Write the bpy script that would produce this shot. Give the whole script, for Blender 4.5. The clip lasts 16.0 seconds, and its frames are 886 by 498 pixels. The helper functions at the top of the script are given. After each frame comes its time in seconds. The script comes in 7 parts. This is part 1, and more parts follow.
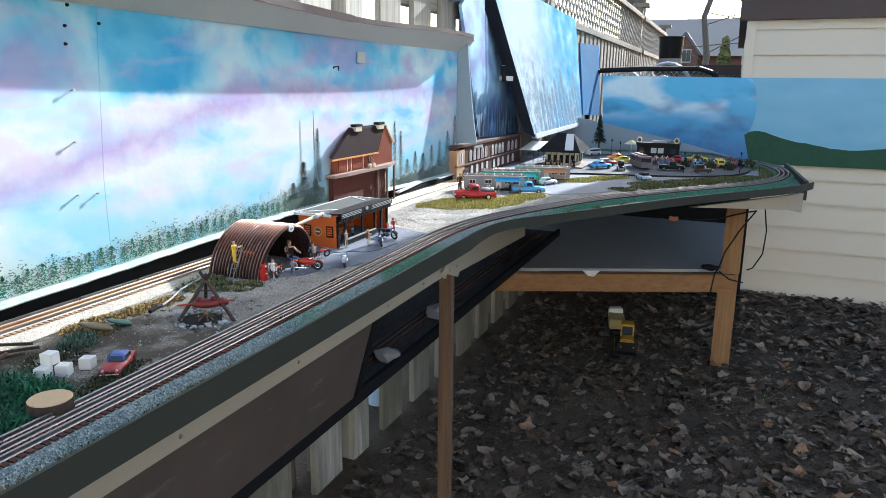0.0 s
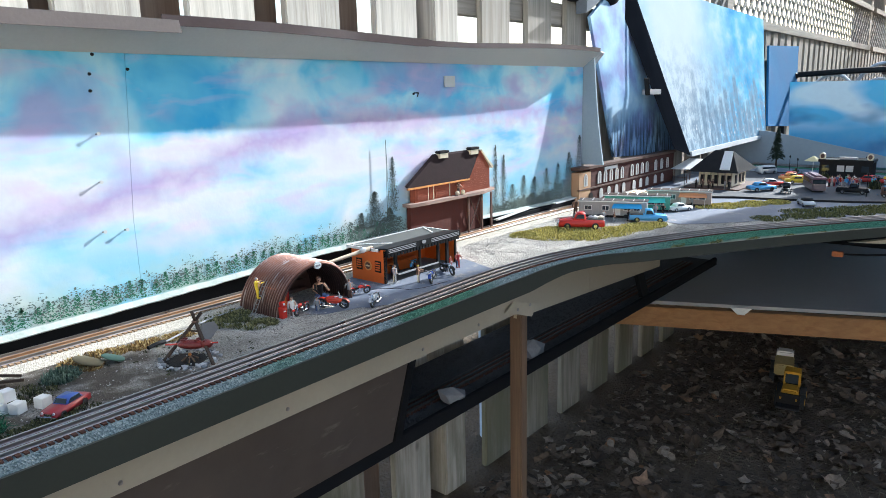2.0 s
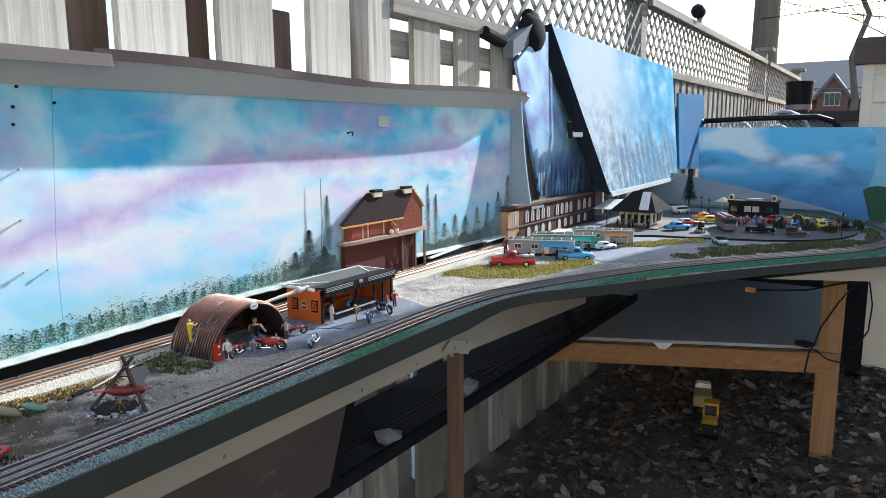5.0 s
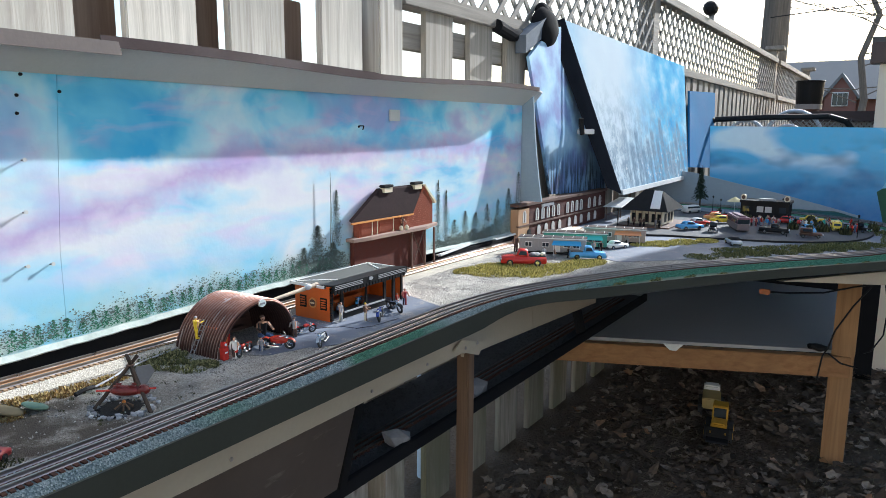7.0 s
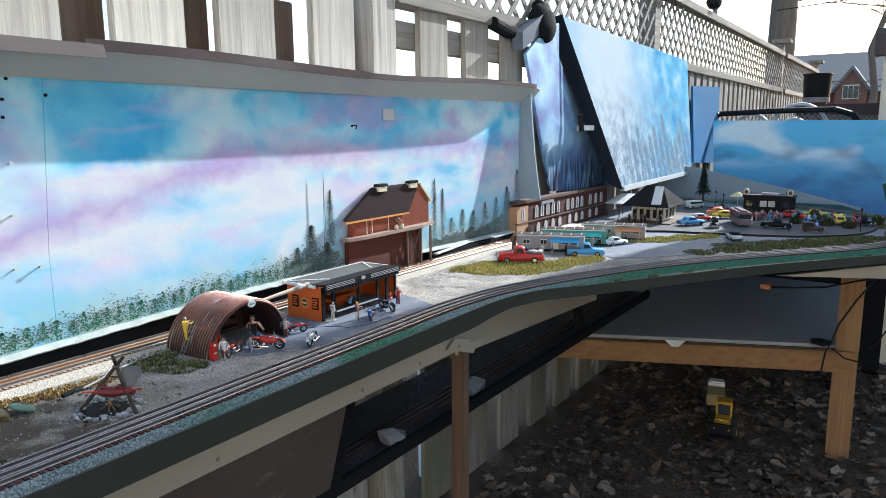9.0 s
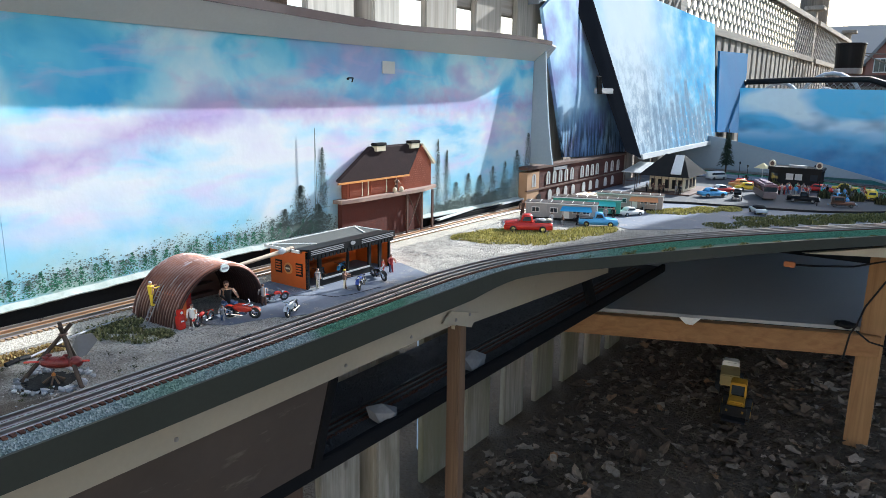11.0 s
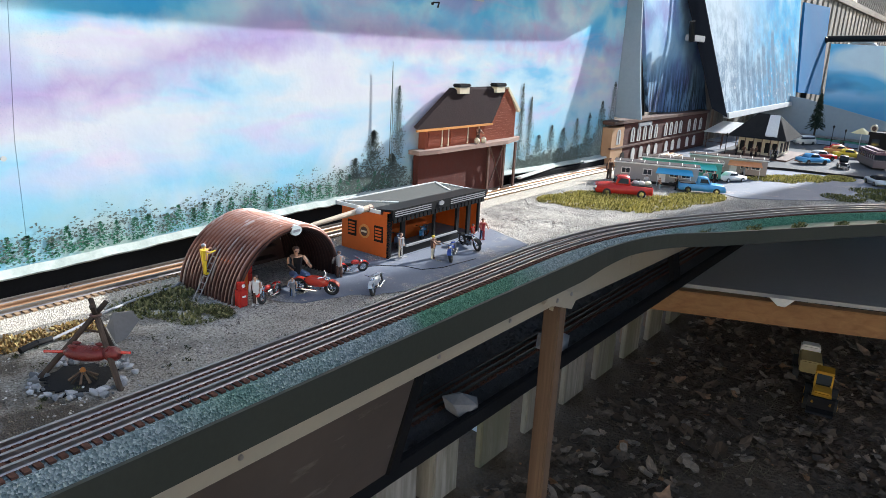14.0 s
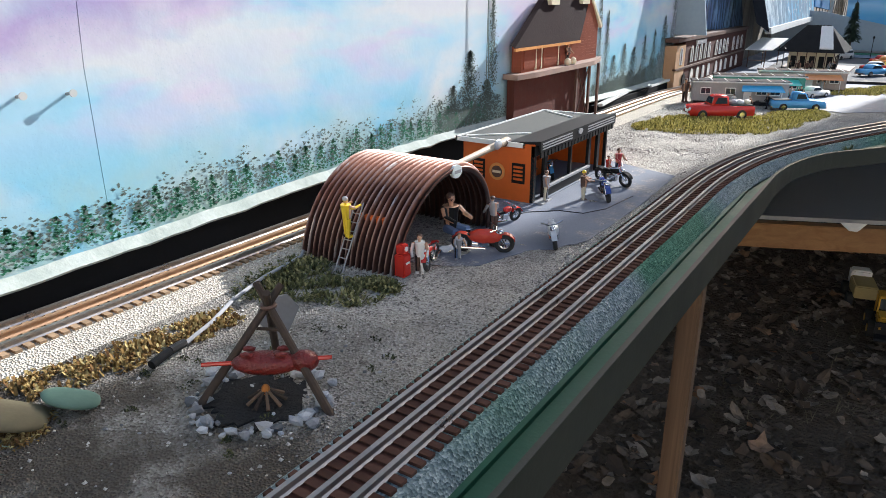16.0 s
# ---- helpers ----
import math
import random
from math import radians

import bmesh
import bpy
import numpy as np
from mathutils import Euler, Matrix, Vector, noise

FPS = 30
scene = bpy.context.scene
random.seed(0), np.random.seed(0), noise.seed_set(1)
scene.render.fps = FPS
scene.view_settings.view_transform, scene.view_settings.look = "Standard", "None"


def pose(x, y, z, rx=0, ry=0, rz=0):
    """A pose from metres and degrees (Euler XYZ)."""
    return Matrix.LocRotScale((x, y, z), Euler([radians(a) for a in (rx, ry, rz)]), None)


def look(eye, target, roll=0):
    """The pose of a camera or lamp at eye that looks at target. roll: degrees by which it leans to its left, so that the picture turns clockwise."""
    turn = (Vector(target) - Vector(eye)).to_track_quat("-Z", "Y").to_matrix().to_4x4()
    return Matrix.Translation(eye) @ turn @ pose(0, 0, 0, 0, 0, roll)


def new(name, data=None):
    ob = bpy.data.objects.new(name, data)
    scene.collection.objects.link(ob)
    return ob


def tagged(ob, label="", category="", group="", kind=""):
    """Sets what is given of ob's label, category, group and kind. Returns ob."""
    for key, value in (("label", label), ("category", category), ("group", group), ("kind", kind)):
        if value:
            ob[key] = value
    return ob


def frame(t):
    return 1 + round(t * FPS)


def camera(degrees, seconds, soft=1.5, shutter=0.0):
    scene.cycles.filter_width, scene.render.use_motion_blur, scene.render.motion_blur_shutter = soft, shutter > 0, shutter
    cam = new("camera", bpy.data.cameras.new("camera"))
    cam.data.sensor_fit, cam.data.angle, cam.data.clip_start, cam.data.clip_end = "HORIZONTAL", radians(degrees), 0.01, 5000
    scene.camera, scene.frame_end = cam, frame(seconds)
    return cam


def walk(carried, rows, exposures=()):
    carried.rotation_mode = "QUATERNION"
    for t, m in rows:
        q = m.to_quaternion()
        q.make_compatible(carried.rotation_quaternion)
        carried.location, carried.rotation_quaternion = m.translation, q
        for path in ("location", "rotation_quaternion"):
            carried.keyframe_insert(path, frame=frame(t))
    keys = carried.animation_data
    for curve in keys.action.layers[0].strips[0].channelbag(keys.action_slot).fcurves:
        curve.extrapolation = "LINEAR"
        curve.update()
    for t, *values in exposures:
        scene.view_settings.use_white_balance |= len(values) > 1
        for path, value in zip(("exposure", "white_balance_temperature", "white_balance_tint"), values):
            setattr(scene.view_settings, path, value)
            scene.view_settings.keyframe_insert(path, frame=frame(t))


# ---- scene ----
cam = camera(64.7, 16.0, 0.65)
PATH = [
    (0, (0.589, 0.188, 1.095), (-0.14, 1.994, 0.639), 0.6),
    (0.5, (0.636, 0.386, 1.102), (-0.336, 2.063, 0.611), -0.5),
    (1, (0.746, 0.46, 1.121), (-0.351, 2.068, 0.66), 0.5),
    (1.5, (0.809, 0.469, 1.121), (-0.371, 2.019, 0.665), -1.3),
    (2, (0.81, 0.45, 1.127), (-0.432, 1.959, 0.701), -1.4),
    (2.5, (0.818, 0.402, 1.139), (-0.48, 1.864, 0.717), -1.1),
    (3, (0.817, 0.389, 1.144), (-0.401, 1.921, 0.733), 0.2),
    (3.5, (0.815, 0.406, 1.153), (-0.324, 2.0, 0.751), 0.2),
    (4, (0.809, 0.422, 1.144), (-0.231, 2.098, 0.815), 0.8),
    (4.5, (0.797, 0.426, 1.129), (-0.272, 2.087, 0.811), -0.5),
    (7, (0.748, 0.448, 1.128), (-0.328, 2.1, 0.793), 0.3),
    (7.5, (0.749, 0.455, 1.126), (-0.323, 2.11, 0.79), -0.1),
    (8, (0.752, 0.459, 1.127), (-0.325, 2.109, 0.787), -0.1),
    (10.3, (0.807, 0.497, 1.125), (-0.34, 2.096, 0.769), -0.4),
    (10.5, (0.804, 0.506, 1.115), (-0.344, 2.101, 0.741), 0.4),
    (11, (0.744, 0.584, 1.104), (-0.382, 2.18, 0.673), 0.8),
    (11.5, (0.613, 0.655, 1.084), (-0.541, 2.216, 0.602), 1.3),
    (12, (0.551, 0.684, 1.074), (-0.613, 2.227, 0.561), 1.8),
    (12.5, (0.536, 0.689, 1.073), (-0.629, 2.227, 0.548), 2.3),
    (13, (0.527, 0.686, 1.07), (-0.632, 2.227, 0.539), 2.5),
    (13.5, (0.511, 0.69, 1.067), (-0.651, 2.228, 0.532), 2.3),
    (14, (0.5, 0.695, 1.062), (-0.65, 2.234, 0.505), 2.9),
    (14.5, (0.453, 0.702, 1.041), (-0.667, 2.237, 0.415), 1.9),
    (15, (0.368, 0.753, 1.021), (-0.829, 2.243, 0.435), -0.7),
    (15.5, (0.298, 0.79, 0.995), (-0.978, 2.183, 0.339), -0.4),
    (16, (0.2, 0.711, 0.992), (-0.836, 2.278, 0.306), -0.2),
]
LIGHT = [
    (0, 1.27, 6150, 6), (1.5, 1.27, 6150, 6), (2.5, 1.17, 6150, 6), (3.5, 1.2, 6250, 8), (4.5, 1.07, 6200, 7), (7, 0.98, 6200, 7), (8, 1.0, 6200, 7),
    (11.5, 1.12, 6150, 6), (13.5, 1.10, 6300, 8), (15, 1.02, 6500, 9), (16, 0.95, 6550, 10),
]
walk(cam, [(t, look(eye, target, roll)) for t, eye, target, roll in PATH], LIGHT)

# ---- world, sun, exposure ----
SUN_AZ, SUN_EL = 79.0, 26.5  # degrees: azimuth from +x towards +y, elevation
w = bpy.data.worlds.new("sky")
scene.world = w
w.use_nodes = True
wn = w.node_tree
sky = wn.nodes.new("ShaderNodeTexSky")
sky.sky_type, sky.sun_disc = "NISHITA", False
sky.sun_elevation, sky.sun_rotation = radians(SUN_EL), radians(90 - SUN_AZ)
sky.air_density, sky.dust_density, sky.ozone_density = 1.0, 2.5, 1.0
wn.links.new(sky.outputs[0], wn.nodes["Background"].inputs[0])
wn.nodes["Background"].inputs[1].default_value = 0.15
sun = new("sun", bpy.data.lights.new("sun", "SUN"))
sun.data.energy, sun.data.angle, sun.data.color = 5.0, radians(0.6), (0.97, 0.985, 1.0)
_d = Vector((math.cos(radians(SUN_AZ)) * math.cos(radians(SUN_EL)), math.sin(radians(SUN_AZ)) * math.cos(radians(SUN_EL)), math.sin(radians(SUN_EL))))
sun.matrix_world = look((0, 0, 6), Vector((0, 0, 6)) - _d)

# ---- materials ----
class Nodes:
    """A material's node tree with short ways to add to it."""

    def __init__(self, name, rough=0.7, metal=0.0, spec=0.5):
        self.mat = bpy.data.materials.new(name)
        self.mat.use_nodes = True
        self.t = self.mat.node_tree
        self.b = self.t.nodes["Principled BSDF"]
        self.b.inputs["Roughness"].default_value = rough
        self.b.inputs["Metallic"].default_value = metal
        self.b.inputs["Specular IOR Level"].default_value = spec
        self.co = self.t.nodes.new("ShaderNodeTexCoord").outputs["Object"]

    def put(self, sock, v):
        if hasattr(v, "is_linked"):
            self.t.links.new(v, sock)
        elif isinstance(v, (tuple, list)) and len(v) == 3 and sock.type == "RGBA":
            sock.default_value = (*v, 1)
        else:
            sock.default_value = v

    def at(self, scale=(1, 1, 1), rot=(0, 0, 0)):
        m = self.t.nodes.new("ShaderNodeMapping")
        m.inputs["Scale"].default_value, m.inputs["Rotation"].default_value = scale, rot
        self.t.links.new(self.co, m.inputs[0])
        return m.outputs[0]

    def noise(self, scale, detail=4, rough=0.55, at=None, distort=0.0):
        n = self.t.nodes.new("ShaderNodeTexNoise")
        n.inputs["Scale"].default_value, n.inputs["Detail"].default_value = scale, detail
        n.inputs["Roughness"].default_value, n.inputs["Distortion"].default_value = rough, distort
        self.t.links.new(at or self.co, n.inputs["Vector"])
        return n.outputs["Fac"]

    def voronoi(self, scale, at=None, out="Distance"):
        n = self.t.nodes.new("ShaderNodeTexVoronoi")
        n.inputs["Scale"].default_value = scale
        self.t.links.new(at or self.co, n.inputs["Vector"])
        return n.outputs[out]

    def ramp(self, fac, stops):
        n = self.t.nodes.new("ShaderNodeValToRGB")
        e = n.color_ramp.elements
        e[0].position, e[0].color = stops[0][0], (*stops[0][1], 1)
        e[1].position, e[1].color = stops[-1][0], (*stops[-1][1], 1)
        for p, c in stops[1:-1]:
            e.new(p).color = (*c, 1)
        self.t.links.new(fac, n.inputs[0])
        return n.outputs[0]

    def mix(self, fac, a, b, mode="MIX"):
        n = self.t.nodes.new("ShaderNodeMix")
        n.data_type, n.blend_type = "RGBA", mode
        self.put(n.inputs[0], fac), self.put(n.inputs[6], a), self.put(n.inputs[7], b)
        return n.outputs[2]

    def math(self, op, a, b=0.0, c=None, clamp=False):
        n = self.t.nodes.new("ShaderNodeMath")
        n.operation, n.use_clamp = op, clamp
        self.put(n.inputs[0], a), self.put(n.inputs[1], b)
        if c is not None:
            self.put(n.inputs[2], c)
        return n.outputs[0]

    def remap(self, v, a, b, c=0.0, d=1.0):
        n = self.t.nodes.new("ShaderNodeMapRange")
        self.put(n.inputs[0], v)
        for i, k in enumerate((a, b, c, d)):
            n.inputs[1 + i].default_value = k
        return n.outputs[0]

    def xyz(self):
        n = self.t.nodes.new("ShaderNodeSeparateXYZ")
        self.t.links.new(self.co, n.inputs[0])
        return n.outputs

    def rnd(self):
        return self.t.nodes.new("ShaderNodeObjectInfo").outputs["Random"]

    def island(self):
        return self.t.nodes.new("ShaderNodeNewGeometry").outputs["Random Per Island"]

    def bump(self, h, strength=0.4, dist=0.002):
        n = self.t.nodes.new("ShaderNodeBump")
        n.inputs["Strength"].default_value, n.inputs["Distance"].default_value = strength, dist
        self.t.links.new(h, n.inputs["Height"])
        self.t.links.new(n.outputs[0], self.b.inputs["Normal"])

    def color(self, c):
        self.put(self.b.inputs["Base Color"], c)
        return self.mat


def rough_mat(name, dark, light, scale=30, fine=300, rough=0.75, metal=0.0, bump=0.3, dist=0.001, vary=0.0, spec=0.2):
    """A surface with two scales of mottling and a fine relief."""
    n = Nodes(name, rough, metal, spec)
    big, small = n.noise(scale, 5), n.noise(fine, 3)
    c = n.mix(n.math("ADD", n.math("MULTIPLY", big, 0.65), n.math("MULTIPLY", small, 0.35)), dark, light)
    if vary:
        c = n.mix(1.0, c, n.ramp(n.rnd(), [(0, (1 - vary,) * 3), (1, (1 + vary * 0.4,) * 3)]), "MULTIPLY")
    n.bump(small, bump, dist)
    n.put(n.b.inputs["Roughness"], n.remap(big, 0.3, 0.7, max(rough - 0.12, 0.05), min(rough + 0.12, 1)))
    return n.color(c)


def wood_mat(name, dark, light, along="z", rough=0.75, vary=0.25, grain=1.0, bump=0.5, stain=None, algae=None):
    """Boards with grain along one axis, knots and a tone of their own."""
    n = Nodes(name, rough, 0, 0.3)
    k = {"x": (2, 55, 55), "y": (55, 2, 55), "z": (55, 55, 2)}[along]
    g = n.noise(grain, 6, 0.65, n.at(k), 0.6)
    blotch = n.noise(7, 4)
    c = n.ramp(g, [(0.3, dark), (0.7, light)])
    c = n.mix(n.remap(blotch, 0.35, 0.75, 0, 0.55), c, stain or tuple(v * 0.6 for v in light))
    knot = n.voronoi(9 if along == "z" else 7, n.at({"x": (0.5, 1, 1), "y": (1, 0.5, 1), "z": (1, 1, 0.5)}[along]))
    c = n.mix(n.remap(knot, 0.03, 0.1, 0.75, 0), c, tuple(v * 0.3 for v in dark))
    c = n.mix(1.0, c, n.ramp(n.rnd(), [(0, (1 - vary,) * 3), (1, (1.0 + vary * 0.25,) * 3)]), "MULTIPLY")
    if algae:
        low = n.math("MULTIPLY", n.remap(n.noise(1.0, 5, 0.6, n.at((9, 9, 2.2))), 0.36, 0.6), n.remap(n.xyz()[2], 0.75, 0.2, 0, 0.85))
        c = n.mix(low, c, algae)
    n.bump(g, bump, 0.0015)
    return n.color(c)


def plain_mat(name, c, rough=0.4, metal=0.0, spec=0.5, vary=0.12):
    """Paint, plastic or metal with slight unevenness."""
    n = Nodes(name, rough, metal, spec)
    f = n.noise(120, 4)
    return n.color(n.mix(f, tuple(v * (1 - vary) for v in c), tuple(min(1, v * (1 + vary)) for v in c)))


# painted mural on the tall board: sky and purple haze, whitened where sunlit
n = Nodes("mural_paint", 0.45, 0, 0.3)
x_, y_, z_ = n.xyz()
cl, cl2 = n.noise(5.5, 4, 0.5, n.at((1, 1, 1.3)), 0.4), n.noise(14, 5, 0.6)
blue = n.ramp(cl, [(0.30, (0.06, 0.46, 0.80)), (0.43, (0.17, 0.62, 0.86)), (0.54, (0.46, 0.78, 0.90)), (0.68, (0.74, 0.88, 0.93))])
sunlit_sky = n.ramp(n.noise(7, 4, 0.5, n.at((1, 0.7, 2.0))), [(0.30, (0.20, 0.52, 0.74)), (0.43, (0.48, 0.68, 0.78)), (0.57, (0.71, 0.73, 0.75)), (0.8, (0.66, 0.62, 0.74))])
# blue above, white below: the flashing's shadow edge drawn into the paint
shade_edge = n.math("ADD", 1.075, n.math("MULTIPLY", n.math("SINE", n.math("MULTIPLY", y_, 5.0)), 0.012))
shade_edge = n.math("ADD", shade_edge, n.math("MULTIPLY", n.math("SUBTRACT", cl2, 0.5), 0.05))
c = n.mix(n.remap(n.math("SUBTRACT", z_, shade_edge), -0.012, 0.012), sunlit_sky, blue)
band = n.math("SUBTRACT", z_, n.math("ADD", n.math("MULTIPLY", n.math("MINIMUM", y_, 1.45), 0.24), 0.735))
band = n.math("ADD", band, n.math("MULTIPLY", n.math("SUBTRACT", cl2, 0.5), 0.09))
purple = n.math("MULTIPLY", n.remap(n.math("ABSOLUTE", band), 0.0, 0.045, 0.75, 0), n.remap(cl, 0.3, 0.6, 0.25, 1))
c = n.mix(purple, c, (0.40, 0.25, 0.54))
puff = n.math("MULTIPLY", n.remap(n.noise(4.2, 3, 0.5, n.at((1, 1, 1.5))), 0.56, 0.68, 0, 0.7), n.remap(z_, 0.93, 0.99, 0.3, 1))
c = n.mix(puff, c, (0.42, 0.36, 0.66))
low = n.math("MULTIPLY", n.remap(z_, 0.86, 0.97, 1, 0), n.remap(cl, 0.4, 0.62, 0.8, 0.05))
c = n.mix(low, c, (0.13, 0.56, 0.80))
pink = n.math("MULTIPLY", n.remap(n.noise(9, 4, 0.55, n.at((1, 0.6, 2.2)), 0.6), 0.52, 0.68, 0, 0.45), n.remap(z_, 0.84, 0.92))
c = n.mix(pink, c, (0.70, 0.50, 0.74))
haze = n.math("MULTIPLY", n.remap(z_, 0.795, 0.89, 1, 0), n.remap(cl2, 0.36, 0.60, 0.25, 1.0))
c = n.mix(haze, c, (0.44, 0.56, 0.48))
chips = n.math("MULTIPLY", n.remap(n.noise(26, 6, 0.7), 0.60, 0.66), n.remap(z_, 0.80, 0.83, 1, 0.05))
c = n.mix(chips, c, (0.72, 0.74, 0.70))
spray = n.math("MULTIPLY", n.remap(n.noise(720, 2, 0.5), 0.60, 0.70, 0, 0.35), n.remap(n.noise(6, 3), 0.42, 0.58))
c = n.mix(spray, c, (0.16, 0.30, 0.46))
n.bump(n.noise(60, 3), 0.15, 0.002)
mural = n.color(c)

# blue sky boards
n = Nodes("sky_paint", 0.4, 0, 0.4)
x_, y_, z_ = n.xyz()
f = n.noise(2.6, 2, 0.45, n.at((1, 1, 2.6)), 0.3)
c = n.mix(n.remap(z_, 0.76, 1.04), (0.03, 0.18, 0.44), (0.08, 0.48, 0.78))
c = n.mix(n.math("MULTIPLY", n.remap(f, 0.42, 0.58, 0, 0.9), n.remap(z_, 0.90, 1.02)), c, (0.70, 0.82, 0.87))
c = n.mix(n.math("MULTIPLY", n.remap(n.noise(4.5, 2, 0.5, n.at((1, 1, 2.0))), 0.52, 0.68, 0, 0.6), n.remap(z_, 1.14, 1.06)), c, (0.02, 0.11, 0.30))
c = n.mix(n.remap(n.noise(30, 5, 0.6), 0.3, 0.7, 0, 0.12), c, (0.3, 0.4, 0.5))
sky_paint = n.color(c)
n = Nodes("pale_sky_paint", 0.45, 0, 0.4)
x_, y_, z_ = n.xyz()
c = n.mix(n.noise(2.5, 4, 0.5, n.at((1, 1, 4))), (0.12, 0.40, 0.60), (0.27, 0.54, 0.70))
pale_sky = n.color(c)
n = Nodes("falls_paint", 0.95, 0, 0.04)
x_, y_, z_ = n.xyz()
streak = n.noise(1.0, 6, 0.7, n.at((34, 34, 12)))
blue_ = n.ramp(n.noise(6, 4, 0.5, n.at((1, 1, 1.6))), [(0.3, (0.04, 0.26, 0.50)), (0.5, (0.11, 0.38, 0.58)), (0.7, (0.34, 0.52, 0.62))])
# left part whitened: the sun's glare on the board put into the paint
glare = n.math("ADD", n.math("ADD", y_, n.math("MULTIPLY", z_, -0.25)), n.math("MULTIPLY", n.math("SUBTRACT", n.noise(5, 3), 0.5), 0.35))
c = n.mix(n.remap(n.math("ABSOLUTE", n.math("SUBTRACT", glare, 2.98)), 0.15, 0.80, 0.9, 0), blue_, (0.50, 0.56, 0.60))
c = n.mix(n.math("MULTIPLY", n.remap(streak, 0.46, 0.62), n.remap(z_, 0.92, 1.16, 0.8, 0)), c, (0.10, 0.14, 0.19))
c = n.mix(n.math("MULTIPLY", n.remap(n.noise(15, 6, 0.74), 0.45, 0.58), n.remap(z_, 1.02, 1.36, 0.9, 0.0)), c, (0.19, 0.26, 0.33))
col = n.math("FLOOR", n.math("MULTIPLY", y_, 12.5))
wn1 = n.t.nodes.new("ShaderNodeTexWhiteNoise")
wn1.noise_dimensions = "1D"
n.t.links.new(col, wn1.inputs["W"])
roofline = n.math("ADD", 1.02, n.math("MULTIPLY", wn1.outputs["Value"], 0.22))
gap = n.math("ABSOLUTE", n.math("SUBTRACT", n.math("FRACT", n.math("MULTIPLY", y_, 12.5)), 0.5))
c = n.mix(n.math("MULTIPLY", n.remap(n.noise(34, 5, 0.7), 0.58, 0.63), n.remap(z_, 0.95, 1.1, 0.9, 0.1)), c, (0.60, 0.64, 0.66))
tower = n.math("MULTIPLY", n.remap(n.math("SUBTRACT", roofline, z_), -0.006, 0.02), n.remap(gap, 0.26, 0.36, 1, 0))
tower = n.math("MULTIPLY", tower, n.math("MULTIPLY", n.remap(n.noise(24, 5, 0.7), 0.34, 0.60, 0.3, 0.9), n.remap(y_, 3.38, 3.55)))
c = n.mix(tower, c, (0.13, 0.20, 0.27))
falls = n.color(c)
n = Nodes("dusk_paint", 0.6, 0, 0.15)
x_, y_, z_ = n.xyz()
f = n.noise(7, 4, 0.5)
c = n.ramp(f, [(0.30, (0.18, 0.16, 0.36)), (0.42, (0.20, 0.30, 0.52)), (0.55, (0.30, 0.50, 0.68)), (0.75, (0.52, 0.68, 0.78))])
c = n.mix(n.math("MULTIPLY", n.remap(z_, 0.92, 1.14, 0.8, 0), n.remap(n.noise(11, 4), 0.35, 0.65, 0.3, 1)), c, (0.05, 0.11, 0.24))
c = n.mix(n.math("MULTIPLY", n.remap(n.noise(1.0, 5, 0.6, n.at((60, 60, 8))), 0.42, 0.55), n.remap(z_, 0.95, 1.07, 0.95, 0)), c, (0.015, 0.03, 0.05))
dusk = n.color(c)

gravel = Nodes("pale_gravel", 0.95, 0, 0.2)
n = gravel
g1, g2 = n.voronoi(640), n.noise(900, 3)
patch = n.noise(9, 5, 0.6)
c = n.ramp(n.voronoi(640, out="Color"), [(0.06, (0.16, 0.14, 0.12)), (0.3, (0.46, 0.425, 0.37)), (0.6, (0.64, 0.60, 0.53)), (0.92, (0.80, 0.765, 0.70))])
c = n.mix(n.remap(patch, 0.45, 0.7, 0, 0.6), c, (0.20, 0.175, 0.15))
c = n.mix(n.math("MULTIPLY", n.remap(n.xyz()[1], 1.08, 0.93, 0, 0.92), n.remap(n.noise(16, 5), 0.28, 0.52)), c, (0.11, 0.088, 0.066))
c = n.mix(n.remap(n.noise(150, 4, 0.7), 0.6, 0.68, 0, 0.7), c, (0.07, 0.065, 0.06))
n.bump(n.math("ADD", g1, n.math("MULTIPLY", g2, 0.5)), 1.0, 0.004)
gravel = n.color(c)
n = Nodes("white_ballast", 0.9, 0, 0.2)
c = n.ramp(n.voronoi(640, out="Color"), [(0.1, (0.34, 0.30, 0.25)), (0.5, (0.52, 0.47, 0.39)), (0.9, (0.68, 0.62, 0.53))])
n.bump(n.voronoi(640), 0.9, 0.0025)
ballast = n.color(c)
n = Nodes("teal_grey_ballast", 0.9, 0, 0.2)
x_, y_, z_ = n.xyz()
c = n.ramp(n.voronoi(520, out="Color"), [(0.1, (0.09, 0.13, 0.135)), (0.5, (0.20, 0.26, 0.265)), (0.9, (0.36, 0.42, 0.42))])
mid = n.remap(n.math("ABSOLUTE", n.math("SUBTRACT", n.math("ADD", y_, n.math("MULTIPLY", n.noise(30, 3), 0.05)), 1.405)), 0.09, 0.13, 0.85, 0)
grn = n.math("MAXIMUM", n.math("MAXIMUM", mid, n.math("MULTIPLY", n.remap(n.noise(2.2, 3, 0.5, n.at((0.3, 1, 1))), 0.60, 0.68), 0.6)), n.remap(n.math("ADD", y_, n.math("MULTIPLY", n.noise(12, 4), 0.4)), 2.1, 2.35, 0, 0.9))
c = n.mix(grn, c, n.ramp(n.voronoi(520, out="Color"), [(0.1, (0.015, 0.09, 0.045)), (0.9, (0.08, 0.26, 0.15))]))
n.bump(n.voronoi(520), 0.9, 0.002)
teal = n.color(c)
n = Nodes("blue_grey_tarmac", 0.65, 0, 0.2)
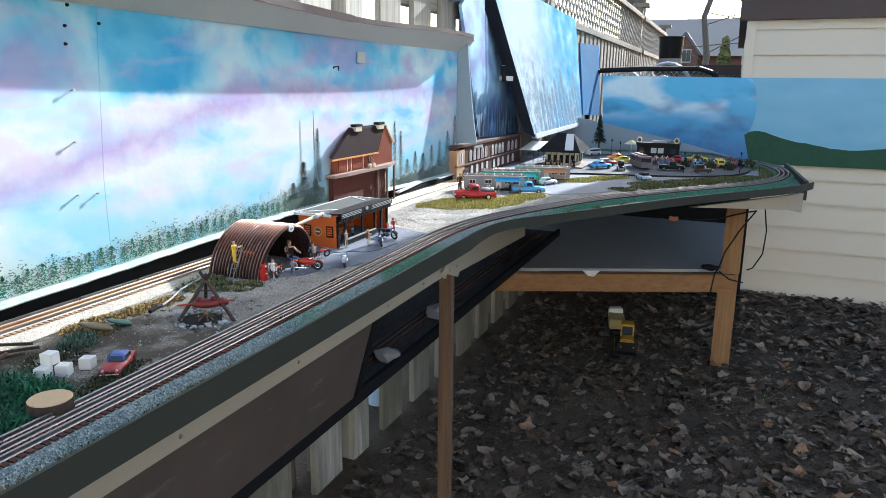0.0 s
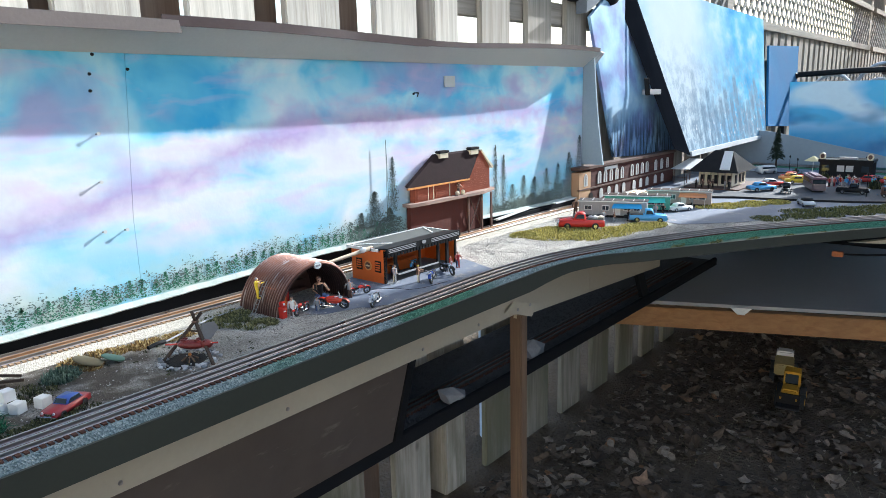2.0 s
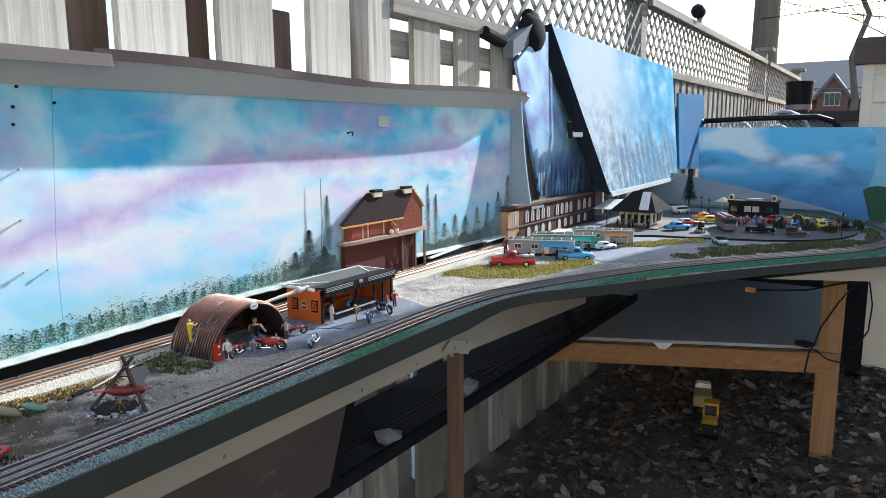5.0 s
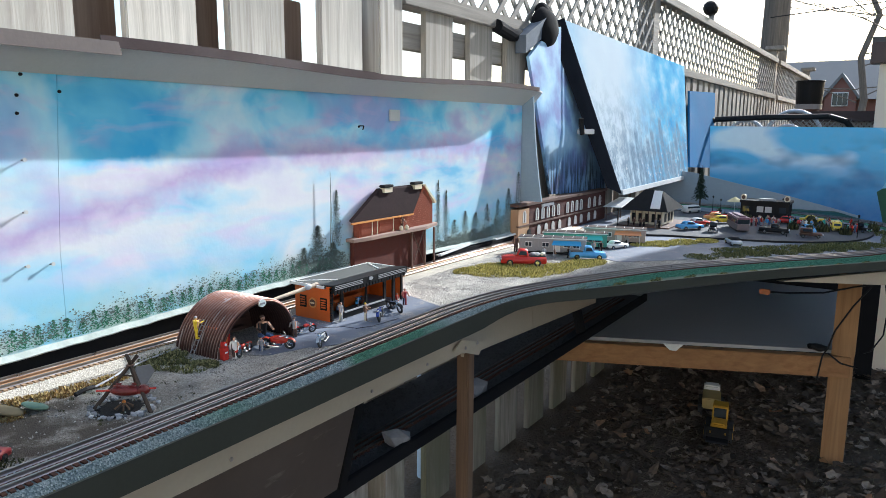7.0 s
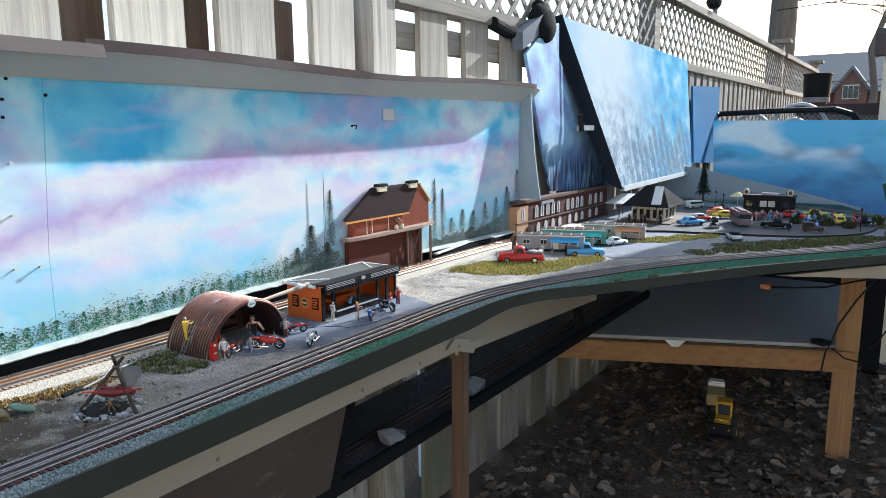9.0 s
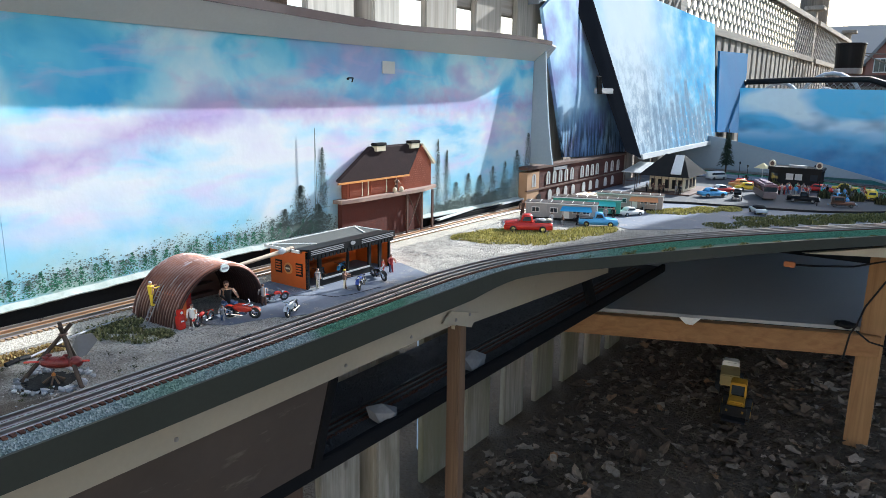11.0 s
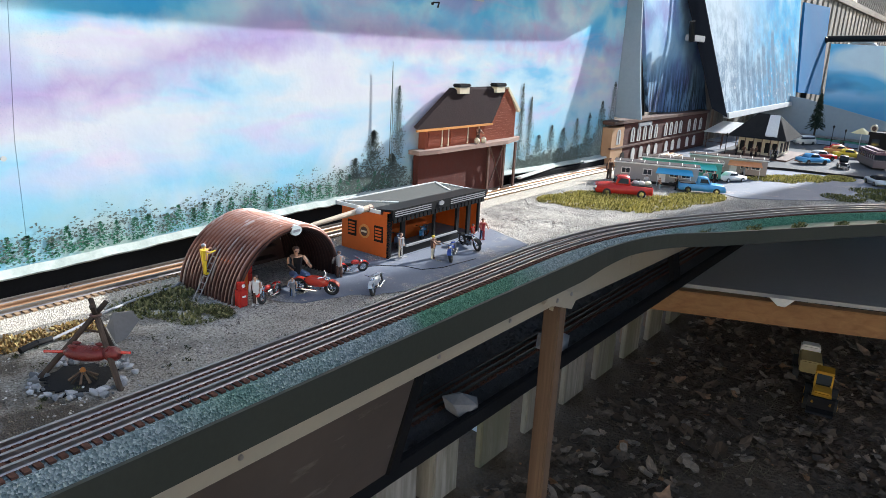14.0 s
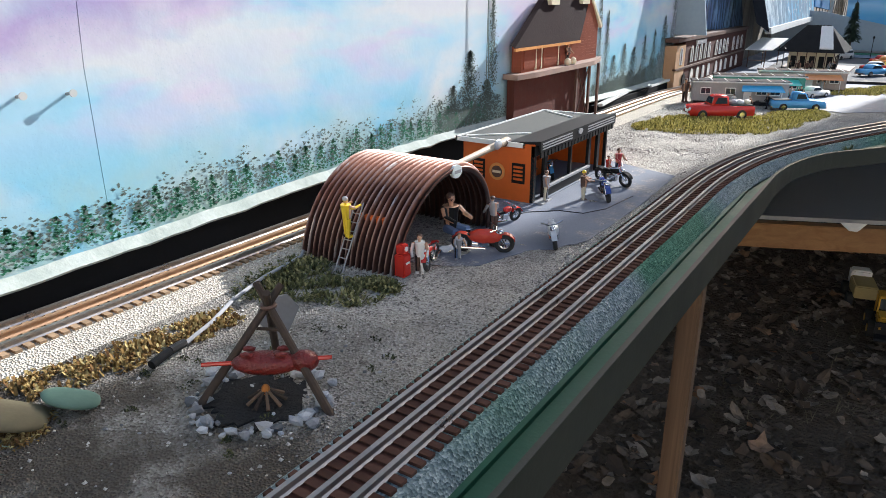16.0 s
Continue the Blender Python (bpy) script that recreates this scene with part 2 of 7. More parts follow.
big, small = n.noise(14, 6, 0.65), n.noise(700, 3)
c = n.mix(n.math("ADD", n.math("MULTIPLY", big, 0.6), n.math("MULTIPLY", small, 0.4)), (0.085, 0.10, 0.135), (0.23, 0.25, 0.295))
dust = n.remap(n.math("ADD", n.noise(26, 5, 0.7), n.math("MULTIPLY", n.noise(8, 3), 0.5)), 0.80, 0.95, 0, 0.8)
c = n.mix(dust, c, n.ramp(n.voronoi(640, out="Color"), [(0.1, (0.10, 0.09, 0.08)), (0.6, (0.36, 0.33, 0.30)), (0.9, (0.56, 0.53, 0.48))]))
n.bump(small, 0.3, 0.001)
pavement = n.color(c)
soil = rough_mat("dark_leaf_soil", (0.05, 0.037, 0.027), (0.17, 0.13, 0.092), 9, 90, 0.95, bump=1.0, dist=0.02)
fascia_m = rough_mat("grey_green_painted_board", (0.028, 0.031, 0.025), (0.052, 0.056, 0.046), 6, 200, 0.55, bump=0.15)
green_m = rough_mat("dark_green_paint", (0.008, 0.05, 0.03), (0.02, 0.11, 0.065), 12, 200, 0.5, bump=0.2)
cream_m = rough_mat("cream_vinyl", (0.36, 0.31, 0.24), (0.50, 0.44, 0.34), 4, 120, 0.55, bump=0.08)
n = Nodes("scuffed_brown_panel", 0.5, 0, 0.3)
scuff = n.remap(n.noise(1.0, 5, 0.7, n.at((30, 9, 30), (0.5, 0.3, 0))), 0.60, 0.70, 0, 0.6)
c = n.mix(n.noise(7, 5, 0.6), (0.060, 0.048, 0.042), (0.15, 0.118, 0.10))
skirt_m = n.color(n.mix(scuff, c, (0.24, 0.21, 0.18)))
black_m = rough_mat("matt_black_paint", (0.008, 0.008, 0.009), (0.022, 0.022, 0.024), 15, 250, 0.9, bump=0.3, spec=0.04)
coal_m = rough_mat("black_coal_grit", (0.022, 0.022, 0.024), (0.10, 0.10, 0.105), 30, 420, 0.9, bump=1.0, dist=0.003)
grey_ply = rough_mat("grey_painted_plywood", (0.27, 0.275, 0.28), (0.40, 0.405, 0.41), 5, 120, 0.7, bump=0.15)
white_trim = rough_mat("off_white_flashing", (0.52, 0.52, 0.50), (0.70, 0.70, 0.68), 5, 160, 0.5, bump=0.1)
umber_m = rough_mat("brown_metal_trim", (0.05, 0.035, 0.035), (0.10, 0.07, 0.068), 5, 160, 0.45, bump=0.1)
pine = wood_mat("new_pine", (0.26, 0.125, 0.05), (0.42, 0.22, 0.095), "x", 0.65, 0.15)
pine_v = wood_mat("new_pine_upright", (0.26, 0.135, 0.06), (0.42, 0.24, 0.11), "z", 0.65, 0.15)
post_wood = wood_mat("old_stake", (0.10, 0.06, 0.04), (0.21, 0.135, 0.085), "z", 0.75, 0.1)
fence_m = wood_mat("weathered_cedar", (0.31, 0.27, 0.225), (0.72, 0.67, 0.59), "z", 0.85, 0.25, stain=(0.50, 0.47, 0.41), algae=(0.17, 0.165, 0.105))
fence_old = wood_mat("grey_old_cedar", (0.19, 0.165, 0.135), (0.44, 0.40, 0.345), "z", 0.9, 0.35, stain=(0.26, 0.235, 0.20), algae=(0.17, 0.165, 0.105))
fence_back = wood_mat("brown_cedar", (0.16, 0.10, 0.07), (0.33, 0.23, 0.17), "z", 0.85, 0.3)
fence_rail = wood_mat("grey_cedar_rail", (0.20, 0.17, 0.14), (0.40, 0.36, 0.31), "y", 0.85, 0.2)
lattice_m = rough_mat("grey_lattice_wood", (0.20, 0.18, 0.16), (0.36, 0.33, 0.29), 20, 200, 0.85)
siding_m = rough_mat("cream_aluminium_siding", (0.66, 0.58, 0.465), (0.75, 0.67, 0.55), 3, 90, 0.5, bump=0.05)
rail_m = rough_mat("worn_rail_steel", (0.22, 0.195, 0.185), (0.46, 0.44, 0.43), 25, 300, 0.38, 0.85, bump=0.1)
# rust of the back track's centre rail, lightened as if in sun
rust_m = rough_mat("sunlit_rusty_rail", (0.32, 0.17, 0.09), (0.52, 0.34, 0.22), 25, 300, 0.5, 0.5, bump=0.1)
tie_m = rough_mat("brown_tie_plastic", (0.06, 0.030, 0.023), (0.145, 0.078, 0.058), 40, 300, 0.85, vary=0.3, spec=0.03)

# ---- helpers for meshes ----
def link(bm, name, mat, smooth=False):
    me = bpy.data.meshes.new(name)
    bmesh.ops.recalc_face_normals(bm, faces=bm.faces)
    bm.to_mesh(me)
    bm.free()
    me.materials.append(mat)
    if smooth:
        for p in me.polygons:
            p.use_smooth = True
    return new(name, me)


def part(name, bm, mat, parent, label="", smooth=False):
    ob = link(bm, name, mat, smooth)
    ob.parent = parent
    if parent is not None:
        ob.matrix_parent_inverse = parent.matrix_basis.inverted()
    return tagged(ob, label) if label else ob


def shared(name, me, parent, m):
    """One more object on a mesh that is there already."""
    ob = new(name, me)
    ob.parent = parent
    ob.matrix_basis = m
    return ob


def thing(name, label, category, at=(0, 0, 0), turn=0.0, group="", kind=""):
    ob = new(name)
    ob.empty_display_size = 0.02
    ob.matrix_basis = pose(*at, 0, 0, turn)
    return tagged(ob, label, category, group, kind)


def structure(name, bm, mat, label="", smooth=False):
    return tagged(link(bm, name, mat, smooth), label, kind="structure")


def box(bm, x0, x1, y0, y1, z0, z1, bevel=0.0, m=None):
    r = bmesh.ops.create_cube(bm, size=1)["verts"]
    t = Matrix.Translation(((x0 + x1) / 2, (y0 + y1) / 2, (z0 + z1) / 2)) @ Matrix.Diagonal((abs(x1 - x0), abs(y1 - y0), abs(z1 - z0), 1))
    bmesh.ops.transform(bm, matrix=(m or Matrix()) @ t, verts=r)
    if bevel:
        es = {e for v in r for e in v.link_edges}
        bmesh.ops.bevel(bm, geom=list(es), offset=bevel, segments=2, affect="EDGES", clamp_overlap=True)
    return bm


def cyl(bm, a, b, r0, r1=None, seg=12):
    a, b = Vector(a), Vector(b)
    d = b - a
    t = Matrix.Translation((a + b) / 2) @ d.to_track_quat("Z", "Y").to_matrix().to_4x4()
    bmesh.ops.create_cone(bm, cap_ends=True, segments=seg, radius1=r0, radius2=r0 if r1 is None else r1, depth=d.length, matrix=t)
    return bm


def ball(bm, c, r, sx=1, sy=1, sz=1, sub=2, m=None):
    bmesh.ops.create_icosphere(bm, subdivisions=sub, radius=r, matrix=(m or Matrix()) @ Matrix.Translation(c) @ Matrix.Diagonal((sx, sy, sz, 1)))
    return bm


def prism(bm, pts, lift):
    """A flat outline, made solid along the vector lift."""
    a = [bm.verts.new(p) for p in pts]
    b = [bm.verts.new(Vector(p) + Vector(lift)) for p in pts]
    bm.faces.new(a), bm.faces.new(b[::-1])
    for i in range(len(a)):
        j = (i + 1) % len(a)
        bm.faces.new((a[i], b[i], b[j], a[j]))
    return bm


def smooth_line(pts, step):
    """Points at even steps along a smooth line through pts, with the heading at each."""
    P = [Vector((*p, 0)) for p in pts]
    P = [2 * P[0] - P[1]] + P + [2 * P[-1] - P[-2]]
    fine = []
    for i in range(1, len(P) - 2):
        p0, p1, p2, p3 = P[i - 1:i + 3]
        for k in range(40):
            t = k / 40
            fine.append(0.5 * ((2 * p1) + (p2 - p0) * t + (2 * p0 - 5 * p1 + 4 * p2 - p3) * t * t + (3 * p1 - p0 - 3 * p2 + p3) * t ** 3))
    fine.append(P[-2])
    out, left = [], 0.0
    for a, b in zip(fine, fine[1:]):
        d = (b - a).length
        while left <= d and d > 0:
            out.append((a + (b - a) * (left / d), math.atan2((b - a).y, (b - a).x)))
            left += step
        left -= d
    return out


def sweep(bm, line, profile):
    """A profile of (across, up) pairs along a line of points with headings; across is to the right of the way."""
    rings = []
    for p, h in line:
        nx, ny = math.sin(h), -math.cos(h)
        rings.append([bm.verts.new((p.x + nx * a, p.y + ny * a, u)) for a, u in profile])
    k = len(profile)
    for r, q in zip(rings, rings[1:]):
        for i in range(k):
            bm.faces.new((r[i], r[(i + 1) % k], q[(i + 1) % k], q[i]))
    bm.faces.new(rings[0][::-1]), bm.faces.new(rings[-1])
    return bm


# ---- ground, fence, shed ----
GROUND = -0.03
TOP = 0.755  # the layout's deck
bm = bmesh.new()
N = 70
vs = {}
for i in range(N + 1):
    for j in range(N + 1):
        u, v = i / N * 2 - 1, j / N * 2 - 1
        x, y = 0.3 + math.copysign(abs(u) ** 2.6, u) * 60, 2.5 + math.copysign(abs(v) ** 2.6, v) * 60
        vs[i, j] = bm.verts.new((x, y, GROUND + 0.02 * noise.noise((x * 2, y * 2, 0)) + 0.012 * noise.noise((x * 9, y * 9, 3))))
for i in range(N):
    for j in range(N):
        bm.faces.new((vs[i, j], vs[i + 1, j], vs[i + 1, j + 1], vs[i, j + 1]))
structure("ground", bm, soil, "dark bare soil with dead leaves and sparse dry grass", True)

# dead leaves and dry grass on the soil
leaf_m = Nodes("dead_leaves", 0.8, 0, 0.3)
n = leaf_m
c = n.ramp(n.island(), [(0, (0.04, 0.028, 0.02)), (0.45, (0.12, 0.082, 0.055)), (0.78, (0.22, 0.165, 0.12)), (0.95, (0.33, 0.27, 0.21)), (1, (0.34, 0.16, 0.07))])
c = n.mix(n.remap(n.noise(60, 4), 0.35, 0.7, 0, 0.5), c, (0.04, 0.03, 0.02))
leaf_m = n.color(c)
rng = random.Random(5)
V, F = [], []
LOBES = (1.0, 0.68, 0.88, 0.62, 0.72, 0.50, 0.72, 0.62, 0.88, 0.68)
for k in range(22000):
    x, y = rng.uniform(-0.45, 2.6), rng.uniform(1.0, 4.5)
    if x < -0.3 or (y < 1.5 and x > 1.6):
        continue
    if noise.noise((x * 3, y * 3, 4)) + 0.5 * noise.noise((x * 9, y * 9, 2)) < rng.uniform(-0.9, 0.15):
        continue
    r, a = rng.choice((0.005, 0.006, 0.008, 0.010, 0.014, 0.018, 0.024, 0.030)) * rng.uniform(0.8, 1.2), rng.uniform(0, 6.28)
    z = GROUND + 0.012 + rng.uniform(0, 0.014)
    fold, cup, tilt = rng.uniform(-0.2, 1.0), rng.uniform(-0.3, 0.8), rng.uniform(-0.5, 0.5)
    lobed = rng.random() < 0.55
    ca, sa = math.cos(a), math.sin(a)
    base = len(V)
    V.append((x, y, z))
    for i in range(10):
        q = 6.2832 * i / 10
        d = (LOBES[i] if lobed else 0.55 + 0.35 * abs(math.cos(q))) * rng.uniform(0.75, 1.2)
        u, v = d * math.cos(q), d * math.sin(q) * (1.0 if lobed else 0.8)
        V.append((x + r * (u * ca - v * sa), y + r * (u * sa + v * ca), z + r * max(-0.2, 0.7 * fold * abs(v) + 0.5 * cup * u * u + tilt * u + rng.uniform(-0.1, 0.15))))
    for i in range(10):
        F.append((base, base + 1 + i, base + 1 + (i + 1) % 10))
me = bpy.data.meshes.new("leaf_litter")
me.from_pydata(V, [], F)
me.materials.append(leaf_m)
tagged(new("leaf_litter", me), "brown curled dead leaves lying thick on the soil", "leaf litter", kind="stuff")
dry_m = rough_mat("dry_grass", (0.10, 0.085, 0.045), (0.24, 0.21, 0.13), 8, 90, 0.85)
V, F = [], []
for k in range(6500):
    x, y = rng.uniform(-0.1, 2.4), rng.uniform(1.6, 4.3)
    if noise.noise((x * 2.2, y * 2.2, 7)) < 0.05:
        continue
    a, h, ln = rng.uniform(0, 6.28), rng.uniform(0.004, 0.03), rng.uniform(0.02, 0.06)
    b = len(V)
    z = GROUND + 0.016
    V += [(x - 0.001 * math.sin(a), y + 0.001 * math.cos(a), z), (x + 0.001 * math.sin(a), y - 0.001 * math.cos(a), z), (x + ln * math.cos(a), y + ln * math.sin(a), z + h)]
    F.append((b, b + 1, b + 2))
me = bpy.data.meshes.new("dry_grass")
me.from_pydata(V, [], F)
me.materials.append(dry_m)
tagged(new("dry_grass", me), "thin straw-coloured dead grass among the leaves", "dry grass", kind="stuff")

# board fence with lattice on top
FX = -0.385
fence = thing("fence", "weathered cedar board-on-board fence with lattice panels on top", "fence", (FX, 4, GROUND), kind="structure")
def picket(name, y, wdt, z0, z1, x0, mat, dog=0.0):
    bm = bmesh.new()
    box(bm, x0 - 0.019, x0, y - wdt / 2, y + wdt / 2, z0, z1, 0.003)
    return part(name, bm, mat, fence)
front = [(-0.1, 0.145), (0.14, 0.145), (0.38, 0.145), (0.62, 0.145), (0.85, 0.145), (1.03, 0.145), (1.266, 0.146), (1.49, 0.150), (1.75, 0.147)]
for y, wdt in front:
    picket("board", y, wdt, GROUND, 2.0, FX, fence_m)
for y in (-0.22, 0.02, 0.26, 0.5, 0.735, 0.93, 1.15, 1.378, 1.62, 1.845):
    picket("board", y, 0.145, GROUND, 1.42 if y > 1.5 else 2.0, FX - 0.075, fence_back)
bm = box(bmesh.new(), FX - 0.09, FX + 0.004, 1.885, 1.985, GROUND, 2.0, 0.004)
part("post", bm, fence_m, fence)
y = 2.165
while y < 11:
    picket("board", y, 0.142 if y < 4.2 else 0.1, GROUND, 1.455, FX, fence_old)
    if y > 2.6:
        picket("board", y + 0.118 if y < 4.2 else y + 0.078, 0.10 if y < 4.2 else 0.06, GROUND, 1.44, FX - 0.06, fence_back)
    y += 0.236 if y < 4.2 else 0.155
for a, b in ((1.985, 4.2), (4.3, 8.25), (8.4, 11.1)):
    part("rail", box(bmesh.new(), FX - 0.05, FX + 0.012, a, b, 1.45, 1.495, 0.003), fence_rail, fence)
    part("rail", box(bmesh.new(), FX - 0.057, FX - 0.02, a, b, 1.345, 1.415, 0.003), fence_rail, fence)
    part("rail", box(bmesh.new(), FX - 0.05, FX + 0.012, max(a, 1.985), b, 1.80, 1.845, 0.003), fence_rail, fence)
    lo = max(a, 1.985)
    for s in (1, -1):
        k = lo - 0.3
        while k < b:
            y0, y1 = (k, k + 0.30)
            bm = bmesh.new()
            ya, yb = max(y0, lo), min(y1, b)
            if yb - ya > 0.03:
                za, zb = 1.495 + (ya - y0) / 0.30 * 0.305, 1.495 + (yb - y0) / 0.30 * 0.305
                if s < 0:
                    za, zb = 3.295 - za, 3.295 - zb
                xo = FX - 0.02 + (0.005 if s > 0 else -0.003)
                hw = 0.026
                prism(bm, [(xo, ya - hw / 2, za), (xo, ya + hw / 2, za), (xo, yb + hw / 2, zb), (xo, yb - hw / 2, zb)], (-0.006, 0, 0))
                part("slat", bm, lattice_m, fence)
            else:
                bm.free()
            k += 0.105
for y, cap in ((4.25, 0), (8.32, 1), (11.15, 1)):
    bm = box(bmesh.new(), FX - 0.10, FX - 0.014, y - 0.05, y + 0.05, GROUND, 1.93, 0.004)
    if cap:
        box(bm, FX - 0.12, FX + 0.05, y - 0.085, y + 0.085, 1.93, 1.97, 0.006)
    part("post", bm, fence_rail, fence)

# shed with lapped siding and a steep roof
SX, SY = 0.63, 4.36
shed = thing("shed", "cream sided shed with brown eave trim and a steep roof", "shed", (SX, SY, GROUND), kind="structure")
bm = box(bmesh.new(), SX, 6.0, SY, 9.0, GROUND, 1.46)
part("wall", bm, siding_m, shed)
z = GROUND + 0.01
lap = None
while z < 1.40:
    if lap is None:
        bm = bmesh.new()
        prism(bm, [(SX, 0, 0), (SX, -0.016, 0), (SX, -0.016, 0.012), (SX, -0.003, 0.1275), (SX, 0, 0.1275)], (5.3, 0, 0))
        lap = link(bm, "siding_board", siding_m)
        lap.parent = shed
        lap.matrix_parent_inverse = shed.matrix_basis.inverted()
        lap.matrix_basis = pose(0, SY, z)
        first = lap
    else:
        o = new("siding_board", first.data)
        o.parent = shed
        o.matrix_parent_inverse = shed.matrix_basis.inverted()
        o.matrix_basis = pose(0, SY, z)
    z += 0.1285
part("corner_trim", box(bmesh.new(), SX - 0.012, SX + 0.035, SY - 0.022, SY + 0.04, GROUND, 1.44, 0.003), siding_m, shed)
part("eave", box(bmesh.new(), SX - 0.05, 6.1, SY - 0.06, SY + 0.02, 1.44, 1.535, 0.004), umber_m, shed, "brown metal eave trim")
roof_m = rough_mat("grey_shingle", (0.05, 0.048, 0.046), (0.13, 0.125, 0.12), 12, 160, 0.9, bump=0.6)
part("roof", box(bmesh.new(), SX - 0.05, 6.1, SY - 0.05, 9.1, 1.536, 1.56), roof_m, shed)
# unseen tall block added to throw shade over the layout's front
house = thing("house", "unseen tall cream block, added behind the shed to cast shade", "house", (3, 8, GROUND), kind="structure")
plan = [(0.80, 6.08), (7.0, 5.9), (7.0, 10.0), (1.9, 10.0)]
part("wall", prism(bmesh.new(), [(x, y, 1.561) for x, y in plan], (0, 0, 2.7)), siding_m, house)
part("roof", prism(bmesh.new(), [(x, y, 4.262) for x, y in plan], (0, 0, 0.15)), roof_m, house)

# ---- the layout's deck, facings and supports ----
EDGE = [(0.045, 0.30), (0.045, 1.0), (0.045, 1.55), (0.05, 1.74), (0.085, 1.87), (0.15, 1.965), (0.21, 2.06), (0.45, 2.43), (0.76, 2.83), (0.835, 2.96)]
edge = smooth_line(EDGE, 0.02)
bm = bmesh.new()
outline = [(p.x, p.y, 0.744) for p, h in edge] + [(x, y, 0.744) for x, y in ((0.85, 3.05), (0.83, 3.69), (0.66, 3.93), (0.5, 4.30), (-0.36, 4.30), (-0.36, 0.30))]
prism(bm, outline, (0, 0, TOP - 0.744 - 0.004))
structure("deck", bm, green_m, "green painted plywood deck of a model railway")
# facing board along the front edge, its lower edge rising round the bend
def facing_foot(y):
    return min(0.745, max(0.7335, 0.7335 + 0.08 * (y - 1.63)))
bm = bmesh.new()
long_edge = smooth_line(EDGE + [(0.862, 3.02)], 0.02)
prev = None
for p, h in long_edge:
    lo = facing_foot(p.y)
    cur = [bm.verts.new((p.x + d * math.sin(h), p.y - d * math.cos(h), z)) for d, z in ((0.024, lo), (0.028, lo), (0.028, 0.770), (0.024, 0.770))]
    if prev:
        for i in range(4):
            bm.faces.new((prev[i], cur[i], cur[(i + 1) % 4], prev[(i + 1) % 4]))
    else:
        bm.faces.new(cur)
    prev = cur
bm.faces.new(prev[::-1])
structure("facing_board", bm, fascia_m, "grey-green painted facing board along the deck's front edge")
bm = bmesh.new()
prism(bm, [(0.857, 3.02, 0.70), (0.857, 3.02, 0.770), (0.83, 3.70, 0.770), (0.83, 3.70, 0.70)], (0.012, 0, 0))
structure("end_board", bm, fascia_m, "dark end board of the deck with a thin raised lip")
bm = sweep(bmesh.new(), smooth_line(EDGE, 0.04), [(0.0005, 0.7445), (0.0235, 0.7445), (0.0235, 0.7480), (0.0005, 0.7480)])
structure("gutter", bm, green_m, "dark green gutter between roadbed and facing board")
# cream strips standing behind the facing board
strip = structure("trim_1", box(bmesh.new(), -0.016, -0.006, 0.30, 1.70, 0.654, 0.7435, 0.001), cream_m, "cream plastic strip screwed along the frame under the deck")
for y in (0.80, 1.06, 1.375, 1.55):
    part("screw", cyl(bmesh.new(), (-0.0062, y, 0.668), (-0.0040, y, 0.668), 0.0036, 0.0026, 10), rail_m, strip)
for y0, y1, name in ((1.7005, 2.11, "trim_2"), (2.1115, 2.72, "trim_4")):
    def along(y):
        q = (y - 1.70) / 1.02
        return -0.012 - 0.085 * q, 0.640 - 0.100 * q
    (xa, za), (xb, zb) = along(y0), along(y1)
    bm = bmesh.new()
    prism(bm, [(xa, y0, za), (xb, y1, zb), (xb, y1, 0.7435), (xa, y0, 0.7435)], (-0.008, 0, 0))
    structure(name, bm, cream_m, "cream panel closing the frame beyond the stake")
bm = bmesh.new()
prism(bm, [(0.50, 2.51, 0.727), (0.80, 2.92, 0.727), (0.858, 3.02, 0.727), (0.858, 3.02, 0.655), (0.82, 2.95, 0.672)], (-0.012, 0.008, 0))
structure("trim_3", bm, cream_m, "long cream wedge under the deck's far edge")
bracket = thing("bracket", "small cream sheet bracket nailed over the stake", "bracket", (0.0, 1.70, 0.67))
bm = bmesh.new()
prism(bm, [(0.000, 1.637, 0.673), (0.000, 1.666, 0.690), (0.000, 1.765, 0.662), (0.000, 1.740, 0.637)], (0.003, 0, 0))
part("plate", bm, cream_m, bracket)
for yy, zz in ((1.682, 0.668), (1.732, 0.667)):
    part("screw", cyl(bmesh.new(), (0.003, yy, zz), (0.005, yy, zz), 0.004, 0.003), rail_m, bracket)
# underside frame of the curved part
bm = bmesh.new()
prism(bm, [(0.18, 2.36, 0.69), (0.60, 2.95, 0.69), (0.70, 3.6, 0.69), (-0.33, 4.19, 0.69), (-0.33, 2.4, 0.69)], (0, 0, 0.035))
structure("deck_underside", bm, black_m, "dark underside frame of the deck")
# brown panel hanging behind the strip
bm = bmesh.new()
prism(bm, [(-0.0165, 0.30, 0.700), (-0.0165, 1.362, 0.700), (-0.082, 1.362, 0.462), (-0.082, 0.30, 0.462)], (-0.007, 0, 0.002))
structure("skirt_panel", bm, skirt_m, "dark brown skirt panel hanging under the deck")
# lower shelf with its own track
bm = bmesh.new()
box(bm, -0.33, -0.105, 0.30, 3.30, 0.420, 0.446)
structure("lower_shelf", bm, coal_m, "black shelf covered in coal grit under the deck")
bm = box(bmesh.new(), -0.104, -0.090, 0.30, 3.30, 0.428, 0.459, 0.002)
structure("lower_shelf_lip", bm, black_m, "black lip along the lower shelf")
brace = thing("brace", "black slanting brace between shelf and deck", "brace", (-0.03, 1.25, 0.5))
bm = bmesh.new()
prism(bm, [(-0.0165, 1.365, 0.700), (-0.045, 1.365, 0.700), (-0.106, 1.365, 0.460), (-0.078, 1.365, 0.460)], (0, 0.020, 0))
